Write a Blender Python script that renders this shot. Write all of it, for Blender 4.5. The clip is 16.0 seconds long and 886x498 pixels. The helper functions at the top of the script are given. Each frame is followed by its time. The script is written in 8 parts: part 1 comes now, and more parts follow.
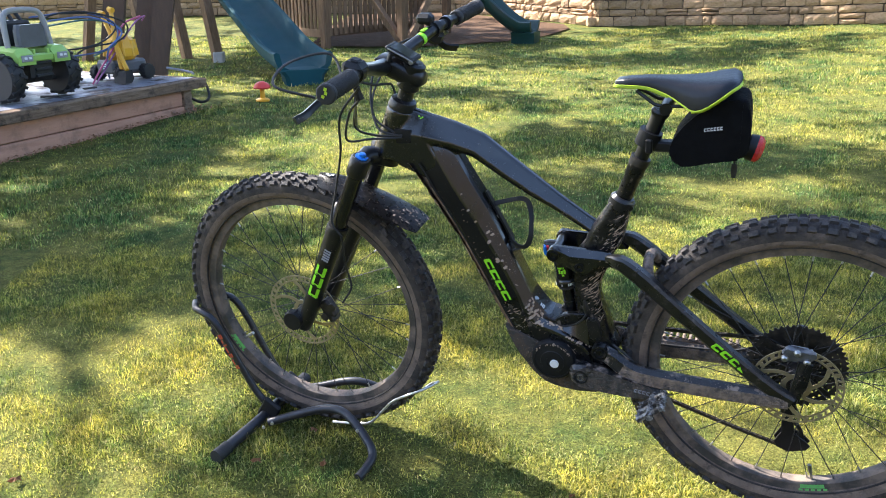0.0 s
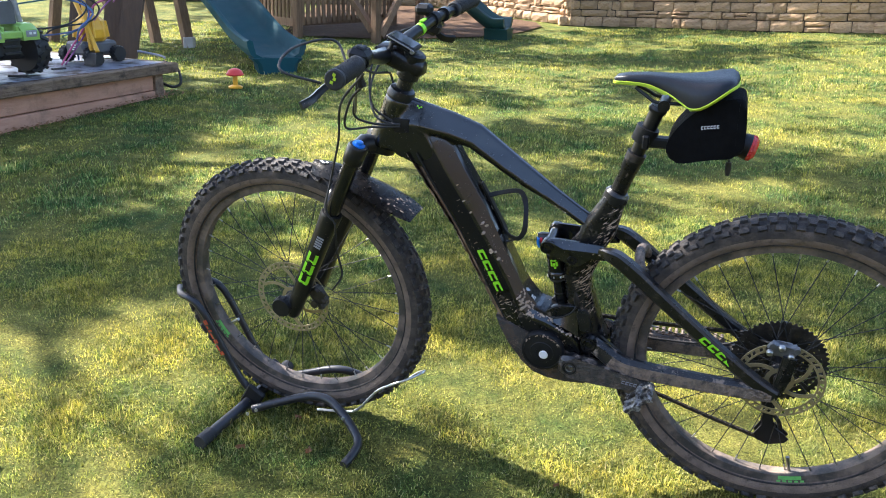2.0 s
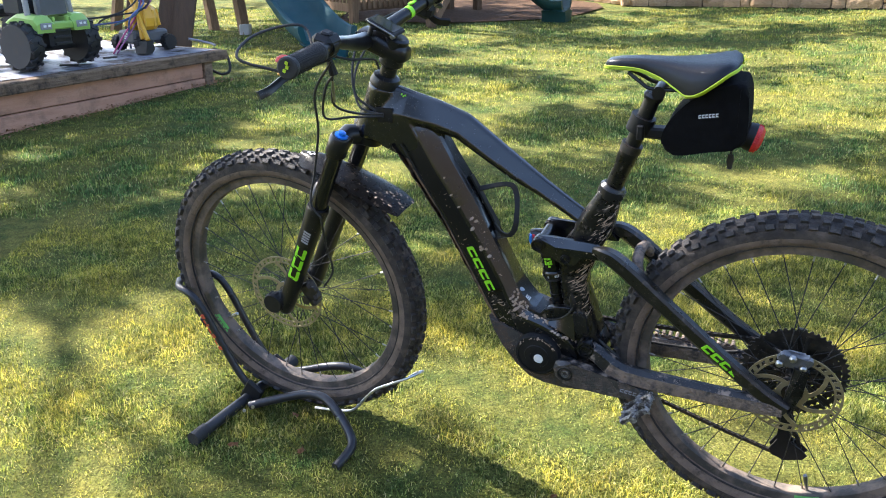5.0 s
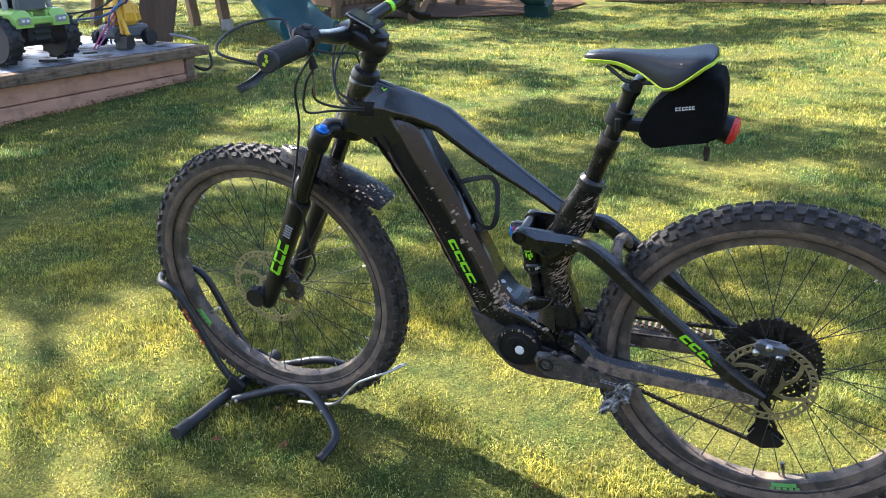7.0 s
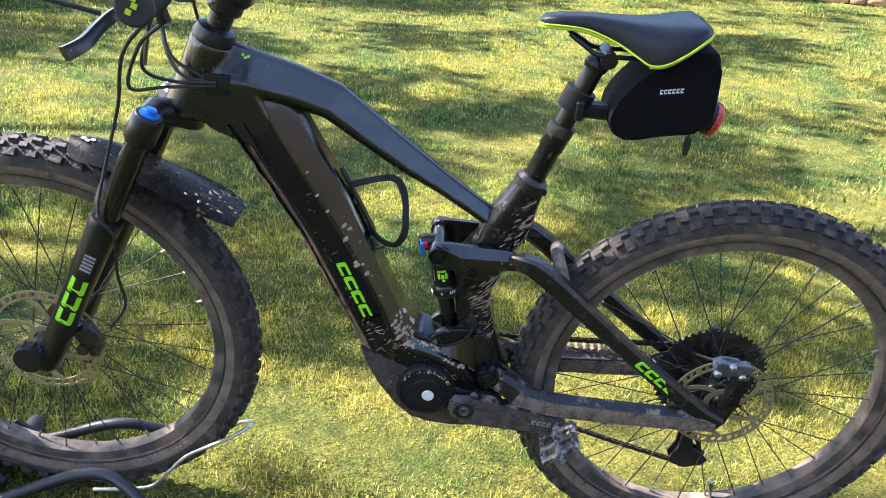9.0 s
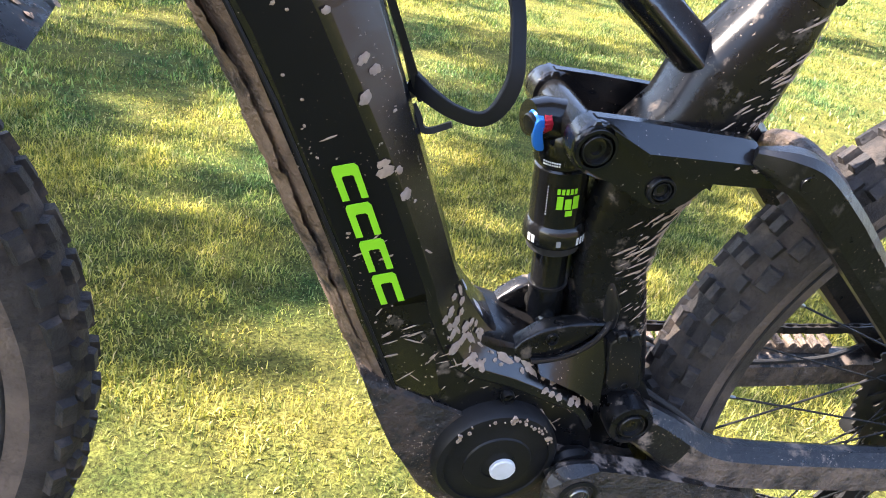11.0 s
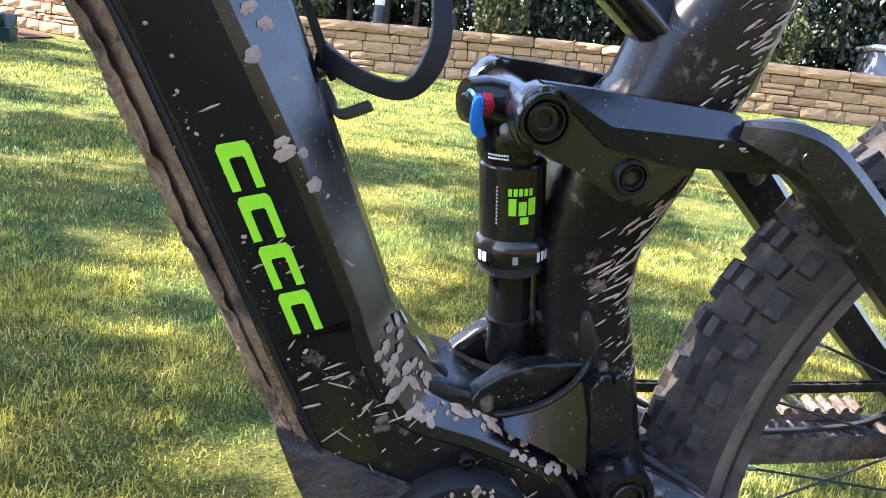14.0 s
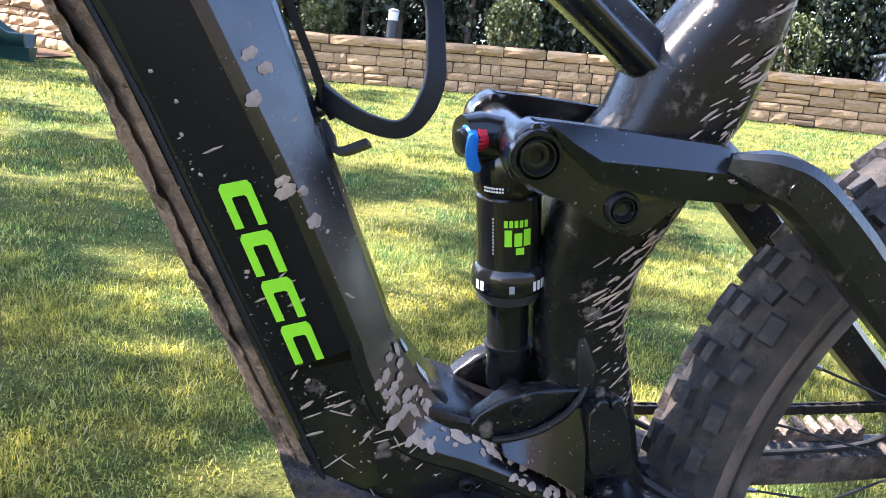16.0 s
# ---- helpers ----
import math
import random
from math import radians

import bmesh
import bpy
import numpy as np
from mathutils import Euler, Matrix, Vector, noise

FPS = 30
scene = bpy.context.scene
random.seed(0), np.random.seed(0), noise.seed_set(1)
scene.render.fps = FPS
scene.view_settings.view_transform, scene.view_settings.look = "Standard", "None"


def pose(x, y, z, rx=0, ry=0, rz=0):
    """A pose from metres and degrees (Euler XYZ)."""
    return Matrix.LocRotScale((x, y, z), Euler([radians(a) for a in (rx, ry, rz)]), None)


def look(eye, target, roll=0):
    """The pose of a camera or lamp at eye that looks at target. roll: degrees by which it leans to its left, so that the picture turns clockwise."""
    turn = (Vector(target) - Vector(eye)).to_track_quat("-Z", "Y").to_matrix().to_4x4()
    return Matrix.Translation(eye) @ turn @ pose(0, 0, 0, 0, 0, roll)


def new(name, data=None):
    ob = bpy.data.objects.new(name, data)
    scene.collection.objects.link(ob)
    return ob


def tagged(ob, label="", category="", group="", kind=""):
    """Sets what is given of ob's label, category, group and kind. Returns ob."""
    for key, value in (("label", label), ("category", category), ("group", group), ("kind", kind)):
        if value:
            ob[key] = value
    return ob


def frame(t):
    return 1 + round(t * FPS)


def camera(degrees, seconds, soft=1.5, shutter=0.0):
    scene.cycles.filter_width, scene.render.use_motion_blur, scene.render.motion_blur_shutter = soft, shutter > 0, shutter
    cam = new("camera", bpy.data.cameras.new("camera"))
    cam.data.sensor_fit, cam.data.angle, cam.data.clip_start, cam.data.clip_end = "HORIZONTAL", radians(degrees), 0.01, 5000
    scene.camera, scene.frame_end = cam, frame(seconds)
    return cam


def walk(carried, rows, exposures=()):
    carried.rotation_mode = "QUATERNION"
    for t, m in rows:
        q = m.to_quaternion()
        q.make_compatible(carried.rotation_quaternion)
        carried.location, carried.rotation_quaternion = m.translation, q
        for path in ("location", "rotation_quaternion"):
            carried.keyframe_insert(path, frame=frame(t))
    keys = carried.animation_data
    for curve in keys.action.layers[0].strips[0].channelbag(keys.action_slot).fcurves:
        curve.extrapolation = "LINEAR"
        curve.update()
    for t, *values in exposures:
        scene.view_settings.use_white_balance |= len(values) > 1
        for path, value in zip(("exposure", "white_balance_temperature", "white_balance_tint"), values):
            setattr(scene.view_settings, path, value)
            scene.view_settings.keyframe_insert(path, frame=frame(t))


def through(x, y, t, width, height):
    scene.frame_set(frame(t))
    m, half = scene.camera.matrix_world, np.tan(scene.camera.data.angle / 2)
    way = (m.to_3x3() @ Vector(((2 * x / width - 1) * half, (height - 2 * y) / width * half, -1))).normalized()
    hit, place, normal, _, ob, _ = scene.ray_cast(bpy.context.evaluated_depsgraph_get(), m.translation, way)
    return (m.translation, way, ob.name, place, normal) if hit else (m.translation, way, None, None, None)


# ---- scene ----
# the camera and its walk
cam = camera(57.70, 16.0, 1.0)
ROWS = [
    (0.0, 0.0001, 0.0001, 1.2135, 70.985, 0.380, -0.005),
    (0.5, -0.0203, 0.0028, 1.2100, 70.724, 0.401, -0.607),
    (1.0, -0.1032, -0.0489, 1.2078, 70.792, -0.039, -2.523),
    (1.5, -0.1482, -0.0591, 1.2021, 70.624, -1.990, -3.427),
    (2.0, -0.0712, -0.0150, 1.2063, 70.639, -1.818, -2.064),
    (2.5, 0.0555, 0.0464, 1.2084, 70.694, -1.482, 1.154),
    (3.0, 0.1054, 0.0627, 1.2013, 70.041, -0.595, 2.694),
    (5.5, 0.1060, 0.0908, 1.2008, 69.363, -0.558, 2.637),
    (6.0, 0.1114, 0.0780, 1.2003, 69.198, -0.825, 2.372),
    (6.5, 0.1098, 0.0809, 1.1989, 69.103, -0.726, 1.882),
    (7.0, 0.1133, 0.0765, 1.1993, 69.155, -0.634, 1.511),
    (7.5, 0.1127, 0.0772, 1.1969, 69.274, -0.965, 0.547),
    (8.0, 0.0379, 0.1489, 1.1711, 68.693, -1.618, -3.234),
    (8.5, -0.1427, 0.3652, 1.1442, 68.374, -2.967, -12.298),
    (8.7, -0.2036, 0.4340, 1.1392, 68.285, -4.020, -15.691),
    (10.8, -0.1604, 1.2828, 0.7859, 65.998, -10.947, -33.554),
    (11.0, -0.1400, 1.3049, 0.7533, 66.792, -10.807, -34.364),
    (11.5, -0.0794, 1.3336, 0.6768, 68.799, -8.286, -35.993),
    (12.0, -0.0494, 1.3346, 0.6344, 71.804, -7.354, -36.761),
    (12.5, -0.0529, 1.3363, 0.6347, 74.356, -7.641, -36.185),
    (13.0, -0.0543, 1.3342, 0.6425, 75.995, -8.146, -35.536),
    (13.5, -0.0511, 1.3301, 0.6461, 77.139, -8.328, -35.149),
    (14.0, -0.0498, 1.3293, 0.6486, 77.703, -8.320, -34.999),
    (14.5, -0.0526, 1.3257, 0.6518, 78.048, -8.119, -34.634),
    (15.0, -0.0551, 1.3192, 0.6563, 78.423, -8.032, -34.345),
    (15.5, -0.0547, 1.3162, 0.6617, 78.554, -7.841, -34.185),
    (16.0, -0.0492, 1.3156, 0.6634, 78.441, -7.638, -34.011),
]
walk(cam, [(t, pose(x, y, z, rx, ry, rz)) for t, x, y, z, rx, ry, rz in ROWS],
     exposures=[(0.0, 2.60, 6350, 13), (7.5, 2.62, 6350, 13), (8.7, 2.72, 6400, 14), (10.8, 3.16, 6650, 19), (12.5, 3.18, 6550, 19), (16.0, 3.20, 6100, 20)])

# world, sun and exposure
SUN_UP = radians(42)
SUN = Vector((-0.83 * math.cos(SUN_UP), 0.55 * math.cos(SUN_UP), math.sin(SUN_UP))).normalized()
world = bpy.data.worlds.new("world")
world.use_nodes = True
scene.world = world
sky = world.node_tree.nodes.new("ShaderNodeTexSky")
sky.sky_type, sky.sun_disc = "NISHITA", False
sky.sun_elevation, sky.sun_rotation = SUN_UP, math.atan2(SUN.x, SUN.y)
background = world.node_tree.nodes["Background"]
background.inputs["Strength"].default_value = 0.105
world.node_tree.links.new(sky.outputs[0], background.inputs[0])
sun = new("sun", bpy.data.lights.new("sun", "SUN"))
sun.data.energy, sun.data.angle, sun.data.color = 5.0, radians(0.5), (1.0, 0.94, 0.84)
sun.matrix_world = look(SUN * 40, (0, 0, 0))

# ---- materials ----
def ramp_node(nt, stops, src):
    r = nt.nodes.new("ShaderNodeValToRGB")
    els = r.color_ramp.elements
    while len(els) < len(stops):
        els.new(0.5)
    for e, (p, c) in zip(els, stops):
        e.position, e.color = p, (*c, 1) if len(c) == 3 else c
    nt.links.new(src, r.inputs[0])
    return r.outputs[0]


def noise_node(nt, scale, detail=4.0, rough=0.55, coord="Object", stretch=None):
    tc = nt.nodes.new("ShaderNodeTexCoord")
    n = nt.nodes.new("ShaderNodeTexNoise")
    n.inputs["Scale"].default_value, n.inputs["Detail"].default_value, n.inputs["Roughness"].default_value = scale, detail, rough
    src = tc.outputs[coord]
    if stretch:
        mp = nt.nodes.new("ShaderNodeMapping")
        mp.inputs["Scale"].default_value = stretch
        nt.links.new(src, mp.inputs[0])
        src = mp.outputs[0]
    nt.links.new(src, n.inputs["Vector"])
    return n.outputs["Fac"]


def mix_rgb(nt, fac, a, b, blend="MIX"):
    m = nt.nodes.new("ShaderNodeMix")
    m.data_type, m.blend_type = "RGBA", blend
    for s, v in ((m.inputs[0], fac), (m.inputs[6], a), (m.inputs[7], b)):
        if isinstance(v, (int, float)):
            s.default_value = v
        elif isinstance(v, tuple):
            s.default_value = (*v, 1)
        else:
            nt.links.new(v, s)
    return m.outputs[2]


def bump(nt, b, src, strength, dist=0.01):
    n = nt.nodes.new("ShaderNodeBump")
    n.inputs["Strength"].default_value, n.inputs["Distance"].default_value = strength, dist
    nt.links.new(src, n.inputs["Height"])
    nt.links.new(n.outputs[0], b.inputs["Normal"])


def material(name, c1, c2=None, rough=0.5, metal=0.0, scale=20.0, relief=0.0, relief_scale=None, dirt=None, dirt_at=(0.5, 0.7), dirt_scale=9.0, stretch=None, per_piece=0.0, rough2=None, coat=0.0, detail=5.0, dirt_rough=0.9, spec=0.5, speck=None):
    """A surface of two colours mixed by noise, with fine relief, and dirt in patches."""
    m = bpy.data.materials.new(name)
    m.use_nodes = True
    nt = m.node_tree
    b = nt.nodes["Principled BSDF"]
    b.inputs["Roughness"].default_value, b.inputs["Metallic"].default_value = rough, metal
    b.inputs["Coat Weight"].default_value = coat
    b.inputs["Specular IOR Level"].default_value = spec
    n = noise_node(nt, scale, detail, stretch=stretch)
    col = ramp_node(nt, [(0.3, c1), (0.7, c2 or tuple(v * 0.8 for v in c1))], n)
    if per_piece:
        oi = nt.nodes.new("ShaderNodeObjectInfo")
        col = mix_rgb(nt, 1.0, col, ramp_node(nt, [(0, (1 - per_piece, 1 - per_piece, 1 - per_piece)), (1, (1, 1, 1))], oi.outputs["Random"]), "MULTIPLY")
    ro = None
    if rough2 is not None:
        ro = ramp_node(nt, [(0.3, (rough,) * 3), (0.7, (rough2,) * 3)], noise_node(nt, scale * 2.3, 4))
    if dirt:
        d = ramp_node(nt, [(dirt_at[0], (0, 0, 0)), (dirt_at[1], (1, 1, 1))], noise_node(nt, dirt_scale, 8, 0.65))
        col = mix_rgb(nt, d, col, dirt)
        ro = mix_rgb(nt, d, ro if ro is not None else (rough,) * 3, (dirt_rough,) * 3)
    if speck:
        # dried drops, denser in some places
        fine = noise_node(nt, 420, 2, 0.5)
        wide = noise_node(nt, 14, 3, 0.5)
        add = nt.nodes.new("ShaderNodeMath")
        add.operation = "MULTIPLY_ADD"
        add.inputs[1].default_value = 0.35
        nt.links.new(wide, add.inputs[0])
        nt.links.new(fine, add.inputs[2])
        d = ramp_node(nt, [(speck, (0, 0, 0)), (speck + 0.03, (1, 1, 1))], add.outputs[0])
        col = mix_rgb(nt, d, col, (0.24, 0.185, 0.145))
        ro = mix_rgb(nt, d, ro if ro is not None else (rough,) * 3, (0.9,) * 3)
    nt.links.new(col, b.inputs["Base Color"])
    if ro is not None:
        nt.links.new(ro, b.inputs["Roughness"])
    if relief:
        bump(nt, b, noise_node(nt, relief_scale or scale * 4, 6, 0.6, stretch=stretch), relief)
    return m


FRAME = material("black_satin_paint", (0.004, 0.004, 0.0045), (0.007, 0.007, 0.008), 0.24, scale=30, rough2=0.33, dirt=(0.19, 0.15, 0.12), dirt_at=(0.60, 0.74), dirt_scale=50, relief=0.03, relief_scale=300, spec=0.36, speck=0.90)
FRAME_CLEAN = material("black_satin_paint_clean", (0.0035, 0.0035, 0.0045), (0.006, 0.006, 0.0075), 0.20, scale=24, rough2=0.28, dirt=(0.10, 0.085, 0.07), dirt_at=(0.68, 0.86), dirt_scale=60, relief=0.02, relief_scale=300, spec=0.85, speck=0.91)
FRAME_GLOSS = material("black_gloss_panel", (0.005, 0.005, 0.006), (0.007, 0.007, 0.008), 0.30, scale=20, rough2=0.36, dirt=(0.12, 0.10, 0.08), dirt_at=(0.68, 0.82), dirt_scale=55, spec=0.24, speck=0.9)
STAY = material("muddy_black_stay", (0.014, 0.013, 0.014), (0.040, 0.034, 0.031), 0.42, scale=30, dirt=(0.225, 0.165, 0.125), dirt_at=(0.34, 0.58), dirt_scale=52, relief=1.0, relief_scale=130, speck=0.86)
STAY_TOP = material("black_paint_with_mud_patches", (0.005, 0.005, 0.006), (0.010, 0.010, 0.012), 0.26, scale=30, rough2=0.4, dirt=(0.20, 0.155, 0.125), dirt_at=(0.53, 0.60), dirt_scale=34, relief=0.25, relief_scale=120, spec=0.55, speck=0.86)
CRANK_MUD = material("muddy_crank_side", (0.020, 0.018, 0.017), (0.055, 0.045, 0.038), 0.55, scale=34, dirt=(0.13, 0.10, 0.08), dirt_at=(0.46, 0.66), dirt_scale=60, relief=1.0, relief_scale=150, speck=0.86)
SEATSTAY = material("dusty_black_stay", (0.004, 0.004, 0.0045), (0.008, 0.008, 0.009), 0.26, scale=30, rough2=0.36, dirt=(0.12, 0.095, 0.078), dirt_at=(0.58, 0.74), dirt_scale=46, relief=0.1, relief_scale=200, spec=0.6, speck=0.88)
MUD_DARK = material("caked_mud", (0.30, 0.195, 0.125), (0.17, 0.11, 0.072), 0.95, scale=40, relief=1.0, relief_scale=140, dirt=(0.045, 0.034, 0.028), dirt_at=(0.50, 0.62), dirt_scale=22)
SKID = material("muddy_skid_plate", (0.012, 0.011, 0.011), (0.03, 0.026, 0.024), 0.6, scale=30, relief=0.6, relief_scale=120, dirt=(0.06, 0.042, 0.031), dirt_at=(0.47, 0.54), dirt_scale=46, speck=0.855)
WORN = material("worn_pedal_metal", (0.42, 0.41, 0.40), (0.04, 0.038, 0.036), 0.5, 0.4, scale=70, dirt=(0.05, 0.042, 0.036), dirt_at=(0.44, 0.56), dirt_scale=50)
CALLIPER = material("calliper_alloy", (0.16, 0.16, 0.17), (0.10, 0.10, 0.105), 0.45, 0.6, scale=60)
SPLAT = material("mud_splash", (0.44, 0.325, 0.245), (0.31, 0.23, 0.175), 0.92, scale=200, relief=0.4, relief_scale=500)
TYRE = material("tyre_rubber", (0.012, 0.0115, 0.0115), (0.026, 0.022, 0.020), 0.85, scale=28, dirt=(0.068, 0.053, 0.043), dirt_at=(0.46, 0.68), dirt_scale=26, relief=0.5, relief_scale=160)
TYRE_WALL = material("dusty_sidewall", (0.024, 0.020, 0.018), (0.066, 0.052, 0.043), 0.92, scale=40, detail=8, dirt=(0.125, 0.095, 0.074), dirt_at=(0.50, 0.72), dirt_scale=24, relief=0.5, relief_scale=180)
TYRE_BEAD = material("tan_mud_on_sidewall", (0.20, 0.145, 0.11), (0.11, 0.082, 0.064), 0.95, scale=30, detail=8, dirt=(0.045, 0.036, 0.03), dirt_at=(0.54, 0.70), dirt_scale=36, relief=0.6, relief_scale=160)
KNOB = material("tread_rubber", (0.014, 0.013, 0.014), (0.032, 0.028, 0.027), 0.7, scale=60, dirt=(0.11, 0.085, 0.068), dirt_at=(0.52, 0.72), dirt_scale=40, relief=0.4, relief_scale=260)
RIM = material("muddy_rim", (0.030, 0.027, 0.025), (0.06, 0.05, 0.042), 0.6, scale=20, dirt=(0.17, 0.128, 0.10), dirt_at=(0.42, 0.60), dirt_scale=16, relief=0.3, relief_scale=160)
RUBBER = material("black_rubber", (0.012, 0.012, 0.013), (0.02, 0.02, 0.021), 0.7, scale=60, relief=0.2)
BLACK = material("black_anodised", (0.007, 0.007, 0.008), (0.012, 0.012, 0.013), 0.3, scale=40, dirt=(0.09, 0.075, 0.062), dirt_at=(0.68, 0.84), dirt_scale=50, spec=0.36, speck=0.90)
BLACK_SHINY = material("black_polished", (0.006, 0.006, 0.006), (0.009, 0.009, 0.009), 0.12, scale=40, rough2=0.22, dirt=(0.1, 0.08, 0.07), dirt_at=(0.68, 0.85), dirt_scale=60)
PLASTIC = material("black_plastic", (0.007, 0.007, 0.008), (0.012, 0.012, 0.013), 0.5, scale=50, relief=0.05, relief_scale=400, dirt=(0.09, 0.075, 0.062), dirt_at=(0.68, 0.84), dirt_scale=40, spec=0.26)
STEEL = material("brushed_steel", (0.45, 0.44, 0.42), (0.3, 0.29, 0.28), 0.32, 1.0, scale=60, rough2=0.5)
DARK_STEEL = material("dark_steel", (0.03, 0.028, 0.027), (0.06, 0.055, 0.05), 0.45, 0.7, scale=60, dirt=(0.09, 0.07, 0.055), dirt_at=(0.5, 0.7), dirt_scale=60)
BRONZE = material("stained_rotor_steel", (0.36, 0.29, 0.15), (0.24, 0.19, 0.10), 0.45, 0.4, scale=40, rough2=0.6)
GREEN = material("lime_green_print", (0.28, 0.72, 0.02), (0.25, 0.66, 0.02), 0.45, scale=80)
LIME = material("lime_piping", (0.42, 0.56, 0.02), (0.36, 0.5, 0.02), 0.5, scale=80)
WHITE = material("white_print", (0.72, 0.72, 0.72), (0.6, 0.6, 0.6), 0.5, scale=80)
GREY = material("grey_print", (0.25, 0.25, 0.27), (0.2, 0.2, 0.22), 0.5, scale=80)
BLUE = material("blue_anodised", (0.012, 0.16, 0.60), (0.02, 0.20, 0.66), 0.3, 0.3, scale=60)
RED = material("red_anodised", (0.5, 0.015, 0.03), (0.4, 0.01, 0.02), 0.35, 0.3, scale=60)
RED_LENS = material("red_lens", (0.62, 0.02, 0.02), (0.5, 0.015, 0.015), 0.12, scale=90, relief=0.6, relief_scale=260)
ORANGE_PRINT = material("orange_red_print", (0.62, 0.08, 0.03), (0.5, 0.06, 0.03), 0.6, scale=80)
GREEN_PRINT = material("green_tyre_print", (0.16, 0.5, 0.12), (0.1, 0.34, 0.09), 0.7, scale=80)
VINYL = material("saddle_vinyl", (0.004, 0.005, 0.007), (0.006, 0.007, 0.010), 0.30, scale=80, relief=0.12, relief_scale=700, spec=0.30)
FABRIC = material("black_cordura", (0.003, 0.003, 0.0035), (0.006, 0.006, 0.007), 0.85, scale=60, relief=0.4, relief_scale=900, spec=0.10)
TUBE_STEEL = material("black_painted_tube", (0.010, 0.011, 0.015), (0.016, 0.017, 0.022), 0.3, scale=40, rough2=0.5, dirt=(0.1, 0.085, 0.07), dirt_at=(0.6, 0.8), dirt_scale=30)
ZINC = material("zinc_wire", (0.62, 0.63, 0.64), (0.45, 0.46, 0.47), 0.35, 0.9, scale=50)

# ---- helpers for shapes ----
def bm_link(name, bm, mats, parent=None, smooth=True, angle=35):
    me = bpy.data.meshes.new(name)
    bmesh.ops.recalc_face_normals(bm, faces=bm.faces)
    if smooth:
        for fc in bm.faces:
            fc.smooth = True
        lim = radians(angle)
        for e in bm.edges:
            if len(e.link_faces) == 2 and e.calc_face_angle(0) > lim:
                e.smooth = False
    bm.to_mesh(me)
    bm.free()
    for m in mats if isinstance(mats, (list, tuple)) else [mats]:
        me.materials.append(m)
    ob = new(name, me)
    if parent is not None:
        ob.parent = parent
    return ob


def part(name, bm, mats, parent, label="", smooth=True, angle=35):
    return tagged(bm_link(name, bm, mats, parent, smooth, angle), label)


def thing(name, m, label, category, group=""):
    ob = new(name)
    ob.empty_display_size = 0.1
    ob.matrix_world = m
    return tagged(ob, label, category, group)


def smooth_path(pts, n=6):
    """Catmull-Rom through the points."""
    pts = [Vector(p) for p in pts]
    if len(pts) < 3:
        return pts
    ext = [pts[0] * 2 - pts[1]] + pts + [pts[-1] * 2 - pts[-2]]
    out = []
    for i in range(1, len(ext) - 2):
        a, b, c, d = ext[i - 1:i + 3]
        for k in range(n):
            t = k / n
            out.append(0.5 * (2 * b + (c - a) * t + (2 * a - 5 * b + 4 * c - d) * t * t + (3 * b - a - 3 * c + d) * t ** 3))
    return out + [pts[-1]]


def sweep(bm, pts, radius, seg=10, shape=None, up=(0, 1, 0)):
    """A tube along the points. radius: one number or one for each point; shape: a ring of (a, b), in units of the radius."""
    pts = [Vector(p) for p in pts]
    n = len(pts)
    rad = radius if isinstance(radius, (list, tuple)) else [radius] * n
    if len(rad) != n:
        rad = list(np.interp(np.linspace(0, 1, n), np.linspace(0, 1, len(rad)), rad))
    ring = shape or [(math.cos(2 * math.pi * k / seg), math.sin(2 * math.pi * k / seg)) for k in range(seg)]
    rings = []
    side = None
    for i in range(n):
        d = (pts[min(i + 1, n - 1)] - pts[max(i - 1, 0)]).normalized()
        if side is None:
            u = Vector(up)
            if abs(u.dot(d)) > 0.95:
                u = Vector((0, 0, 1)) if abs(d.z) < 0.9 else Vector((1, 0, 0))
            side = (u - d * u.dot(d)).normalized()
        else:
            side = (side - d * side.dot(d)).normalized()
        other = d.cross(side)
        rings.append([bm.verts.new(pts[i] + (side * a + other * b) * rad[i]) for a, b in ring])
    m = len(ring)
    for a, b in zip(rings, rings[1:]):
        for k in range(m):
            bm.faces.new((a[k], a[(k + 1) % m], b[(k + 1) % m], b[k]))
    bm.faces.new(rings[0][::-1])
    bm.faces.new(rings[-1])
    return bm


def loft(bm, rings, cap=True, mat=None):
    """Joins rings of points; mat(k) gives the material of the k-th strip."""
    vs = [[bm.verts.new(p) for p in r] for r in rings]
    m = len(vs[0])
    for a, b in zip(vs, vs[1:]):
        for k in range(m):
            fc = bm.faces.new((a[k], a[(k + 1) % m], b[(k + 1) % m], b[k]))
            if mat:
                fc.material_index = mat(k)
    if cap:
        bm.faces.new(vs[0][::-1])
        bm.faces.new(vs[-1])
    return bm


def rounded(outline, times=2):
    """Cuts the corners of a closed outline until it is smooth."""
    for _ in range(times):
        out = []
        for k, (x, z) in enumerate(outline):
            x1, z1 = outline[(k + 1) % len(outline)]
            out += [(x * 0.75 + x1 * 0.25, z * 0.75 + z1 * 0.25), (x * 0.25 + x1 * 0.75, z * 0.25 + z1 * 0.75)]
        outline = out
    return outline


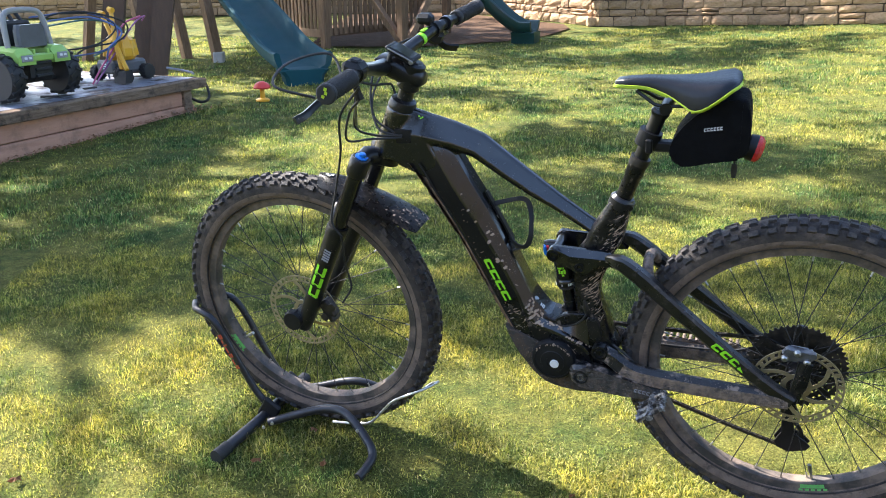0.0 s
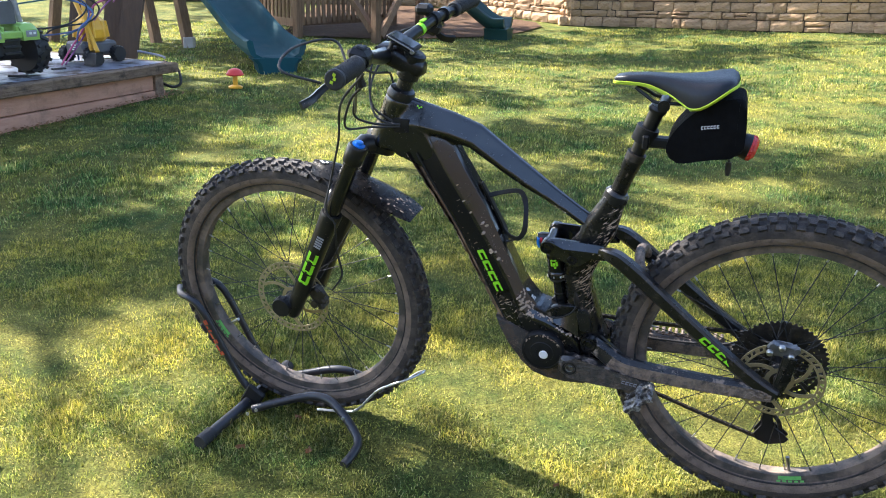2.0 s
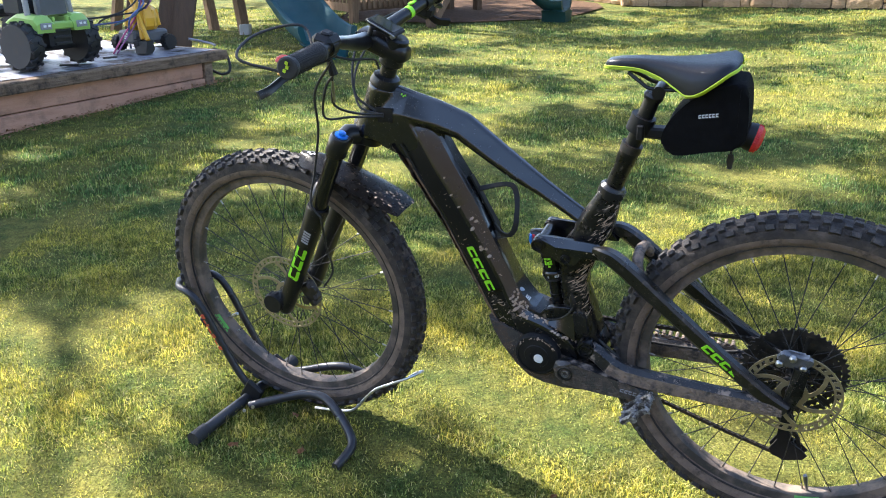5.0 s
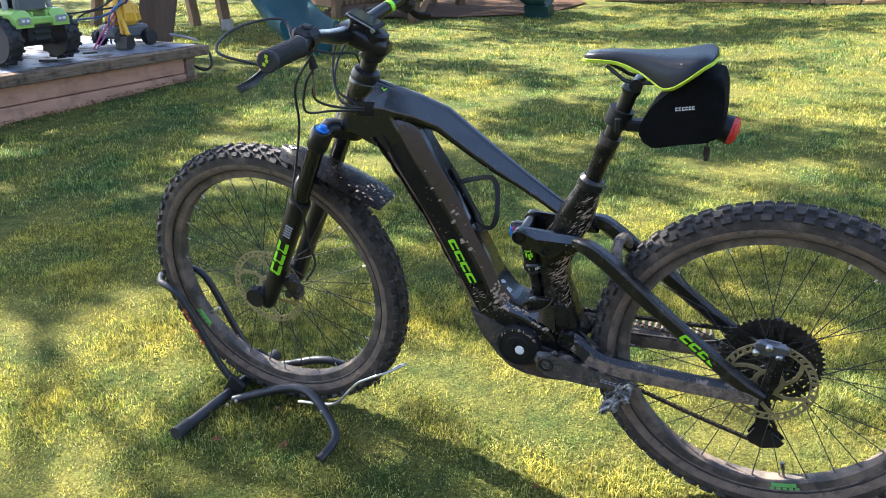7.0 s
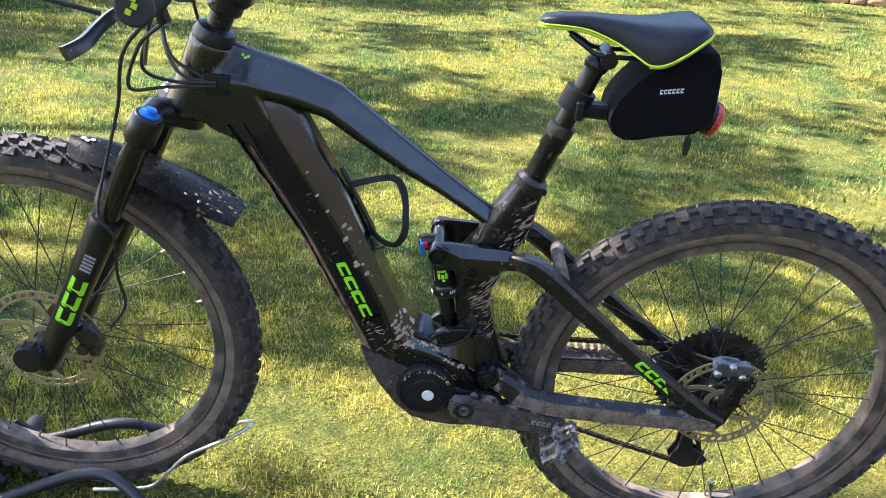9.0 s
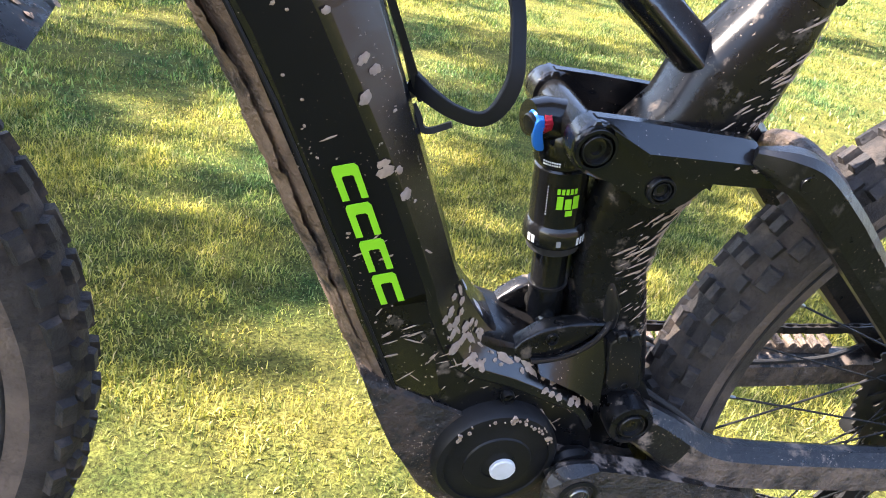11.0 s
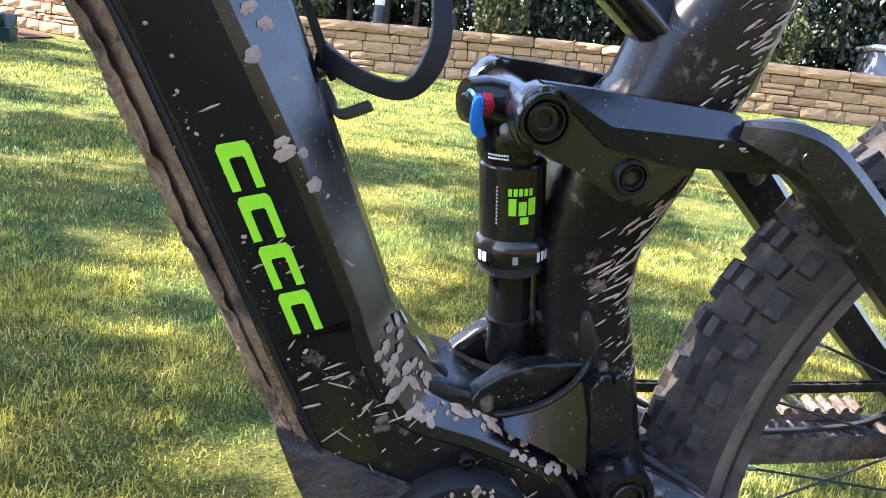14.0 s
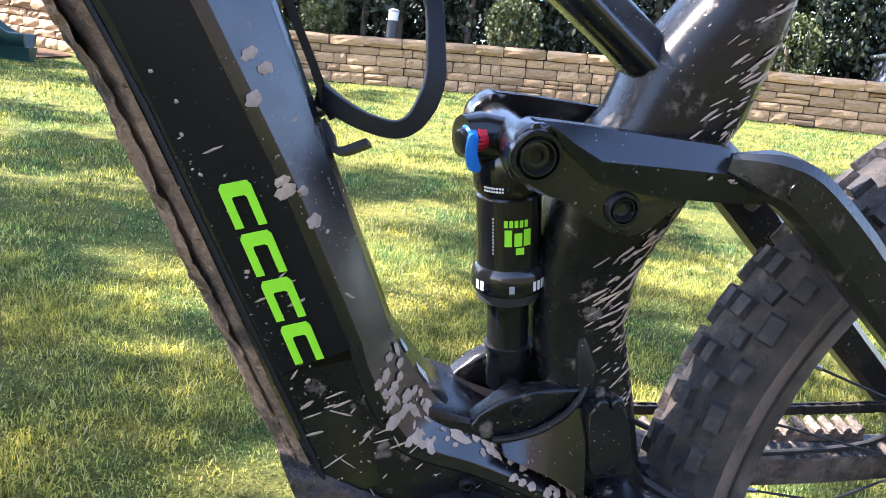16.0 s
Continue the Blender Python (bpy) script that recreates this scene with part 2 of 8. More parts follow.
def slab(bm, outline, y0, y1, bevel=0.0, seg=2, soft=0):
    """A plate of that outline of (x, z), from y0 to y1, with rounded rims."""
    outline = rounded(outline, soft)
    a = [bm.verts.new((x, y0, z)) for x, z in outline]
    b = [bm.verts.new((x, y1, z)) for x, z in outline]
    n = len(a)
    fs = [bm.faces.new(a), bm.faces.new(b[::-1])]
    for k in range(n):
        fs.append(bm.faces.new((a[k], b[k], b[(k + 1) % n], a[(k + 1) % n])))
    if bevel:
        rim = [e for fc in fs[:2] for e in fc.edges]
        bmesh.ops.bevel(bm, geom=list(set(rim)), offset=bevel, segments=seg, affect="EDGES", profile=0.6)
    return bm


def lathe(bm, profile, seg=32, axis="y", centre=(0, 0, 0), m=None):
    """Turns a profile of (radius, along) round an axis."""
    c = Vector(centre)
    rings = []
    for r, h in profile:
        ring = []
        for k in range(seg):
            a = 2 * math.pi * k / seg
            p = Vector((r * math.cos(a), h, r * math.sin(a))) if axis == "y" else Vector((r * math.cos(a), r * math.sin(a), h))
            p = c + p
            ring.append(bm.verts.new(m @ p if m else p))
        rings.append(ring)
    for a, b in zip(rings, rings[1:]):
        for k in range(seg):
            bm.faces.new((a[k], a[(k + 1) % seg], b[(k + 1) % seg], b[k]))
    if profile[0] != profile[-1]:
        bm.faces.new(rings[0][::-1])
        bm.faces.new(rings[-1])
    return bm


def turned_ring(bm, profile, seg=64):
    """A closed profile of (radius, along) turned round y."""
    rings = [[bm.verts.new((r * math.cos(2 * math.pi * k / seg), h, r * math.sin(2 * math.pi * k / seg))) for r, h in profile] for k in range(seg)]
    n = len(profile)
    for i in range(seg):
        a, b = rings[i], rings[(i + 1) % seg]
        for k in range(n):
            fc = bm.faces.new((a[k], a[(k + 1) % n], b[(k + 1) % n], b[k]))
    return bm


def block(bm, size, m=None, bevel=0.0, taper=1.0):
    """A box with its middle at 0, its far end (z up) drawn in by taper."""
    x, y, z = (v / 2 for v in size)
    vs = [bm.verts.new((sx * x * (taper if sz > 0 else 1), sy * y * (taper if sz > 0 else 1), sz * z)) for sz in (-1, 1) for sx, sy in ((-1, -1), (1, -1), (1, 1), (-1, 1))]
    fs = [bm.faces.new([vs[i] for i in q]) for q in ((3, 2, 1, 0), (4, 5, 6, 7), (0, 1, 5, 4), (1, 2, 6, 5), (2, 3, 7, 6), (3, 0, 4, 7))]
    geo = vs
    if bevel:
        es = list({e for fc in fs for e in fc.edges})
        r = bmesh.ops.bevel(bm, geom=es, offset=bevel, segments=1, affect="EDGES")
        geo = list({v for v in vs if v.is_valid} | set(r["verts"]))
    if m is not None:
        bmesh.ops.transform(bm, matrix=m, verts=[v for v in geo if v.is_valid])
    return bm


def disc(bm, r, y0, y1, centre, seg=20, bevel=0.0):
    return lathe(bm, [(r - bevel, y0), (r, y0 + bevel), (r, y1 - bevel), (r - bevel, y1)] if bevel else [(r, y0), (r, y1)], seg, "y", (centre[0], 0, centre[1]))


def rod(bm, a, b, r, seg=10):
    return sweep(bm, [a, b], r, seg)


def bolt_head(bm, x, z, y, r, depth=0.004):
    """A round bolt with a hexagon socket, its face towards -y."""
    lathe(bm, [(r, y + depth), (r, y), (r * 0.92, y - depth * 0.4), (r * 0.84, y - depth * 0.4), (r * 0.78, y + depth * 0.5), (r * 0.60, y + depth * 0.35), (r * 0.38, y + depth * 0.45), (r * 0.33, y + depth * 2.2)], 18, "y", (x, 0, z))
    return bm


# ---- the garden: lawn, walls, hedge ----
def height(x, y):
    """The lawn: level under the stand, rising gently to the walls, more so to the right."""
    dx, dy = x + 0.3324, y - 2.008
    u, v = dx * 0.9326 - dy * 0.3609, dx * 0.3609 + dy * 0.9326
    low = 0.028 + 0.09 * np.maximum(np.minimum(v, 0), -0.6)
    v = np.clip(v, 0, 14)
    return low + 0.034 * v + 0.0055 * v * np.clip(u + 0.6, 0, 10) + 0.0022 * v * np.clip(u - 1.5, 0, 8)


def hill(x, y):
    return float(height(np.float64(x), np.float64(y)))


def grass_material(name, blade, mossy=0.0):
    m = bpy.data.materials.new(name)
    m.use_nodes = True
    nt = m.node_tree
    b = nt.nodes["Principled BSDF"]
    patch = ramp_node(nt, [(0.41 - mossy, (0, 0, 0)), (0.65 - mossy, (1, 1, 1))], noise_node(nt, 2.6, 8, 0.72))
    fine = noise_node(nt, 22, 5, 0.6)
    if blade:
        gi = nt.nodes.new("ShaderNodeNewGeometry")
        tone = gi.outputs["Random Per Island"]
        green = ramp_node(nt, [(0.0, (0.020, 0.062, 0.020)), (0.5, (0.085, 0.170, 0.062)), (0.86, (0.20, 0.300, 0.125)), (1.0, (0.42, 0.38, 0.24))], tone)
        moss = ramp_node(nt, [(0.0, (0.065, 0.105, 0.026)), (0.55, (0.365, 0.330, 0.072)), (0.9, (0.57, 0.50, 0.145)), (1.0, (0.52, 0.42, 0.24))], tone)
    else:
        green = ramp_node(nt, [(0.3, (0.024, 0.052, 0.014)), (0.7, (0.070, 0.105, 0.026))], fine)
        moss = ramp_node(nt, [(0.3, (0.10, 0.10, 0.025)), (0.65, (0.20, 0.185, 0.045)), (0.8, (0.17, 0.115, 0.07))], fine)
    col = mix_rgb(nt, patch, green, moss)
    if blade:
        # noise darkens some tufts and brightens others
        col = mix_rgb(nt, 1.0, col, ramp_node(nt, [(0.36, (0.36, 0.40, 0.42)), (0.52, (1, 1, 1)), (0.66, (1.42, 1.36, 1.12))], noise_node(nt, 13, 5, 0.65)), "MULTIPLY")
    if not blade:
        col = mix_rgb(nt, 1.0, col, ramp_node(nt, [(0.35, (0.35, 0.35, 0.35)), (0.65, (1.25, 1.25, 1.2))], noise_node(nt, 170, 3, 0.6)), "MULTIPLY")
    nt.links.new(col, b.inputs["Base Color"])
    b.inputs["Roughness"].default_value = 0.6 if blade else 0.95
    b.inputs["Specular IOR Level"].default_value = 0.15 if blade else 0.1
    if blade:
        tr = nt.nodes.new("ShaderNodeBsdfTranslucent")
        nt.links.new(mix_rgb(nt, 1.0, col, (1.25, 1.2, 0.72), "MULTIPLY"), tr.inputs[0])
        mx = nt.nodes.new("ShaderNodeMixShader")
        mx.inputs[0].default_value = 0.42
        nt.links.new(b.outputs[0], mx.inputs[1])
        nt.links.new(tr.outputs[0], mx.inputs[2])
        nt.links.new(mx.outputs[0], nt.nodes["Material Output"].inputs[0])
    else:
        bump(nt, b, noise_node(nt, 60, 8, 0.7), 1.0, 0.02)
    return m


LAWN = grass_material("mossy_turf", False, 0.06)
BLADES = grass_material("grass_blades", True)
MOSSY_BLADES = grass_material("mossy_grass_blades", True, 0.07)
SOIL = material("bark_mulch", (0.055, 0.034, 0.022), (0.10, 0.062, 0.040), 0.95, scale=14, relief=1.0, relief_scale=40, spec=0.05)
STONE = material("sandstone", (0.52, 0.335, 0.185), (0.37, 0.225, 0.12), 0.88, scale=7, relief=0.8, relief_scale=26, per_piece=0.45, dirt=(0.13, 0.088, 0.06), dirt_at=(0.56, 0.78), dirt_scale=7)
MORTAR = material("dark_joint", (0.045, 0.033, 0.025), (0.07, 0.052, 0.038), 0.95, scale=20, relief=0.5)


def leaf_material(name, dark, lit, through=0.25):
    m = bpy.data.materials.new(name)
    m.use_nodes = True
    nt = m.node_tree
    b = nt.nodes["Principled BSDF"]
    gi = nt.nodes.new("ShaderNodeNewGeometry")
    col = ramp_node(nt, [(0.0, dark), (1.0, lit)], gi.outputs["Random Per Island"])
    nt.links.new(col, b.inputs["Base Color"])
    b.inputs["Roughness"].default_value = 0.5
    tr = nt.nodes.new("ShaderNodeBsdfTranslucent")
    nt.links.new(col, tr.inputs[0])
    mx = nt.nodes.new("ShaderNodeMixShader")
    mx.inputs[0].default_value = through
    nt.links.new(b.outputs[0], mx.inputs[1])
    nt.links.new(tr.outputs[0], mx.inputs[2])
    nt.links.new(mx.outputs[0], nt.nodes["Material Output"].inputs[0])
    return m


HEDGE_LEAF = leaf_material("conifer_leaf", (0.006, 0.012, 0.006), (0.026, 0.042, 0.014))
BOX_LEAF = leaf_material("box_leaf", (0.018, 0.03, 0.008), (0.065, 0.08, 0.02))
TREE_LEAF = leaf_material("tree_leaf", (0.03, 0.07, 0.015), (0.08, 0.14, 0.03), 0.2)
BARK = material("bark", (0.10, 0.072, 0.05), (0.05, 0.037, 0.028), 0.95, scale=6, relief=1.0, relief_scale=18, stretch=(4, 4, 1))

# one sheet of ground, finer near the stand
bm = bmesh.new()
axis = lambda lo, mid0, mid1, hi, n0, n1: sorted(set(list(np.linspace(mid0, mid1, n1)) + [mid0 - (mid0 - lo) * (k / n0) ** 3 for k in range(1, n0 + 1)] + [mid1 + (hi - mid1) * (k / n0) ** 3 for k in range(1, n0 + 1)]))
XS, YS = axis(-400, -6, 12, 400, 14, 150), axis(-400, -1, 15, 400, 14, 140)
grid = []
for x in XS:
    row = []
    for y in YS:
        z = hill(x, y) + 0.012 * noise.noise(Vector((x * 1.3, y * 1.3, 0))) + 0.006 * noise.noise(Vector((x * 5, y * 5, 3)))
        row.append(bm.verts.new((x, y, z - 0.006)))
    grid.append(row)
for i in range(len(XS) - 1):
    for j in range(len(YS) - 1):
        bm.faces.new((grid[i][j], grid[i + 1][j], grid[i + 1][j + 1], grid[i][j + 1]))
tagged(bm_link("ground", bm, LAWN, angle=180), "mossy green lawn in patches of sun and shade", "lawn", kind="structure")

DECK_A, DECK_B = Vector((-2.06, 6.63)), Vector((-2.80, 4.95))


def on_grass(x, y):
    """Whether grass grows there: not on the deck, the mulch, nor behind the walls."""
    d = DECK_B - DECK_A
    side = (x - DECK_A.x) * d.y - (y - DECK_A.y) * d.x
    deck = (side / d.length > -0.02) & (y < 7.4)
    right = (x - 3.17) * 0.680 + (y - 12.76) * 0.733
    mulch = (y > 10.70 + 0.18 * np.sin(x * 2.1) + 0.9 * np.maximum(x - 0.7, 0)) & (x < 2.4) & (x > -1.6)
    return ~deck & (right < -0.02) & (y < 12.4) & ~mulch


def blade_patch(name, x0, x1, y0, y1, count, tall, wide, seed, label, keep=None, slant=0.42, mt=BLADES):
    g = np.random.default_rng(seed)
    x, y = g.uniform(x0, x1, count), g.uniform(y0, y1, count)
    ok = on_grass(x, y)
    # tufts: thinner between, thicker in clumps
    tuft = np.sin(x * 7.3 + 2 * np.sin(y * 3.1)) * np.sin(y * 8.1 + 1.7 * np.sin(x * 4.3))
    ok &= g.random(count) < 0.62 + 0.38 * tuft
    if keep is not None:
        ok &= keep(x, y)
    x, y, tuft = x[ok], y[ok], tuft[ok]
    n_ = len(x)
    z = height(x, y) - 0.008
    a = g.uniform(0, 2 * np.pi, n_)
    lean = g.gamma(2.0, slant, n_).clip(0, 1.5)
    la = g.uniform(0, 2 * np.pi, n_)
    hgt = tall * g.uniform(0.45, 1.15, n_) * (0.8 + 0.35 * tuft)
    w = wide * g.uniform(0.6, 1.2, n_) * 0.5
    sx, sy = np.cos(a) * w, np.sin(a) * w
    mx, my, mz = np.cos(la) * np.sin(lean * 0.6) * hgt * 0.55, np.sin(la) * np.sin(lean * 0.6) * hgt * 0.55, np.cos(lean * 0.6) * hgt * 0.55
    tx, ty, tz = mx + np.cos(la) * np.sin(lean * 1.5) * hgt * 0.5, my + np.sin(la) * np.sin(lean * 1.5) * hgt * 0.5, mz + np.cos(lean * 1.5) * hgt * 0.5
    co = np.empty((n_, 5, 3))
    for k, (px, py, pz) in enumerate(((x - sx, y - sy, z), (x + sx, y + sy, z), (x + mx - sx * 0.8, y + my - sy * 0.8, z + mz), (x + mx + sx * 0.8, y + my + sy * 0.8, z + mz), (x + tx, y + ty, z + np.maximum(tz, 0.004)))):
        co[:, k, 0], co[:, k, 1], co[:, k, 2] = px, py, pz
    tri = np.array([[0, 1, 3], [0, 3, 2], [2, 3, 4]])
    idx = (np.arange(n_)[:, None, None] * 5 + tri[None]).reshape(-1)
    me = bpy.data.meshes.new(name)
    me.vertices.add(n_ * 5)
    me.vertices.foreach_set("co", co.reshape(-1).astype(np.float32))
    me.loops.add(len(idx))
    me.loops.foreach_set("vertex_index", idx.astype(np.int32))
    me.polygons.add(n_ * 3)
    me.polygons.foreach_set("loop_start", (np.arange(n_ * 3) * 3).astype(np.int32))
    me.update(calc_edges=True)
    me.materials.append(mt)
    return tagged(new(name, me), label, "grass", kind="stuff")


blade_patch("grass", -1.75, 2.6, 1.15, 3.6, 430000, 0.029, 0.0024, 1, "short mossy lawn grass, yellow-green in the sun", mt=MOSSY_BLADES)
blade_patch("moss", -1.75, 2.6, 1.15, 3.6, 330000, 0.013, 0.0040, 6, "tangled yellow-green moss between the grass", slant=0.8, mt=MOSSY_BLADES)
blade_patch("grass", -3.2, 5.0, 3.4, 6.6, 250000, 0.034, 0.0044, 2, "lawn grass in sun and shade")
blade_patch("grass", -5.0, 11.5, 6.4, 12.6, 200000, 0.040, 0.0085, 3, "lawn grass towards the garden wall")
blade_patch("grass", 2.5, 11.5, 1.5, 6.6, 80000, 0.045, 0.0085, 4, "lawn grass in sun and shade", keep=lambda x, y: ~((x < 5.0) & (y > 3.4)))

# fallen leaves on the lawn
leaf_brown = material("dead_leaf", (0.22, 0.09, 0.04), (0.30, 0.16, 0.08), 0.8, scale=120)
for x, y, a, s in ((-0.492, 1.794, 0.4, 0.016), (-0.315, 1.774, 1.2, 0.019), (-0.36, 1.915, 2.0, 0.016), (0.30, 1.62, 0.2, 0.010), (-1.1, 1.75, 0.8, 0.02)):
    bm = bmesh.new()
    ring = []
    for k in range(10):
        t = 2 * math.pi * k / 10
        r = s * (1.0 if k % 2 else 0.62)
        ring.append(bm.verts.new((r * math.cos(t), 0.6 * r * math.sin(t), 0.005 * math.sin(3 * t))))
    mid = bm.verts.new((0, 0, 0.007))
    for k in range(10):
        bm.faces.new((mid, ring[k], ring[(k + 1) % 10]))
    bmesh.ops.solidify(bm, geom=bm.faces[:], thickness=0.0008)
    o = bm_link("dead_leaf", bm, leaf_brown, smooth=False)
    o.matrix_world = pose(x, y, hill(x, y) + 0.014, 10, 14, math.degrees(a))
    tagged(o, "curled dry brown leaf lying in the grass", "leaf", "fallen leaves")

g = random.Random(9)
bm = bmesh.new()
for k in range(420):
    p = DECK_A.lerp(DECK_B, g.uniform(-0.05, 1.6))
    x, y = p.x + abs(g.gauss(0, 0.07)) + 0.01, p.y - abs(g.gauss(0, 0.03))
    s_ = g.uniform(0.006, 0.02)
    m_ = Matrix.Translation((x, y, hill(x, y) + g.uniform(0.012, 0.03))) @ Euler((g.gauss(0, 0.4), g.gauss(0, 0.4), g.uniform(0, 6.28))).to_matrix().to_4x4()
    bm.faces.new([bm.verts.new(m_ @ Vector(q)) for q in ((-s_, 0, 0), (0, -s_ * 0.5, 0.003), (s_, 0, 0), (0, s_ * 0.5, 0.003))])
tagged(bm_link("leaf_litter", bm, leaf_brown, smooth=False), "scattered dry brown leaf litter along the deck", "leaves", kind="stuff")


def wall_run(name, a, b, tall, label, seed):
    """A dry-stone wall from a to b, its face to the right of the way; each stone is a piece."""
    a, b = Vector(a), Vector(b)
    d = (b - a).normalized()
    out = Vector((d.y, -d.x))
    length = (b - a).length
    bm = bmesh.new()
    n_ = max(2, int(length / 1.0))
    rings = []
    for k in range(n_ + 1):
        p = a + d * (length * k / n_)
        z = hill(p.x, p.y)
        q0, q1 = p - out * 0.03, p - out * 0.34
        rings.append([Vector((q0.x, q0.y, z - 0.15)), Vector((q1.x, q1.y, z - 0.15)), Vector((q1.x, q1.y, z + tall - 0.03)), Vector((q0.x, q0.y, z + tall - 0.03))])
    loft(bm, rings)
    w = tagged(bm_link(name, bm, MORTAR, smooth=False), label, "wall", kind="structure")
    rnd = random.Random(seed)
    protos = []
    for k in range(18):
        me_bm = bmesh.new()
        nx, nz = 4, 3
        tilt_ = rnd.uniform(-0.06, 0.06)
        front = [[me_bm.verts.new(((i / nx - 0.5) * (1 - 0.03 * (j in (0, nz))), -0.5 - (0.10 if 0 < i < nx and 0 < j < nz else 0.0) + rnd.uniform(-0.05, 0.05), (j / nz - 0.5) * (1 - 0.05 * (i in (0, nx))) + tilt_ * (i / nx - 0.5) + rnd.uniform(-0.03, 0.03))) for i in range(nx + 1)] for j in range(nz + 1)]
        for j in range(nz):
            for i in range(nx):
                me_bm.faces.new((front[j][i], front[j][i + 1], front[j + 1][i + 1], front[j + 1][i]))
        rim_ = [front[0][i] for i in range(nx + 1)] + [front[j][nx] for j in range(1, nz + 1)] + [front[nz][i] for i in range(nx - 1, -1, -1)] + [front[j][0] for j in range(nz - 1, 0, -1)]
        back_ = [me_bm.verts.new((v.co.x, 0.5, v.co.z)) for v in rim_]
        for i in range(len(rim_)):
            j = (i + 1) % len(rim_)
            me_bm.faces.new((rim_[j], rim_[i], back_[i], back_[j]))
        me_bm.faces.new(back_[::-1])
        me = bpy.data.meshes.new("stone")
        bmesh.ops.recalc_face_normals(me_bm, faces=me_bm.faces)
        me_bm.to_mesh(me)
        me_bm.free()
        me.materials.append(STONE)
        protos.append(me)
    courses = [0.15, 0.105, 0.14, 0.11]
    scale_ = (tall - 0.135) / sum(courses)
    z0 = 0.0
    ang = math.atan2(d.y, d.x)
    for c, hh in enumerate([q * scale_ for q in courses] + [0.135]):
        cap = c == len(courses)
        s = -rnd.uniform(0, 0.2)
        while s < length:
            ln = rnd.uniform(0.30, 0.62) if cap else rnd.choice((0.13, 0.18, 0.22, 0.27, 0.32, 0.40))
            e = min(s + ln, length + 0.05)
            if e - s > 0.06:
                split = not cap and rnd.random() < 0.10
                for part_ in range(2 if split else 1):
                    h0 = hh / (2 if split else 1)
                    p = a + d * ((s + e) / 2)
                    o = new("stone", rnd.choice(protos))
                    o.parent = w
                    depth = 0.30 if cap else 0.16
                    o.matrix_basis = Matrix.Translation((p.x - out.x * (depth / 2 - (0.03 if cap else 0.0) - rnd.uniform(-0.008, 0.012)), p.y - out.y * (depth / 2 - (0.03 if cap else 0.0)), hill(p.x, p.y) + z0 + h0 * part_ + h0 / 2)) @ Matrix.Rotation(ang + rnd.uniform(-0.012, 0.012), 4, "Z") @ Matrix.Rotation(math.atan2(hill(a.x + d.x * min(e, length), a.y + d.y * min(e, length)) - hill(a.x + d.x * max(s, 0), a.y + d.y * max(s, 0)), e - max(s, 0)) * -1, 4, "Y") @ Matrix.Diagonal((e - s - 0.010, depth, h0 - 0.010, 1))
            s = e
        z0 += hh
    return w


wall_run("wall_east", (3.17, 12.76), (11.6, 4.92), 0.62, "low garden wall of coursed sandstone blocks with flat coping, in tree shade", 3)
wall_run("wall_north", (0.2, 16.2), (2.36, 12.80), 0.62, "low garden wall of sandstone blocks in full sun", 4)
wall_run("wall_north", (2.36, 12.80), (3.17, 12.76), 0.62, "short return of the sandstone garden wall in shade", 7)
wall_run("wall_west", (-9.0, 16.6), (0.2, 16.2), 0.62, "low sandstone garden wall behind the play frame", 5)

# unseen wall added behind the camera closes the garden, darkens the bike's reflections
bm = bmesh.new()
block(bm, (26, 0.3, 3.3), Matrix.Translation((1.0, -5.4, 1.35)), 0.02)
tagged(bm_link("wall_south", bm, material("unseen_wall_render", (0.10, 0.080, 0.068), (0.08, 0.065, 0.055), 0.9, scale=3, relief=0.4, relief_scale=60)), "plain brown rendered wall added behind the camera, out of view", "wall", kind="structure")

# bark mulch between the lawn and the wall
bm = bmesh.new()
pts = [(-1.75, 10.75), (-1.2, 10.75), (-0.4, 10.6), (0.4, 10.85), (1.0, 11.1), (1.5, 11.7), (1.9, 12.5), (1.9, 13.2), (1.4, 14.0), (0.2, 15.9), (-1.75, 16.0), (-1.85, 13.5)]
fan = bm.verts.new((-0.6, 12.8, hill(-0.6, 12.8) + 0.012))
ring = []
for i, (x, y) in enumerate(pts):
    ring.append(bm.verts.new((x, y, hill(x, y) + 0.008)))
for i in range(len(ring)):
    bm.faces.new((fan, ring[i], ring[(i + 1) % len(ring)]))
bmesh.ops.subdivide_edges(bm, edges=bm.edges[:], cuts=4, use_grid_fill=True)
for v in bm.verts:
    v.co.z = hill(v.co.x, v.co.y) + 0.010 + 0.012 * noise.noise(v.co * 6)
tagged(bm_link("mulch_bed", bm, SOIL), "bed of dark bark mulch under the play frame", "mulch", kind="structure")

# raised bed behind the right-hand wall
bm = bmesh.new()
rings = []
for k in range(14):
    p = Vector((3.17, 12.76)).lerp(Vector((11.6, 4.92)), k / 13)
    z = hill(p.x, p.y) + 0.50
    q = Vector((0.680, 0.733))
    rings.append([Vector((p.x + q.x * s, p.y + q.y * s, z + 0.06 * (s > 0.4) + dz)) for s, dz in ((0.22, 0), (1.0, 0.02), (4.5, 0.12), (4.5, -1.0), (0.22, -0.9))])
loft(bm, rings)
tagged(bm_link("raised_bed", bm, SOIL, smooth=False), "raised bed of dark soil behind the garden wall", "flower bed", kind="structure")


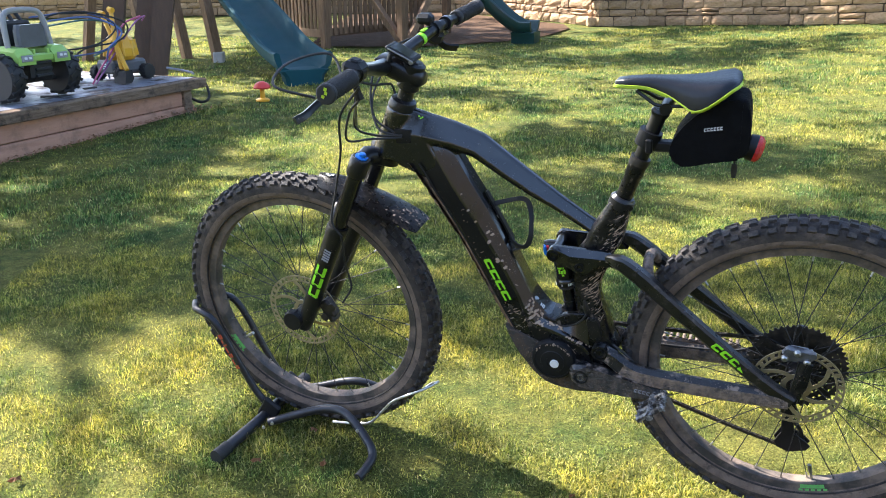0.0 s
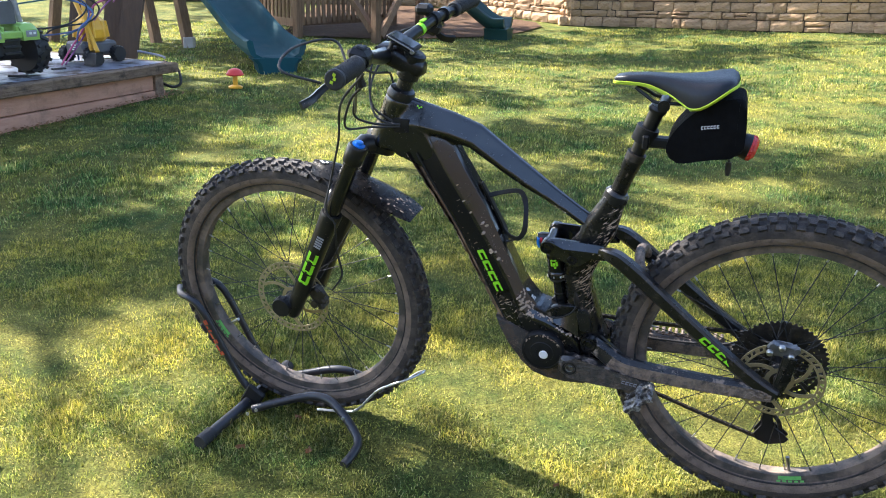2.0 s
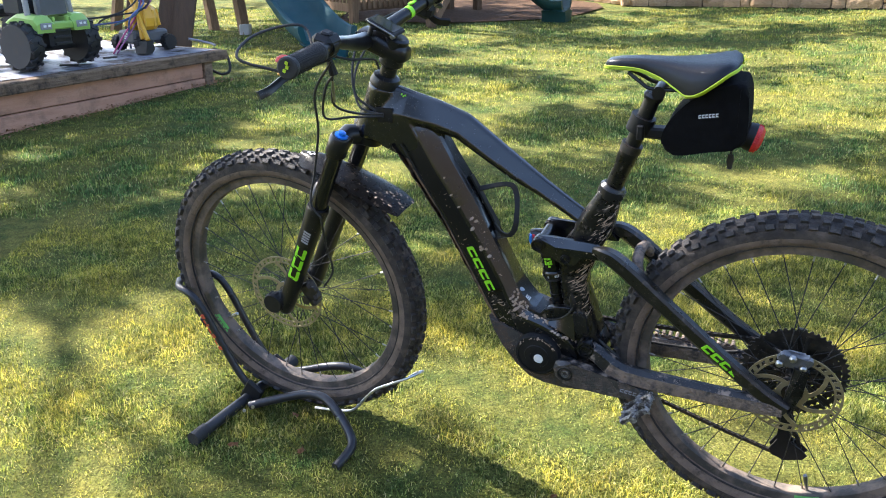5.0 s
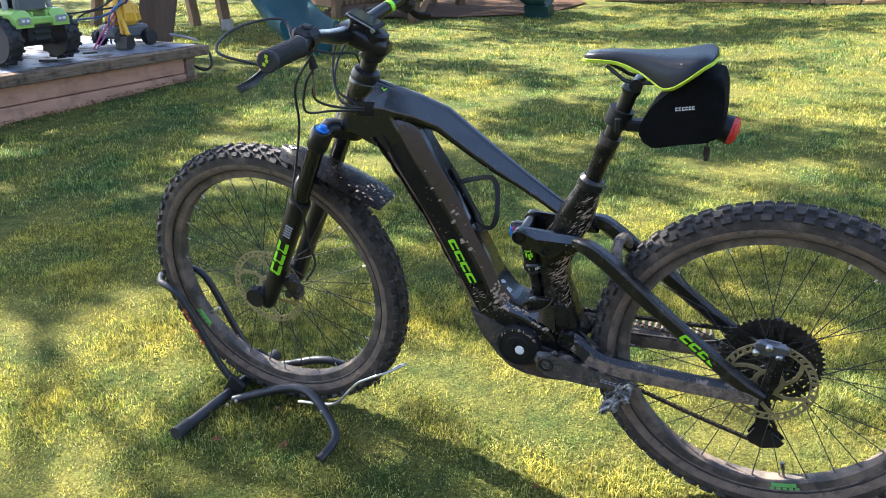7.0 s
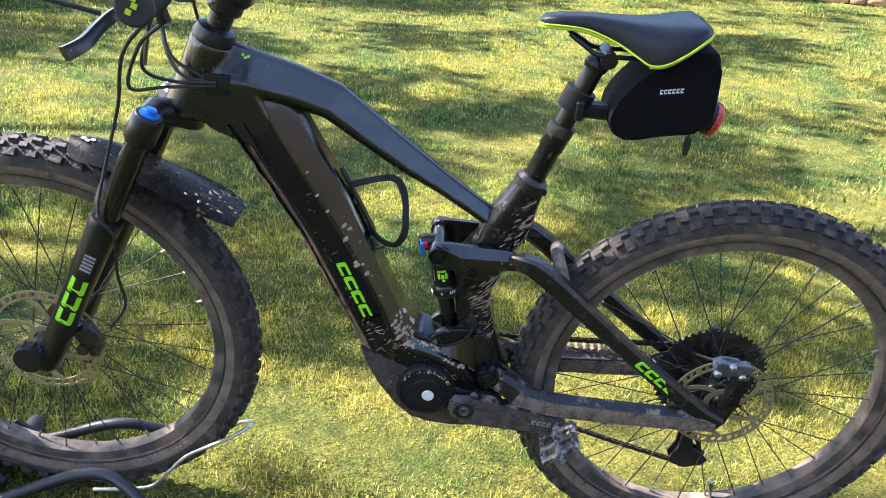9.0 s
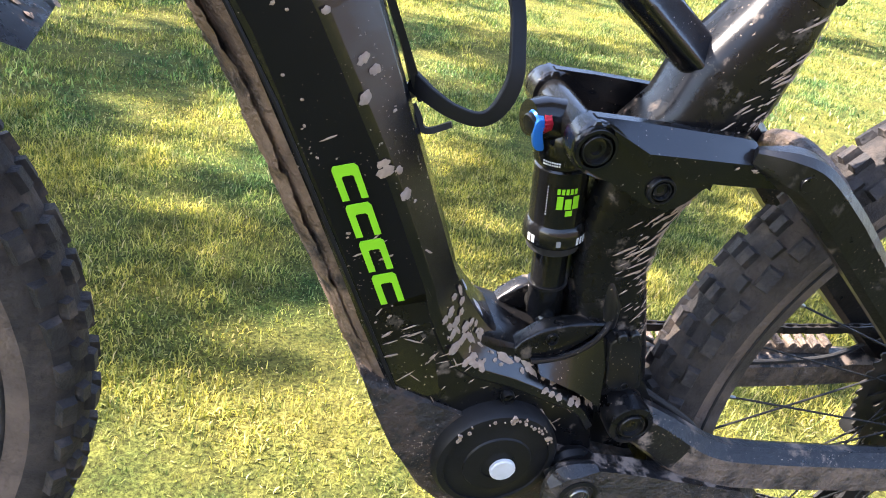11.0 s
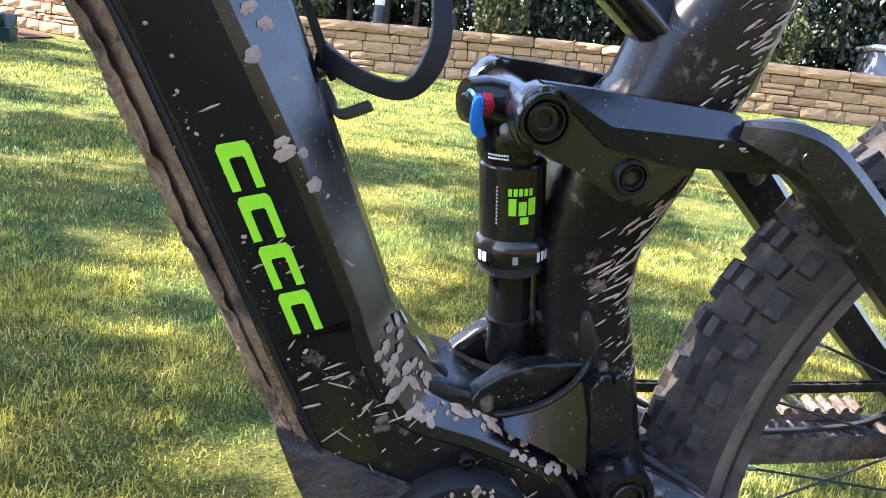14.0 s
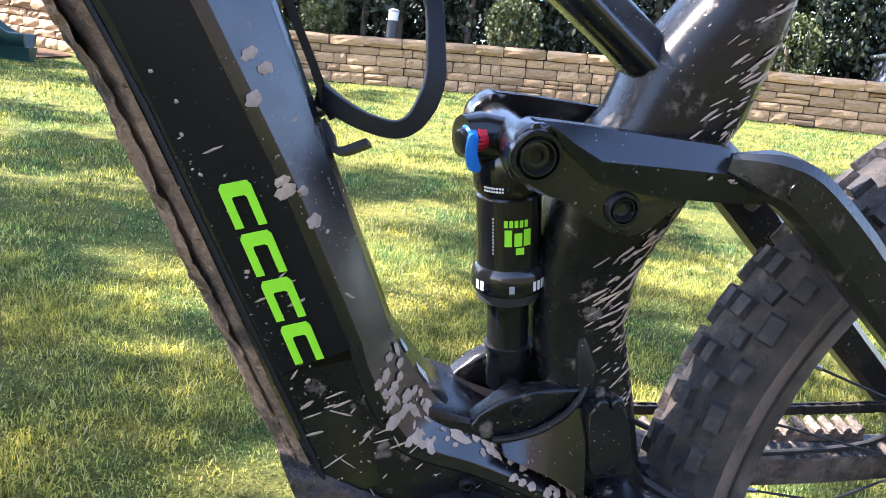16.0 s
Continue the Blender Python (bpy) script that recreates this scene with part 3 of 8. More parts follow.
def leaves(bm, centre, spread, count, size, g, flat=0.5):
    """Small leaf blades scattered round a point."""
    for k in range(count):
        p = centre + Vector((g.gauss(0, spread[0]), g.gauss(0, spread[1]), g.gauss(0, spread[2])))
        s = size * g.uniform(0.6, 1.3)
        m_ = Matrix.Translation(p) @ Euler((g.uniform(0, 6.28), g.uniform(0, 6.28), g.uniform(0, 6.28))).to_matrix().to_4x4()
        vs = [bm.verts.new(m_ @ Vector(q)) for q in ((-s, 0, 0), (0, -s * flat, s * 0.12), (s, 0, 0), (0, s * flat, s * 0.12))]
        bm.faces.new(vs)


# the dark hedge behind the wall: stems, then foliage with gaps
g = random.Random(21)
bm = bmesh.new()
bmt = bmesh.new()
for k in range(190):
    p = Vector((1.2, 14.9)).lerp(Vector((13.6, 3.4)), (k + g.random()) / 190)
    off = g.uniform(1.2, 2.0) if k % 2 else g.uniform(2.0, 3.4)
    x, y = p.x + 0.68 * off, p.y + 0.733 * off
    z = hill(p.x, p.y) + 0.58
    if k % 3 == 0:
        sweep(bmt, [(x, y, z - 0.2), (x + g.uniform(-0.05, 0.05), y, z + 1.2), (x + g.uniform(-0.1, 0.1), y, z + 2.8)], [0.05, 0.04, 0.025], 6)
    for j in range(18 if k % 2 else 28):
        c = Vector((x + g.gauss(0, 0.30), y + g.gauss(0, 0.30), z + 0.1 + 3.6 * g.random() ** 1.2))
        leaves(bm, c, (0.19, 0.19, 0.24), 40, 0.052, g, 0.6)
tagged(bm_link("hedge_stem", bmt, BARK), "bare dark stems of the hedge behind the wall", "hedge", kind="stuff")
tagged(bm_link("hedge", bm, HEDGE_LEAF, smooth=False), "tall dark evergreen hedge behind the garden wall", "hedge", kind="stuff")


def topiary(x, y, z, r, seed):
    """A clipped round bush: a short stem, and a crown of leaves with an uneven outline."""
    t = thing("round_bush", pose(x, y, z), "clipped round evergreen bush behind the garden wall", "bush", "clipped bushes")
    bm = bmesh.new()
    sweep(bm, [(0, 0, -0.25), (0.01, 0, 0.2), (0, 0.01, r)], [0.05, 0.04, 0.03], 8)
    part("trunk", bm, BARK, t)
    g_ = random.Random(seed)
    bm = bmesh.new()
    for k in range(1500):
        v = Vector((g_.gauss(0, 1), g_.gauss(0, 1), g_.gauss(0, 1))).normalized()
        rr = r * g_.uniform(0.80, 1.03) * (1 + 0.06 * noise.noise(v * 3))
        c = Vector((v.x * rr, v.y * rr, r * 0.95 + v.z * rr * 1.08))
        if c.z > -0.05:
            leaves(bm, c, (0.01, 0.01, 0.01), 1, 0.032, g_, 0.7)
    part("crown", bm, BOX_LEAF, t, smooth=False)


topiary(6.86, 10.06, hill(6.3, 9.9) + 0.60, 0.37, 1)
topiary(9.55, 7.75, hill(9.0, 7.4) + 0.56, 0.42, 2)
topiary(5.0, 12.0, hill(4.6, 11.5) + 0.58, 0.33, 3)

# bollard lamp
lx, ly = 5.62, 11.12
lz = hill(5.2, 10.8) + 0.58
lamp = thing("bollard_lamp", pose(lx, ly, lz), "dark grey garden bollard lamp with a frosted white head", "lamp")
bm = bmesh.new()
lathe(bm, [(0.075, -0.1), (0.072, 0.0), (0.072, 0.30), (0.078, 0.305)], 20, "z")
part("post", bm, material("grey_metal", (0.035, 0.037, 0.045), (0.05, 0.052, 0.06), 0.5, 0.3, scale=20), lamp)
bm = bmesh.new()
lathe(bm, [(0.066, 0.305), (0.068, 0.40), (0.066, 0.42)], 20, "z")
part("diffuser", bm, material("frosted_white", (0.72, 0.74, 0.78), (0.66, 0.68, 0.72), 0.4, scale=20), lamp, "frosted white diffuser")
bm = bmesh.new()
lathe(bm, [(0.078, 0.42), (0.076, 0.44), (0.03, 0.46)], 20, "z")
part("cap", bm, material("grey_cap", (0.25, 0.26, 0.28), (0.2, 0.21, 0.23), 0.5, scale=20), lamp)

# a covered box farther along the bed
bx = thing("storage_box", pose(11.35, 7.0, hill(10.6, 6.4) + 0.56, 0, 0, -40), "pale-rimmed dark garden storage box behind the wall", "storage box")
bm = bmesh.new()
block(bm, (0.9, 0.6, 0.42), Matrix.Translation((0, 0, 0.18)), 0.04)
part("body", bm, material("slate_plastic", (0.13, 0.15, 0.2), (0.1, 0.12, 0.16), 0.5, scale=10), bx)
bm = bmesh.new()
block(bm, (0.98, 0.68, 0.07), Matrix.Translation((0, 0, 0.42)), 0.025)
part("lid", bm, material("white_plastic", (0.7, 0.71, 0.72), (0.6, 0.61, 0.62), 0.4, scale=10), bx, "white rounded lid")

# ---- tall trees beyond the left edge, whose crowns break the sunlight ----
# openings between the crowns, as the sun throws them on the lawn: near, middle and far
LIT_NEAR = [(-1.27, 2.50, 0.24, 0.14), (-1.0, 2.30, 0.30, 0.18), (-1.22, 2.12, 0.30, 0.18), (-0.85, 1.70, 0.42, 0.20), (-0.80, 3.22, 0.14, 0.18), (0.26, 2.20, 0.40, 0.27), (0.46, 2.06, 0.30, 0.24), (0.20, 1.96, 0.28, 0.20), (0.58, 1.88, 0.24, 0.18), (0.80, 1.96, 0.24, 0.18), (0.42, 3.06, 0.24, 0.14), (1.05, 3.25, 0.16, 0.10), (1.22, 2.36, 0.20, 0.10), (-0.22, 3.02, 0.16, 0.14)]
LIT_MIDDLE = [(-0.40, 3.95, 0.22, 0.24), (-1.0, 3.8, 0.16, 0.14), (0.50, 3.60, 0.24, 0.2), (0.68, 4.43, 0.26, 0.16), (1.25, 3.90, 0.32, 0.16), (1.68, 4.14, 0.30, 0.16), (2.24, 3.1, 0.3, 0.2), (1.35, 4.95, 0.22, 0.16), (-1.06, 5.40, 0.34, 0.22), (-0.31, 4.75, 0.18, 0.16), (0.05, 5.6, 0.3, 0.16), (1.2, 6.3, 0.5, 0.2), (2.40, 5.85, 0.8, 0.28), (3.3, 6.5, 1.0, 0.3), (2.9, 5.0, 0.5, 0.2), (-1.5, 4.35, 0.10, 0.10), (-1.25, 4.62, 0.12, 0.10), (-1.75, 3.95, 0.10, 0.10)]
LIT_FAR = [(0.12, 6.45, 0.26, 0.2), (0.30, 7.9, 0.45, 0.5), (1.05, 7.35, 0.50, 0.28), (1.37, 8.2, 0.6, 0.22), (2.1, 9.7, 0.8, 0.22), (0.0, 9.45, 0.45, 0.30), (-3.5, 10.6, 0.6, 0.7), (4.4, 8.1, 1.4, 0.45), (3.9, 7.3, 0.7, 0.3), (6.9, 5.6, 1.6, 0.7), (9.5, 6.9, 2.2, 0.7), (8.6, 6.0, 1.2, 0.6), (1.9, 13.4, 0.9, 1.2), (4.7, 10.2, 0.7, 0.25)]
LIT = LIT_NEAR + LIT_MIDDLE + LIT_FAR
SHADED_NEAR = [(0.26, 2.70, 0.32), (0.10, 2.66, 0.48), (1.30, 2.66, 0.65), (-0.80, 2.75, 0.70), (-0.22, 1.92, 0.42)]
SHADED_MIDDLE = [(-1.8, 8.6, 0.4), (-2.3, 9.6, 0.5), (-1.1, 8.0, 0.3), (-1.5, 9.0, 0.35), (-1.9, 9.9, 0.35), (1.75, 3.8, 0.25), (-1.9, 4.9, 0.4), (-1.5, 5.9, 0.5), (-1.6, 6.9, 0.5), (-2.3, 6.0, 0.4), (1.6, 4.65, 0.3), (0.9, 5.25, 0.4), (3.0, 11.2, 0.8), (-2.3, 9.1, 0.6), (2.1, 7.0, 0.5), (0.3, 7.1, 0.3), (5.0, 6.6, 0.7)]
SHADED_FAR = [(-1.9, 3.2, 0.35), (-1.25, 3.0, 0.25), (-1.0, 6.6, 0.4), (0.0, 3.6, 0.2), (2.6, 4.2, 0.3), (2.0, 3.5, 0.3), (1.65, 3.15, 0.25), (0.9, 9.8, 0.6), (2.4, 8.9, 0.6), (3.4, 9.2, 0.7), (0.45, 4.2, 0.3), (0.25, 3.45, 0.2), (0.9, 3.95, 0.2), (5.0, 10.9, 0.9), (-1.0, 2.75, 0.2), (-1.7, 4.2, 0.3), (1.7, 9.2, 0.5)]
SHADED = (SHADED_MIDDLE + SHADED_FAR) * 2 + SHADED_NEAR
TREES = [(-8.6, 8.2), (-9.8, 13.6), (-4.8, 19.2), (-12.0, 4.5)]
g = random.Random(77)
crowns = [bmesh.new() for _ in TREES]
clumps = [[] for _ in TREES]
for k in range(2220):
    if k < 1150:
        x, y = g.uniform(-6.5, 11.5), g.uniform(-1.5, 17.0)
    elif k < 1430:
        # clumps added to shade the unseen lawn by the camera, for darker reflections
        x, y = g.uniform(-2.4, 3.2), g.uniform(-2.5, 1.15)
    else:
        cx, cy, rr = SHADED[k % len(SHADED)]
        x, y = g.gauss(cx, rr * 0.6), g.gauss(cy, rr * 0.6)
    if x > 3.5 and y < 3.0:
        continue
    z = hill(x, y) if y < 12.6 else hill(x, 12.6) + 0.3
    if any(((x - cx) / (rx + 0.13)) ** 2 + ((y - cy) / (ry + 0.13)) ** 2 < g.uniform(0.8, 1.2) for cx, cy, rx, ry in LIT):
        continue
    if k < 1430 and noise.noise(Vector((x * 0.8, y * 0.8, 5.0))) > 0.30 or noise.noise(Vector((x * 2.4, y * 2.4, 9.0))) > 0.20:
        continue
    dist = g.uniform(9.5, 13.0)
    c = Vector((x, y, z)) + SUN * dist
    i = min(range(len(TREES)), key=lambda j: (c.x - TREES[j][0]) ** 2 + (c.y - TREES[j][1]) ** 2)
    clumps[i].append(c)
    leaves(crowns[i], c, (0.16, 0.16, 0.12), 28, 0.092, g, 0.6)
# more of the crowns, over the wall, the hedge and the play frame
for k in range(420):
    if k < 280:
        p = Vector((2.9, 13.0)).lerp(Vector((11.6, 4.9)), g.random())
        off = g.uniform(-0.02, 0.1) if k % 2 else g.uniform(0.9, 2.4)
        base = Vector((p.x + 0.68 * off, p.y + 0.733 * off, hill(p.x, p.y) + (g.uniform(0.2, 0.75) if k % 2 else g.uniform(0.8, 3.0))))
        if k % 2 and noise.noise(Vector((base.x * 1.1, base.y * 1.1, base.z * 2.0))) > 0.12:
            continue
    else:
        x, y = g.uniform(-2.6, 1.7), g.uniform(10.4, 12.4)
        base = Vector((x, y, hill(x, y)))
    c = base + SUN * g.uniform(9.5, 13.0)
    i = min(range(len(TREES)), key=lambda j: (c.x - TREES[j][0]) ** 2 + (c.y - TREES[j][1]) ** 2)
    clumps[i].append(c)
    leaves(crowns[i], c, (0.16, 0.16, 0.12), 16, 0.10, g, 0.6)
for i, (tx, ty) in enumerate(TREES):
    t = thing("garden_tree", pose(tx, ty, hill(tx, ty)), "tall garden tree with a broken leafy crown that dapples the lawn", "tree", "garden trees")
    inv = Matrix.Translation((-tx, -ty, -hill(tx, ty)))
    bm = bmesh.new()
    sweep(bm, smooth_path([(0, 0, -0.3), (0.05, 0.02, 2.0), (-0.05, 0.08, 4.5), (0.1, 0, 7.0), (0.15, 0.05, 9.0)], 4), [0.26, 0.2, 0.17, 0.12, 0.05], 12)
    tops = clumps[i][::max(1, len(clumps[i]) // 7)]
    for c in tops:
        q = inv @ c
        z0 = min(8.0, max(3.0, q.z - 0.35 * math.hypot(q.x, q.y)))
        sweep(bm, smooth_path([(0, 0, z0), (q.x * 0.45, q.y * 0.45, z0 + (q.z - z0) * 0.6), (q.x, q.y, q.z)], 4), [0.05, 0.028, 0.010], 6)
    part("trunk", bm, BARK, t)
    bmesh.ops.transform(crowns[i], matrix=inv, verts=crowns[i].verts[:])
    part("crown", crowns[i], TREE_LEAF, t, smooth=False)

# ---- the bicycle: x to its tail, y to its drive side, z up, from the foot of the front wheel ----
BIKE = pose(-0.3324, 2.0080, 0.0284, 8.0, 0, -21.15)
bike = thing("mountain_bike", BIKE, "muddy black full-suspension electric mountain bike with lime green marks", "bicycle")
HUB_F, HUB_R = (0.0, 0.366), (1.178, 0.3755)


def lettering(bm, x, z, y, length, height, angle, n, gap=0.22, slant=0.25, tilt_y=0.0):
    """n slanted plain marks in a row along a line that falls at that angle; stands for a printed mark."""
    dx, dz = math.cos(angle), math.sin(angle)
    px, pz = -dz, dx
    w = length / (n + (n - 1) * gap)
    for i in range(n):
        s0 = i * w * (1 + gap)
        shape = [(0.10, 0.0), (1.0, 0.0), (1.0, 0.27), (0.34, 0.27), (0.30, 0.33), (0.30, 0.67), (0.34, 0.73), (1.0, 0.73), (1.0, 1.0), (0.10, 1.0), (0.0, 0.90), (0.0, 0.10)]
        low, top_ = [], []
        for q, t in shape:
            a, b = s0 + q * w + slant * t * height, t * height
            low.append(bm.verts.new((x + dx * a + px * b, y + tilt_y * b, z + dz * a + pz * b)))
            top_.append(bm.verts.new((x + dx * a + px * b, y + tilt_y * b + 0.0015, z + dz * a + pz * b)))
        bm.faces.new(low)
        for k in range(len(low)):
            j = (k + 1) % len(low)
            bm.faces.new((low[k], low[j], top_[j], top_[k]))
    return bm


# wheels
def tyre_mesh():
    bm = bmesh.new()
    prof, c = [], 0.3285
    for k in range(17):
        a = radians(-128 + 256 * k / 16)
        prof.append((c + 0.0322 * math.cos(a), 0.0305 * math.sin(a)))
    prof += [(0.300, 0.012), (0.300, -0.012)]
    turned_ring(bm, prof, 96)
    for fc in bm.faces:
        r = math.hypot(fc.calc_center_median().x, fc.calc_center_median().z)
        fc.material_index = 0 if r > 0.345 else (1 if r > 0.3215 else 3)
    # bead line
    for s in (-1, 1):
        turned_ring(bm, [(0.3045, s * 0.0215), (0.3065, s * 0.0250), (0.3090, s * 0.0232), (0.3065, s * 0.021)], 96)
    rnd = random.Random(4)
    n = 62
    knobs = []
    for k in range(n):
        a = 2 * math.pi * k / n
        st = 2 * math.pi / n
        long_ = k % 2 == 0
        for y, da, ln, wd, hg in ((-0.0068, 0.0, 0.0175, 0.0115 if long_ else 0.0090, 0.0082), (0.0068, 0.0, 0.0175, 0.0115 if long_ else 0.0090, 0.0082),
                                  (-0.0170, 0.45 * st, 0.0150, 0.0095, 0.0080), (0.0170, 0.45 * st, 0.0150, 0.0095, 0.0080),
                                  (-0.0258, 0.05 * st, 0.0225 if long_ else 0.0185, 0.0135 if long_ else 0.0115, 0.0092), (0.0258, 0.05 * st, 0.0225 if long_ else 0.0185, 0.0135 if long_ else 0.0115, 0.0092)):
            t = math.asin(max(-1, min(1, y / 0.0305)))
            r = c + 0.0322 * math.cos(t) + hg / 2 - 0.0022
            an = a + da + rnd.uniform(-0.004, 0.004)
            m = Matrix.Rotation(-an, 4, "Y") @ Matrix.Translation((r, y * 1.03, 0)) @ Matrix.Rotation(t * 0.9, 4, "Z") @ Matrix.Rotation(radians(90), 4, "Y") @ Matrix.Rotation(rnd.uniform(-0.08, 0.08), 4, "Z")
            knobs.append((m, (ln, wd, hg)))
    for m, (ln, wd, hg) in knobs:
        n0 = len(bm.faces)
        block(bm, (ln, wd, hg), m, taper=0.80)
        bm.faces.ensure_lookup_table()
        for fc in bm.faces[n0:]:
            fc.material_index = 2
    me = bpy.data.meshes.new("tyre")
    bm.normal_update()
    bm.to_mesh(me)
    bm.free()
    for mt in (TYRE, TYRE_WALL, KNOB, TYRE_BEAD):
        me.materials.append(mt)
    me.polygons.foreach_set("use_smooth", [p.material_index != 2 for p in me.polygons])
    return me


TYRE_MESH = tyre_mesh()


def spoke_mesh():
    bm = bmesh.new()
    rod(bm, (0, 0, 0), (0, 0, 1), 0.0011, 6)
    me = bpy.data.meshes.new("spoke")
    bm.to_mesh(me)
    bm.free()
    me.materials.append(RUBBER)
    return me


SPOKE_MESH = spoke_mesh()


def nipple_mesh():
    bm = bmesh.new()
    rod(bm, (0, 0, 0), (0, 0, 0.012), 0.0021, 6)
    me = bpy.data.meshes.new("spoke_nipple")
    bm.to_mesh(me)
    bm.free()
    me.materials.append(STEEL)
    return me


NIPPLE_MESH = nipple_mesh()


def rotor_bm(r=0.1015, holes=36, arms=6):
    bm = bmesh.new()
    t = 0.0009
    turned_ring(bm, [(r, -t), (r, t), (r - 0.0042, t), (r - 0.0042, -t)], 72)
    turned_ring(bm, [(r - 0.0125, -t), (r - 0.0125, t), (r - 0.0165, t), (r - 0.0165, -t)], 72)
    for k in range(holes):
        a = 2 * math.pi * k / holes
        block(bm, (0.0095, 2 * t, 0.0045 + 0.004 * (k % 2)), Matrix.Rotation(-a, 4, "Y") @ Matrix.Translation((r - 0.0083, 0, 0)) @ Matrix.Rotation(0.5, 4, "Y"))
    for k in range(arms):
        a = 2 * math.pi * k / arms
        p = []
        for s in range(6):
            u = s / 5
            rr, an = 0.024 + (r - 0.016 - 0.024) * u, a + 0.75 * u
            p.append((rr * math.cos(an), 0, rr * math.sin(an)))
        sweep(bm, p, 0.0042, shape=[(0.2, 1), (-0.2, 1), (-0.2, -1), (0.2, -1)])
    turned_ring(bm, [(0.030, -t), (0.030, t), (0.020, t), (0.020, -t)], 30)
    return bm


def wheel(name, hub, rotor_y, label, turn, rotor_r):
    bm = bmesh.new()
    turned_ring(bm, [(0.284, -0.0105), (0.2865, -0.0155), (0.3035, -0.0178), (0.3045, -0.0158), (0.297, -0.0135), (0.297, 0.0135), (0.3045, 0.0158), (0.3035, 0.0178), (0.2865, 0.0155), (0.284, 0.0105)], 96)
    w = part(name, bm, RIM, bike, label)
    w.location = (hub[0], 0, hub[1])
    ty = new("tyre", TYRE_MESH)
    ty.parent = w
    ty.rotation_euler = (0, turn, 0)
    bm = bmesh.new()
    lathe(bm, [(0.009, -0.07), (0.012, -0.066), (0.012, -0.045), (0.028, -0.036), (0.029, -0.032), (0.016, -0.026), (0.014, 0.0), (0.016, 0.026), (0.029, 0.032), (0.028, 0.036), (0.014, 0.045), (0.012, 0.066), (0.009, 0.07)], 24)
    part("hub", bm, BLACK, w)
    for k in range(32):
        side = -1 if k % 2 else 1
        lead = 1 if (k // 2) % 2 else -1
        a = 2 * math.pi * (k + 0.5) / 32 + turn
        ah = a + lead * radians(62)
        p0 = Vector((0.027 * math.cos(ah), side * 0.034, 0.027 * math.sin(ah)))
        p1 = Vector((0.284 * math.cos(a), side * 0.004, 0.284 * math.sin(a)))
        d = p1 - p0
        o = new("spoke", SPOKE_MESH)
        o.parent = w
        o.matrix_basis = Matrix.Translation(p0) @ d.to_track_quat("Z", "Y").to_matrix().to_4x4() @ Matrix.Diagonal((1, 1, d.length, 1))
        o = new("spoke_nipple", NIPPLE_MESH)
        o.parent = w
        o.matrix_basis = Matrix.Translation(p1 - d.normalized() * 0.013) @ d.to_track_quat("Z", "Y").to_matrix().to_4x4()
    r = part("disc_rotor", rotor_bm(rotor_r), BRONZE, w, "stained perforated steel brake disc")
    r.location = (0, rotor_y, 0)
    return w


wheel_f = wheel("front_wheel", HUB_F, -0.040, "front wheel with muddy knobbly tyre", 0.03, 0.1015)
wheel_r = wheel("rear_wheel", HUB_R, -0.050, "rear wheel with muddy knobbly tyre", 0.11, 0.0915)


def valve_and_mark(w, a):
    bm = bmesh.new()
    d = Vector((math.cos(a), 0, math.sin(a)))
    rod(bm, d * 0.286, d * 0.262, 0.003, 8)
    rod(bm, d * 0.264, d * 0.244, 0.0045, 8)
    part("valve", bm, STEEL, w)
    # the green print on the rim beside the valve
    bm = bmesh.new()
    for lo, hi, spans in ((0.2870, 0.2965, [(-0.085, 0.085)]), (0.2980, 0.3030, [(-0.095 + 0.042 * k, -0.067 + 0.042 * k) for k in range(5)])):
        for u0, u1 in spans:
            for k in range(4):
                q0, q1 = a + u0 + (u1 - u0) * k / 4, a + u0 + (u1 - u0) * (k + 1) / 4
                vs = []
                for r, aa in ((lo, q0), (lo, q1), (hi, q1), (hi, q0)):
                    vs.append(bm.verts.new((r * math.cos(aa), -0.0162 - 0.135 * (r - 0.2865), r * math.sin(aa))))
                bm.faces.new(vs)
    bmesh.ops.remove_doubles(bm, verts=bm.verts[:], dist=0.0001)
    part("printed_mark", bm, GREEN_PRINT, w, "green print on the rim", smooth=False)


valve_and_mark(wheel_f, math.atan2(0.223 - HUB_F[1], -0.227 - HUB_F[0]))
valve_and_mark(wheel_r, math.atan2(0.1136 - HUB_R[1], 1.2419 - HUB_R[0]))

# main frame
DT_DIR = Vector((0.445, 0, -0.895)).normalized()
DT_UP = Vector((0.895, 0, 0.445)).normalized()


def dt_ring(c, lo, crease, wide, edge=0.0605, hi=0.0635):
    """A ring of the down tube: deep flat sides, a wide bevelled shoulder over the crease, and a muddy keel."""
    c = Vector((c[0], 0, c[1]))
    pr = [(lo, 0.30), (lo + 0.006, 0.64), (lo + 0.015, 0.88), (lo + 0.019, 0.92), (lo + 0.022, 0.985), (lo + 0.026, 1.0), (crease - 0.004, 1.0), (crease + 0.003, 0.965), (edge, 0.56), (hi, 0.40)]
    ring = [c + DT_UP * p + Vector((0, -wide * y, 0)) for p, y in pr]
    ring += [c + DT_UP * p + Vector((0, wide * y, 0)) for p, y in reversed(pr)]
    return ring


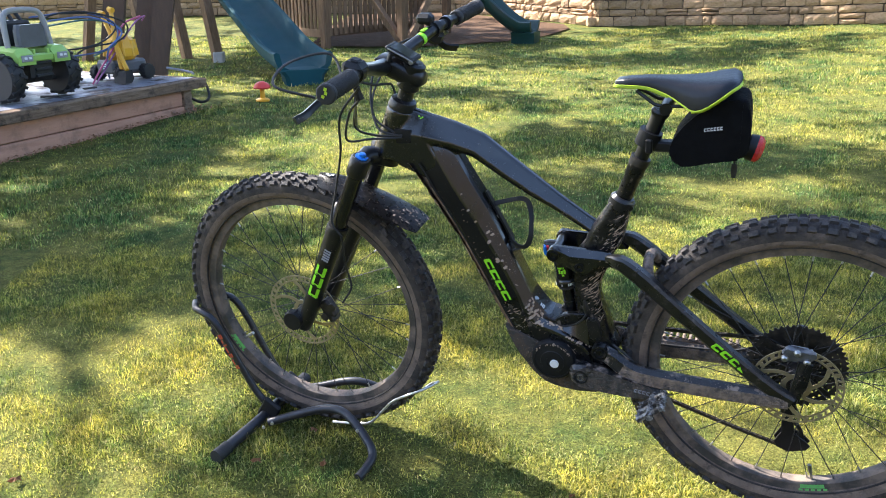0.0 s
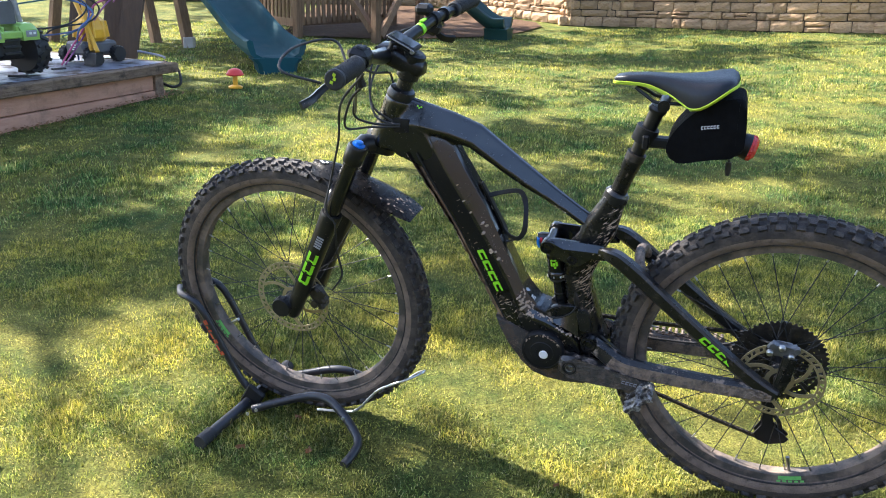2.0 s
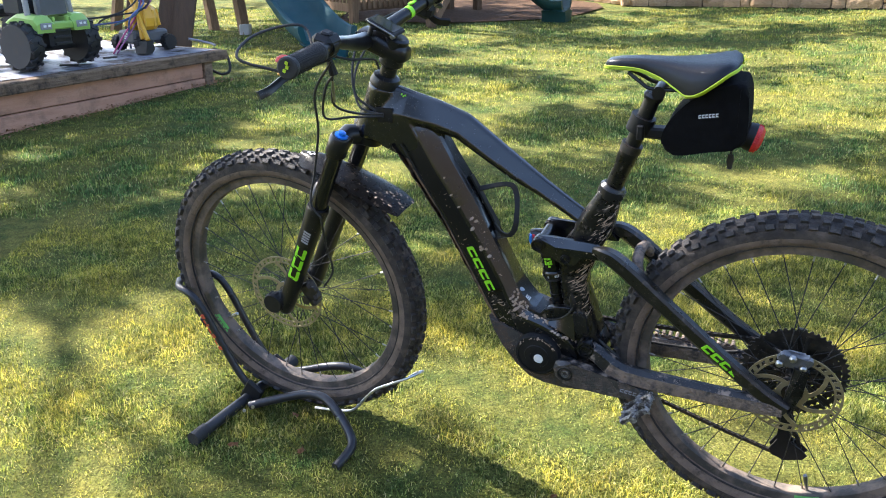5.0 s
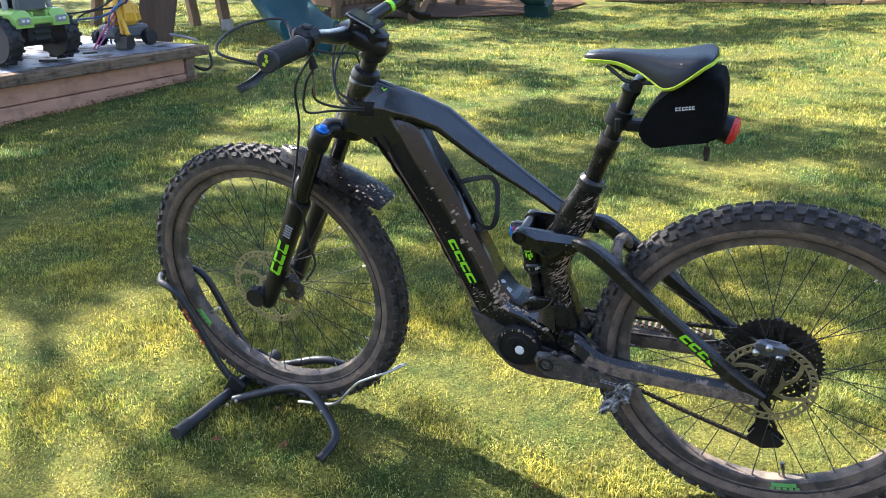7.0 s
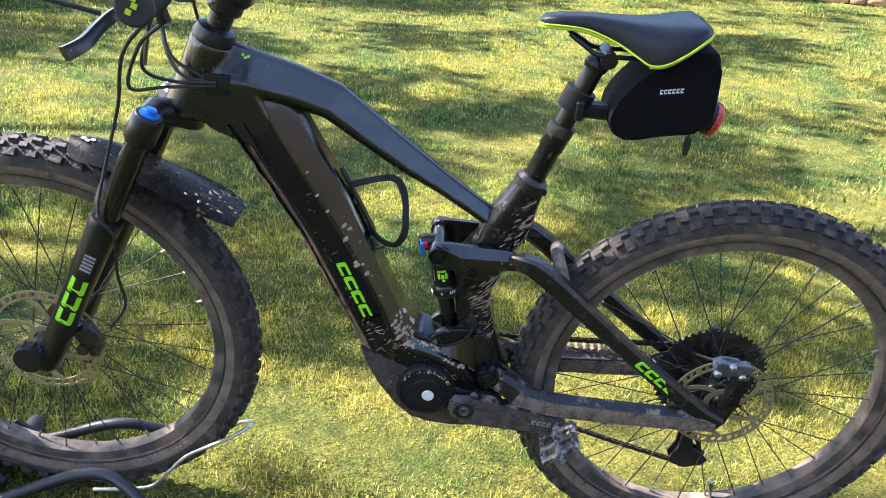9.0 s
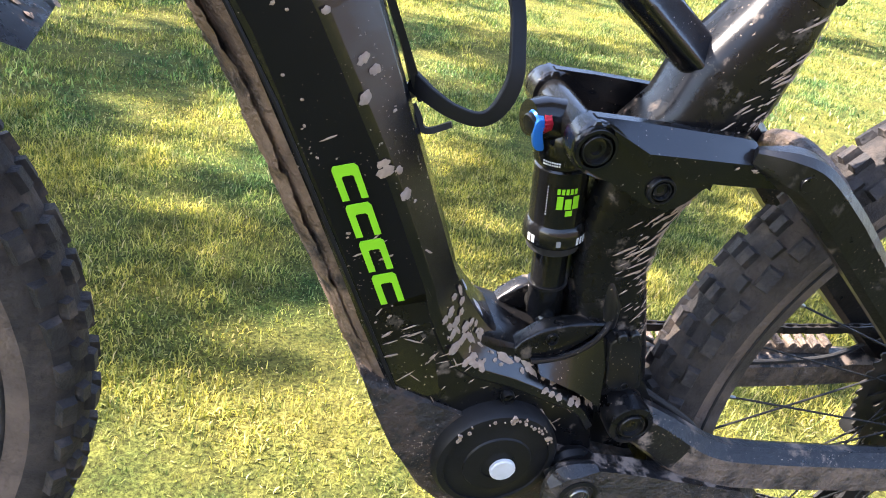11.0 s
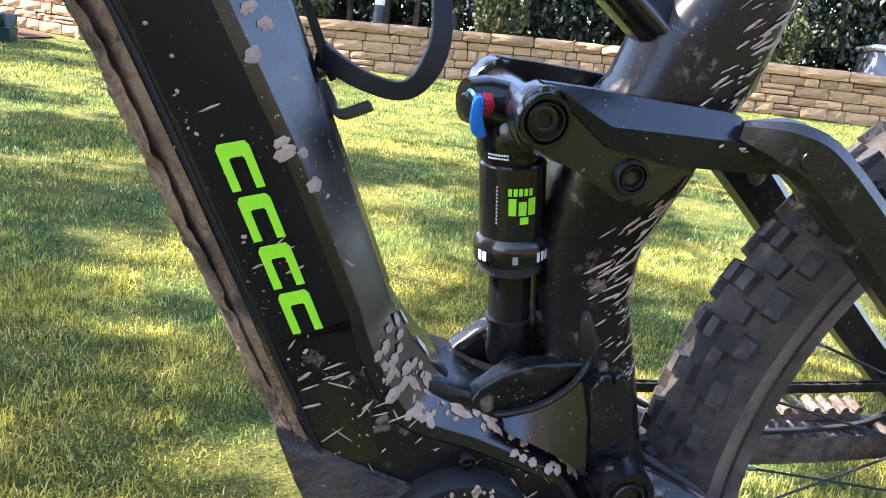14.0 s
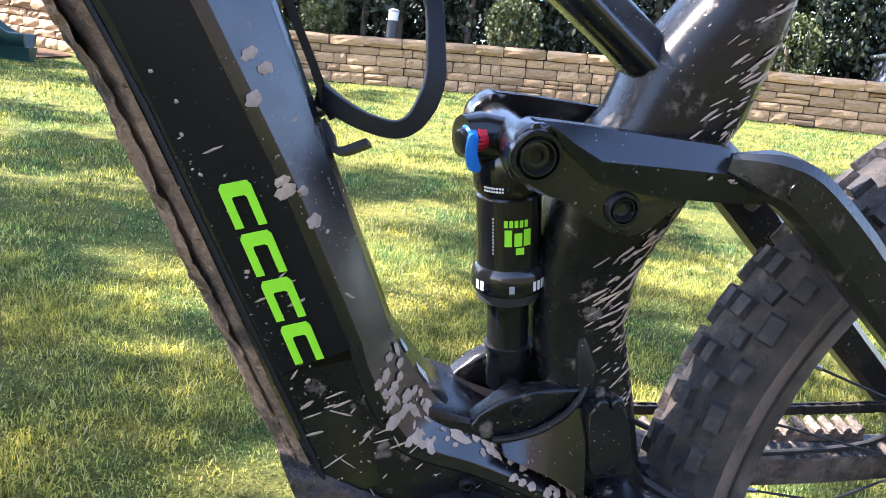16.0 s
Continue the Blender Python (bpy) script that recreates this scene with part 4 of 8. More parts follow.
bm = bmesh.new()
DT = [((0.340, 0.878), -0.030, 0.010, 0.022, 0.018, 0.022), ((0.372, 0.815), -0.052, 0.0185, 0.0300, 0.050, 0.058), ((0.392, 0.780), -0.048, 0.021, 0.036, 0.0545, 0.0605), ((0.412, 0.742), -0.044, 0.024, 0.0415, 0.0565, 0.061), ((0.458, 0.660), -0.036, 0.030, 0.046), ((0.503, 0.568), -0.033, 0.038, 0.0475), ((0.546, 0.480), -0.032, 0.040, 0.0485), ((0.572, 0.432), -0.033, 0.028, 0.0485, 0.034, 0.036), ((0.592, 0.398), -0.034, 0.020, 0.0485, 0.024, 0.026)]
CREASE = [(0.5818, 0.4978), (0.5872, 0.4830), (0.5945, 0.4685), (0.6064, 0.4483), (0.6187, 0.4338), (0.638, 0.4256), (0.6605, 0.4194), (0.6842, 0.4107), (0.7050, 0.4020), (0.728, 0.3920), (0.744, 0.3730)]
RIDGE = [(0.6001, 0.5069), (0.6080, 0.4935), (0.6185, 0.4790), (0.6310, 0.4640), (0.6430, 0.4520), (0.6590, 0.4435), (0.6770, 0.4360), (0.6990, 0.4250), (0.7180, 0.4140), (0.7370, 0.4010), (0.7530, 0.3830)]
CREASE_S, RIDGE_S = smooth_path([(x, 0, z) for x, z in CREASE], 4), smooth_path([(x, 0, z) for x, z in RIDGE], 4)


def skin_ring(i):
    """A ring of the frame's skin where the shoulder bends over the motor."""
    c, r = CREASE_S[i], RIDGE_S[i]
    d = (CREASE_S[min(i + 1, len(CREASE_S) - 1)] - CREASE_S[i - 1]).normalized()
    down = Vector((-d.z, 0, d.x))
    if down.dot(r - c) > 0:
        down = -down
    w = min(1.0, 0.992 + 0.001 * i)
    near = [(c + down * q, 0.040) for q in (0.030, 0.028, 0.026, 0.024, 0.022, 0.020)]
    near += [(c + down * 0.004, 0.0490 * w), (c.lerp(r, 0.14), 0.0476 * w), (r, 0.0275 * w), (r + Vector((0.0004, 0, 0.0004)), 0.0190 * w)]
    return [p + Vector((0, -y, 0)) for p, y in near] + [p + Vector((0, y, 0)) for p, y in reversed(near)]


loft(bm, [dt_ring((0.541, 0.491), -0.0335, 0.020, 0.0470, 0.030, 0.034)] + [dt_ring(*d) for d in DT[7:]], mat=lambda k: 1 if k in (0, 1, 2, 16, 17, 18, 19) else 0)
loft(bm, [dt_ring(*d) for d in DT[:7]] + [skin_ring(i) for i in range(2, len(CREASE_S))], mat=lambda k: 1 if k in (0, 1, 2, 16, 17, 18, 19) else (2 if k in (5, 13) else 0))
frame_ob = part("frame", bm, [FRAME_CLEAN, MUD_DARK, FRAME_GLOSS], bike, "satin black frame, splashed with dried mud", angle=18)
bv = frame_ob.modifiers.new("bevel", "BEVEL")
bv.width, bv.segments, bv.limit_method, bv.angle_limit = 0.004, 2, "ANGLE", radians(22)

# keel of caked mud under the down tube
bm = bmesh.new()
rnd = random.Random(11)
rows_ = []
for i in range(181):
    u = i / 180
    c = Vector((0.372, 0, 0.815)).lerp(Vector((0.592, 0, 0.398)), u)
    row = []
    for k in range(17):
        y = -0.041 + 0.082 * k / 16
        edge = abs(k - 8) / 8
        lo = float(np.interp(u, (0.0, 0.2, 0.42), (-0.051, -0.043, -0.0325))) + 0.012 * edge ** 3
        nz = noise.fractal(Vector((c.x * 55, y * 60, c.z * 55)), 0.55, 2.3, 6)
        row.append(bm.verts.new(c + DT_UP * (lo - 0.0018 - 0.0020 * (nz + 0.4)) + Vector((0, y * (1.0 + 0.05 * nz), 0))))
    rows_.append(row)
for a, b in zip(rows_, rows_[1:]):
    for k in range(16):
        bm.faces.new((a[k], a[k + 1], b[k + 1], b[k]))
part("mud_crust", bm, MUD_DARK, frame_ob, "crust of dried brown mud under the down tube")

# the clean trim line along the down tube
bm = bmesh.new()
for s in (-1, 1):
    a = [Vector((0.378, 0, 0.810)), Vector((0.592, 0, 0.398))]
    sweep(bm, [q + DT_UP * (-0.0115 - (0.014 if w < 0.04 else 0.0)) + Vector((0, s * w, 0)) for q, w in zip((a[0], a[0].lerp(a[1], 0.45), a[1]), (0.0395, 0.0465, 0.0495))], 0.0016, 6)
part("trim_strip", bm, PLASTIC, frame_ob)

# top tube
def tt_ring(c, d, high, wide):
    c, d = Vector((c[0], 0, c[1])), Vector((d[0], 0, d[1])).normalized()
    up = Vector((-d.z, 0, d.x))
    if up.z < 0:
        up = -up
    pr = [(-1.0, 0.42), (-0.80, 0.76), (-0.36, 1.0), (-0.20, 0.985), (0.90, 0.30), (1.0, 0.16)]
    return [c + up * (p * high) + Vector((0, -wide * y, 0)) for p, y in pr] + [c + up * (p * high) + Vector((0, wide * y, 0)) for p, y in reversed(pr)]


bm = bmesh.new()
TT = [((0.288, 0.866), (1, -0.05), 0.046, 0.0325), ((0.322, 0.872), (1, -0.1), 0.044, 0.0345), ((0.362, 0.868), (1, -0.22), 0.036, 0.0345), ((0.425, 0.857), (1, -0.30), 0.031, 0.034), ((0.484, 0.839), (1, -0.50), 0.0280, 0.032), ((0.558, 0.788), (1, -0.66), 0.0240, 0.0320), ((0.604, 0.757), (1, -0.68), 0.0218, 0.0295), ((0.655, 0.7255), (1, -0.65), 0.0172, 0.0255), ((0.7102, 0.6902), (1, -0.64), 0.0154, 0.022), ((0.748, 0.6662), (1, -0.63), 0.0155, 0.0215), ((0.785, 0.643), (1, -0.62), 0.0155, 0.021)]
loft(bm, [tt_ring(*r) for r in TT])
# head tube and the gusset behind it, which flow into the top tube
HT0, HT1 = Vector((0.262, 0, 0.800)), Vector((0.307, 0, 0.913))
hd = (HT1 - HT0).normalized()
sweep(bm, [HT0, HT0.lerp(HT1, 0.08), HT0.lerp(HT1, 0.5), HT0.lerp(HT1, 0.93), HT1], [0.034, 0.0365, 0.0335, 0.0325, 0.031], 24)
slab(bm, [(0.256, 0.806), (0.280, 0.868), (0.345, 0.864), (0.374, 0.853), (0.394, 0.815), (0.402, 0.770), (0.380, 0.756), (0.345, 0.772), (0.300, 0.800)], -0.0345, 0.0345, 0.010, 3)
slab(bm, [(0.345, 0.875), (0.430, 0.868), (0.4535, 0.834), (0.424, 0.800), (0.380, 0.800)], -0.0185, 0.0185, 0.006, 2)
o = part("top_tube", bm, FRAME_CLEAN, frame_ob, "satin black top tube and head tube in one skin", angle=180)
rm = o.modifiers.new("remesh", "REMESH")
rm.mode, rm.voxel_size, rm.use_smooth_shade = "VOXEL", 0.0026, True
sm = o.modifiers.new("smooth", "SMOOTH")
sm.factor, sm.iterations = 0.5, 5
bm = bmesh.new()
slab(bm, [(0.298, 0.872), (0.338, 0.872), (0.338, 0.842), (0.302, 0.840)], -0.0352, -0.028, 0.002, 2)
bolt_head(bm, 0.331, 0.848, -0.0355, 0.003, 0.002)
part("cable_port", bm, PLASTIC, frame_ob)

# seat tube: mast, cluster and collar
def ring_at(c, d, rx, ry, k=20, sq=4.0):
    c, d = Vector((c[0], 0, c[1])), Vector((d[0], 0, d[1])).normalized()
    side = Vector((d.z, 0, -d.x))
    out = []
    for i in range(k):
        a = 2 * math.pi * i / k
        ca, sa = math.cos(a), math.sin(a)
        r = (abs(ca) ** sq + abs(sa) ** sq) ** (-1 / sq)
        out.append(c + side * (rx * ca * r) + Vector((0, ry * sa * r, 0)))
    return out


bm = bmesh.new()
loft(bm, [ring_at((0.752, 0.405), (-0.1, 1), 0.040, 0.040), ring_at((0.7435, 0.455), (-0.1, 1), 0.0325, 0.034), ring_at((0.7290, 0.505), (-0.10, 1), 0.0295, 0.027), ring_at((0.7265, 0.545), (0.05, 1), 0.0320, 0.027), ring_at((0.7365, 0.595), (0.26, 1), 0.0400, 0.030), ring_at((0.7545, 0.630), (0.32, 1), 0.0335, 0.030), ring_at((0.7650, 0.656), (0.33, 1), 0.0380, 0.029), ring_at((0.7715, 0.672), (0.33, 1), 0.0350, 0.0285), ring_at((0.7830, 0.700), (0.34, 1), 0.0290, 0.027), ring_at((0.793, 0.730), (0.34, 1), 0.0235, 0.024)])
part("seat_tube", bm, FRAME, frame_ob, "seat tube streaked with dried mud", angle=50)
bm = bmesh.new()
slab(bm, [(0.7345, 0.456), (0.738, 0.4612), (0.757, 0.462), (0.7622, 0.455), (0.7718, 0.4185), (0.768, 0.4127), (0.749, 0.4106), (0.7440, 0.416)], -0.0445, -0.028, 0.0025, 3)
for q in ((0.7415, 0.4630), (0.7520, 0.4645)):
    disc(bm, 0.0045, -0.0465, -0.04, q, 12, 0.001)
bolt_head(bm, 0.7605, 0.4155, -0.0450, 0.003, 0.002)
part("charge_port_cover", bm, BLACK, frame_ob)
bm = bmesh.new()
sweep(bm, [(0.726, -0.024, 0.500), (0.732, -0.0285, 0.482), (0.735, -0.0285, 0.463)], [0.004, 0.0075, 0.0065], 12)
sweep(bm, smooth_path([(0.7330, -0.034, 0.470), (0.7290, -0.037, 0.462), (0.7205, -0.039, 0.4515), (0.7060, -0.0395, 0.4405), (0.6890, -0.0395, 0.4345), (0.6770, -0.039, 0.4325)]), 0.0024, 8)
part("cable_boot", bm, BLACK, frame_ob)
bm = bmesh.new()
sweep(bm, [(0.791, 0, 0.724), (0.797, 0, 0.742)], 0.0265, 24)
sweep(bm, [(0.797, 0, 0.741), (0.800, 0, 0.748)], [0.0265, 0.021], 24)
rod(bm, (0.815, -0.016, 0.728), (0.815, 0.016, 0.728), 0.006, 10)
part("seat_collar", bm, BLACK, bike)

# the motor housing and its shell
# core that carries the shock and the seat tube
bm = bmesh.new()
slab(bm, [(0.585, 0.46), (0.600, 0.40), (0.640, 0.300), (0.765, 0.285), (0.79, 0.305), (0.806, 0.345), (0.806, 0.385), (0.786, 0.412), (0.76, 0.425), (0.71, 0.432), (0.674, 0.440), (0.640, 0.452)], -0.036, 0.036, 0.008, 2)
part("motor_shell", bm, FRAME, frame_ob, "lower frame shell round the motor", angle=30)
# flat flank that runs on from the down tube
bm = bmesh.new()
slab(bm, [(0.5250, 0.5080), (0.5620, 0.5260)] + [(q.x, q.z) for q in CREASE_S[1:]] + [(0.752, 0.350), (0.72, 0.330), (0.66, 0.352), (0.645, 0.382), (0.602, 0.399), (0.574, 0.413), (0.5635, 0.4278), (0.5520, 0.4515)], -0.0480, 0.0480, 0.0006, 1)
part("shell_flank", bm, FRAME, frame_ob, "black flank splashed with mud", angle=25)
# muddy skid plate under the motor
bm = bmesh.new()
slab(bm, [(0.547, 0.418), (0.572, 0.4135), (0.602, 0.3985), (0.642, 0.383), (0.70, 0.36), (0.80, 0.335), (0.792, 0.300), (0.765, 0.272), (0.72, 0.267), (0.675, 0.270), (0.641, 0.280), (0.611, 0.306), (0.581, 0.352), (0.560, 0.392)], -0.053, 0.053, 0.010, 3)
part("skid_plate", bm, SKID, frame_ob, "muddy black skid plate under the motor", angle=30)
bm = bmesh.new()
bolt_head(bm, 0.662, 0.406, -0.0525, 0.0055)
part("shell_bolt", bm, BLACK, frame_ob)
bm = bmesh.new()
bolt_head(bm, 0.6890, 0.4530, -0.0378, 0.0052)
part("shell_bolt", bm, BLACK, frame_ob)
for s in (-1, 1):
    bm = bmesh.new()
    loft(bm, [[Vector((tx, s * 0.0370, tz)), Vector((bx_, s * 0.0485, bz_)), Vector((bx_, s * 0.030, bz_ - 0.004)), Vector((tx, s * 0.030, tz))] for (tx, tz), (bx_, bz_) in zip(((0.682, 0.4325), (0.697, 0.4370), (0.712, 0.4460), (0.726, 0.4570), (0.736, 0.4560)), ((0.684, 0.4260), (0.700, 0.4190), (0.716, 0.4120), (0.732, 0.4030), (0.744, 0.3950)))])
    part("shell_cheek", bm, FRAME_CLEAN, frame_ob, angle=30)
    bm = bmesh.new()
    slab(bm, [(0.6600, 0.4400), (0.6660, 0.4470), (0.6763, 0.4580), (0.6835, 0.4622), (0.7000, 0.4655), (0.7125, 0.4688), (0.7300, 0.4690), (0.7210, 0.4550), (0.7097, 0.4441), (0.6952, 0.4345), (0.6845, 0.4305), (0.6700, 0.4290)], s * 0.022, s * 0.0365, 0.0035, 3)
    part("shock_mount", bm, FRAME, frame_ob)
bm = bmesh.new()
lathe(bm, [(0.051, -0.045), (0.051, -0.060), (0.048, -0.0645), (0.043, -0.0655), (0.0425, -0.0635), (0.028, -0.066), (0.027, -0.0675), (0.014, -0.068), (0.0135, -0.0665)], 40, "y", (0.664, 0, 0.350))
part("motor_cover", bm, PLASTIC, bike, "round black motor cover, dusted with mud")
bm = bmesh.new()
disc(bm, 0.0105, -0.0705, -0.066, (0.669, 0.346), 24, 0.001)
part("cover_badge", bm, WHITE, bike, "plain white round badge")
bm = bmesh.new()
rnd = random.Random(8)
for k in range(34):
    a = 0.4 + 2.2 * rnd.random()
    r = 0.043 + 0.005 * rnd.random()
    disc(bm, 0.0006 + 0.0018 * rnd.random() ** 2, -0.0662, -0.06, (0.664 + r * math.cos(a), 0.350 + r * math.sin(a)), 7)
tagged(part("mud_dusting", bm, SPLAT, bike), kind="stuff")

# cranks, chainring, pedals
bm = bmesh.new()
slab(bm, rounded([(0.707, 0.345), (0.712, 0.3565), (0.733, 0.361), (0.7744, 0.3558), (0.843, 0.3426), (0.900, 0.332), (0.913, 0.324), (0.912, 0.3145), (0.893, 0.304), (0.847, 0.298), (0.79, 0.3005), (0.735, 0.303), (0.712, 0.310), (0.706, 0.326)], 1), -0.083, -0.063, 0.008, 1)
bmesh.ops.recalc_face_normals(bm, faces=bm.faces[:])
for fc in bm.faces:
    fc.material_index = 1 if fc.normal.z > 0.3 or fc.calc_center_median().y > -0.06 else 0
crank = part("left_crank", bm, [CRANK_MUD, STAY_TOP], bike, "black left crank arm, its side crusted with mud", angle=25)
bm = bmesh.new()
lathe(bm, [(0.022, -0.050), (0.024, -0.056), (0.022, -0.062), (0.025, -0.064)], 24, "y", (0.735, 0, 0.333))
part("axle_boss", bm, BLACK, crank)
bm = bmesh.new()
lathe(bm, [(0.0165, -0.080), (0.0165, -0.0842), (0.0135, -0.0850), (0.0125, -0.0835), (0.0118, -0.080)], 28, "y", (0.7335, 0, 0.3317))
part("bolt_ring", bm, BLACK, crank, "black ring round the crank bolt")
bm = bmesh.new()
bolt_head(bm, 0.7335, 0.3317, -0.0845, 0.0090)
part("crank_bolt", bm, STEEL, crank, "bright steel crank bolt")
bm = bmesh.new()
lettering(bm, 0.852, 0.3165, -0.0837, 0.034, 0.0085, -0.10, 4, 0.3, 0.1)
part("printed_mark", bm, GREY, crank, "pale grey printed mark", smooth=False)
bm = bmesh.new()
slab(bm, [(0.752, 0.351), (0.735, 0.357), (0.71, 0.345), (0.65, 0.343), (0.64, 0.335), (0.65, 0.323), (0.71, 0.319), (0.735, 0.312), (0.752, 0.319)], 0.078, 0.094, 0.005, 2)
part("right_crank", bm, STAY, bike)
bm = bmesh.new()
ring = []
for k in range(68):
    a, r = 2 * math.pi * k / 68, 0.072 if k % 2 else 0.066
    ring.append((0.735 + r * math.cos(a), 0.335 + r * math.sin(a)))
slab(bm, ring, 0.050, 0.053)
part("chainring", bm, DARK_STEEL, bike)


def pedal(cx, cz, y0, y1, tilt):
    bm = bmesh.new()
    m = Matrix.Translation((cx, 0, cz)) @ Matrix.Rotation(tilt, 4, "Y")
    ends = sorted((y0, y1))
    for q in (-0.030, 0.030):
        block(bm, (0.011, ends[1] - ends[0], 0.013), m @ Matrix.Translation((q, sum(ends) / 2, 0)), 0.003)
    for y in (ends[0] + 0.006, ends[1] - 0.006, sum(ends) / 2):
        block(bm, (0.066, 0.010, 0.012), m @ Matrix.Translation((0, y, 0)), 0.003)
    for q in (-0.030, 0.0, 0.030):
        for y in np.linspace(ends[0] + 0.008, ends[1] - 0.008, 4):
            for s in (-1, 1):
                rod(bm, m @ Vector((q, y, 0)), m @ Vector((q, y, s * 0.011)), 0.002, 6)
    sweep(bm, [m @ Vector((0, min(y0, y1, key=abs) * 0.9, 0)), m @ Vector((0, sum(ends) / 2 + math.copysign(0.04, y0), 0))], 0.0085, 12)
    return bm


part("left_pedal", pedal(0.897, 0.318, -0.094, -0.158, radians(-42)), WORN, bike, "worn flat metal pedal caked in mud")

# chainstays and seatstays
for s, nm in ((-1, "left"), (1, "right")):
    bm = bmesh.new()
    pts = smooth_path([(0.770, s * 0.044, 0.389), (0.80, s * 0.050, 0.376), (0.845, s * 0.060, 0.3560), (0.90, s * 0.064, 0.3510), (1.02, s * 0.069, 0.3515), (1.12, s * 0.074, 0.3555), (1.165, s * 0.075, 0.358)], 12)
    sweep(bm, pts, [0.0165, 0.0180, 0.0205, 0.0200, 0.0195, 0.0190, 0.0185, 0.018], shape=[(0.22, 1), (-0.22, 1), (-0.78, 0.58), (-0.80, 0.3), (-0.81, -0.1), (-0.80, -0.8), (-0.60, -1), (0.60, -1), (0.80, -0.8), (0.81, -0.1), (0.80, 0.3), (0.78, 0.58)])
    bmesh.ops.recalc_face_normals(bm, faces=bm.faces[:])
    for fc in bm.faces:
        q = fc.calc_center_median()
        fc.material_index = 1 if fc.normal.z > 0.35 or q.x + 0.8 * (0.36 - q.z) < 0.818 else 0
    o = part(nm + "_chainstay", bm, [STAY, STAY_TOP], bike, "chainstay crusted with dried mud", angle=24)
    bm = bmesh.new()
    lathe(bm, [(0.0190, s * 0.034), (0.0195, s * 0.058), (0.0185, s * 0.0615), (0.0140, s * 0.0625), (0.0125, s * 0.0595)], 32, "y", (0.770, 0, 0.388))
    part("pivot_eye", bm, FRAME, o, "satin black pivot eye flecked with mud")
    bm = bmesh.new()
    bolt_head(bm, 0.770, 0.388, s * 0.0618, 0.0112) if s < 0 else disc(bm, 0.0125, 0.055, 0.061, (0.770, 0.388))
    part("pivot_bolt", bm, BLACK, o)
    bm = bmesh.new()
    bolt_head(bm, 1.174, 0.358, s * 0.079 if s < 0 else 0.076, 0.0085)
    part("pivot_bolt", bm, BLACK, o)
    bm = bmesh.new()
    pts = smooth_path([(0.776, s * 0.052, 0.6265), (0.796, s * 0.0595, 0.6245), (0.818, s * 0.0615, 0.6175), (0.858, s * 0.063, 0.589), (0.918, s * 0.066, 0.540), (1.04, s * 0.072, 0.443), (1.13, s * 0.076, 0.378), (1.172, s * 0.078, 0.356)], 4)
    sweep(bm, pts, [0.006, 0.0140, 0.0168, 0.0175, 0.0162, 0.0150, 0.0155, 0.0150], shape=[(0.5, 0.95), (-0.5, 0.95), (-0.78, 0.6), (-0.78, -0.6), (-0.5, -0.95), (0.5, -0.95), (0.78, -0.6), (0.78, 0.6)])
    slab(bm, [(1.160, 0.352), (1.185, 0.352), (1.196, 0.40), (1.19, 0.45), (1.172, 0.452), (1.168, 0.40)], s * 0.068, s * 0.078, 0.004, 2)
    o = part(nm + "_seatstay", bm, SEATSTAY, bike, "black seatstay, its upper face dusted with mud", angle=24)
    bm = bmesh.new()
    bolt_head(bm, 0.8092, 0.6195, s * 0.0725 if s < 0 else 0.071, 0.0065)
    part("pivot_bolt", bm, BLACK, o)
bm = bmesh.new()
sweep(bm, smooth_path([(0.872, -0.060, 0.578), (0.862, -0.04, 0.603), (0.858, 0, 0.612), (0.862, 0.04, 0.603), (0.872, 0.060, 0.578)]), 0.011, 10)
part("seatstay_bridge", bm, STAY, bike)
bm = bmesh.new()
lettering(bm, 1.002, 0.4640, -0.0850, 0.090, 0.0150, math.atan2(-0.076, 0.098), 4, 0.22, 0.2)
part("stay_lettering", bm, GREEN, bike, "lime green printed mark")
bm = bmesh.new()
slab(bm, [(0.825, 0.366), (1.06, 0.380), (1.07, 0.362), (1.05, 0.335), (0.86, 0.312), (0.83, 0.33)], 0.066, 0.080, 0.003, 2)
for k in range(16):
    rod(bm, (0.838 + 0.0145 * k, 0.064, 0.3735 + 0.0006 * k), (0.838 + 0.0145 * k, 0.082, 0.3755 + 0.0006 * k), 0.004, 8)
part("chainstay_guard", bm, STAY, bike, "ribbed rubber chainstay guard, muddy")

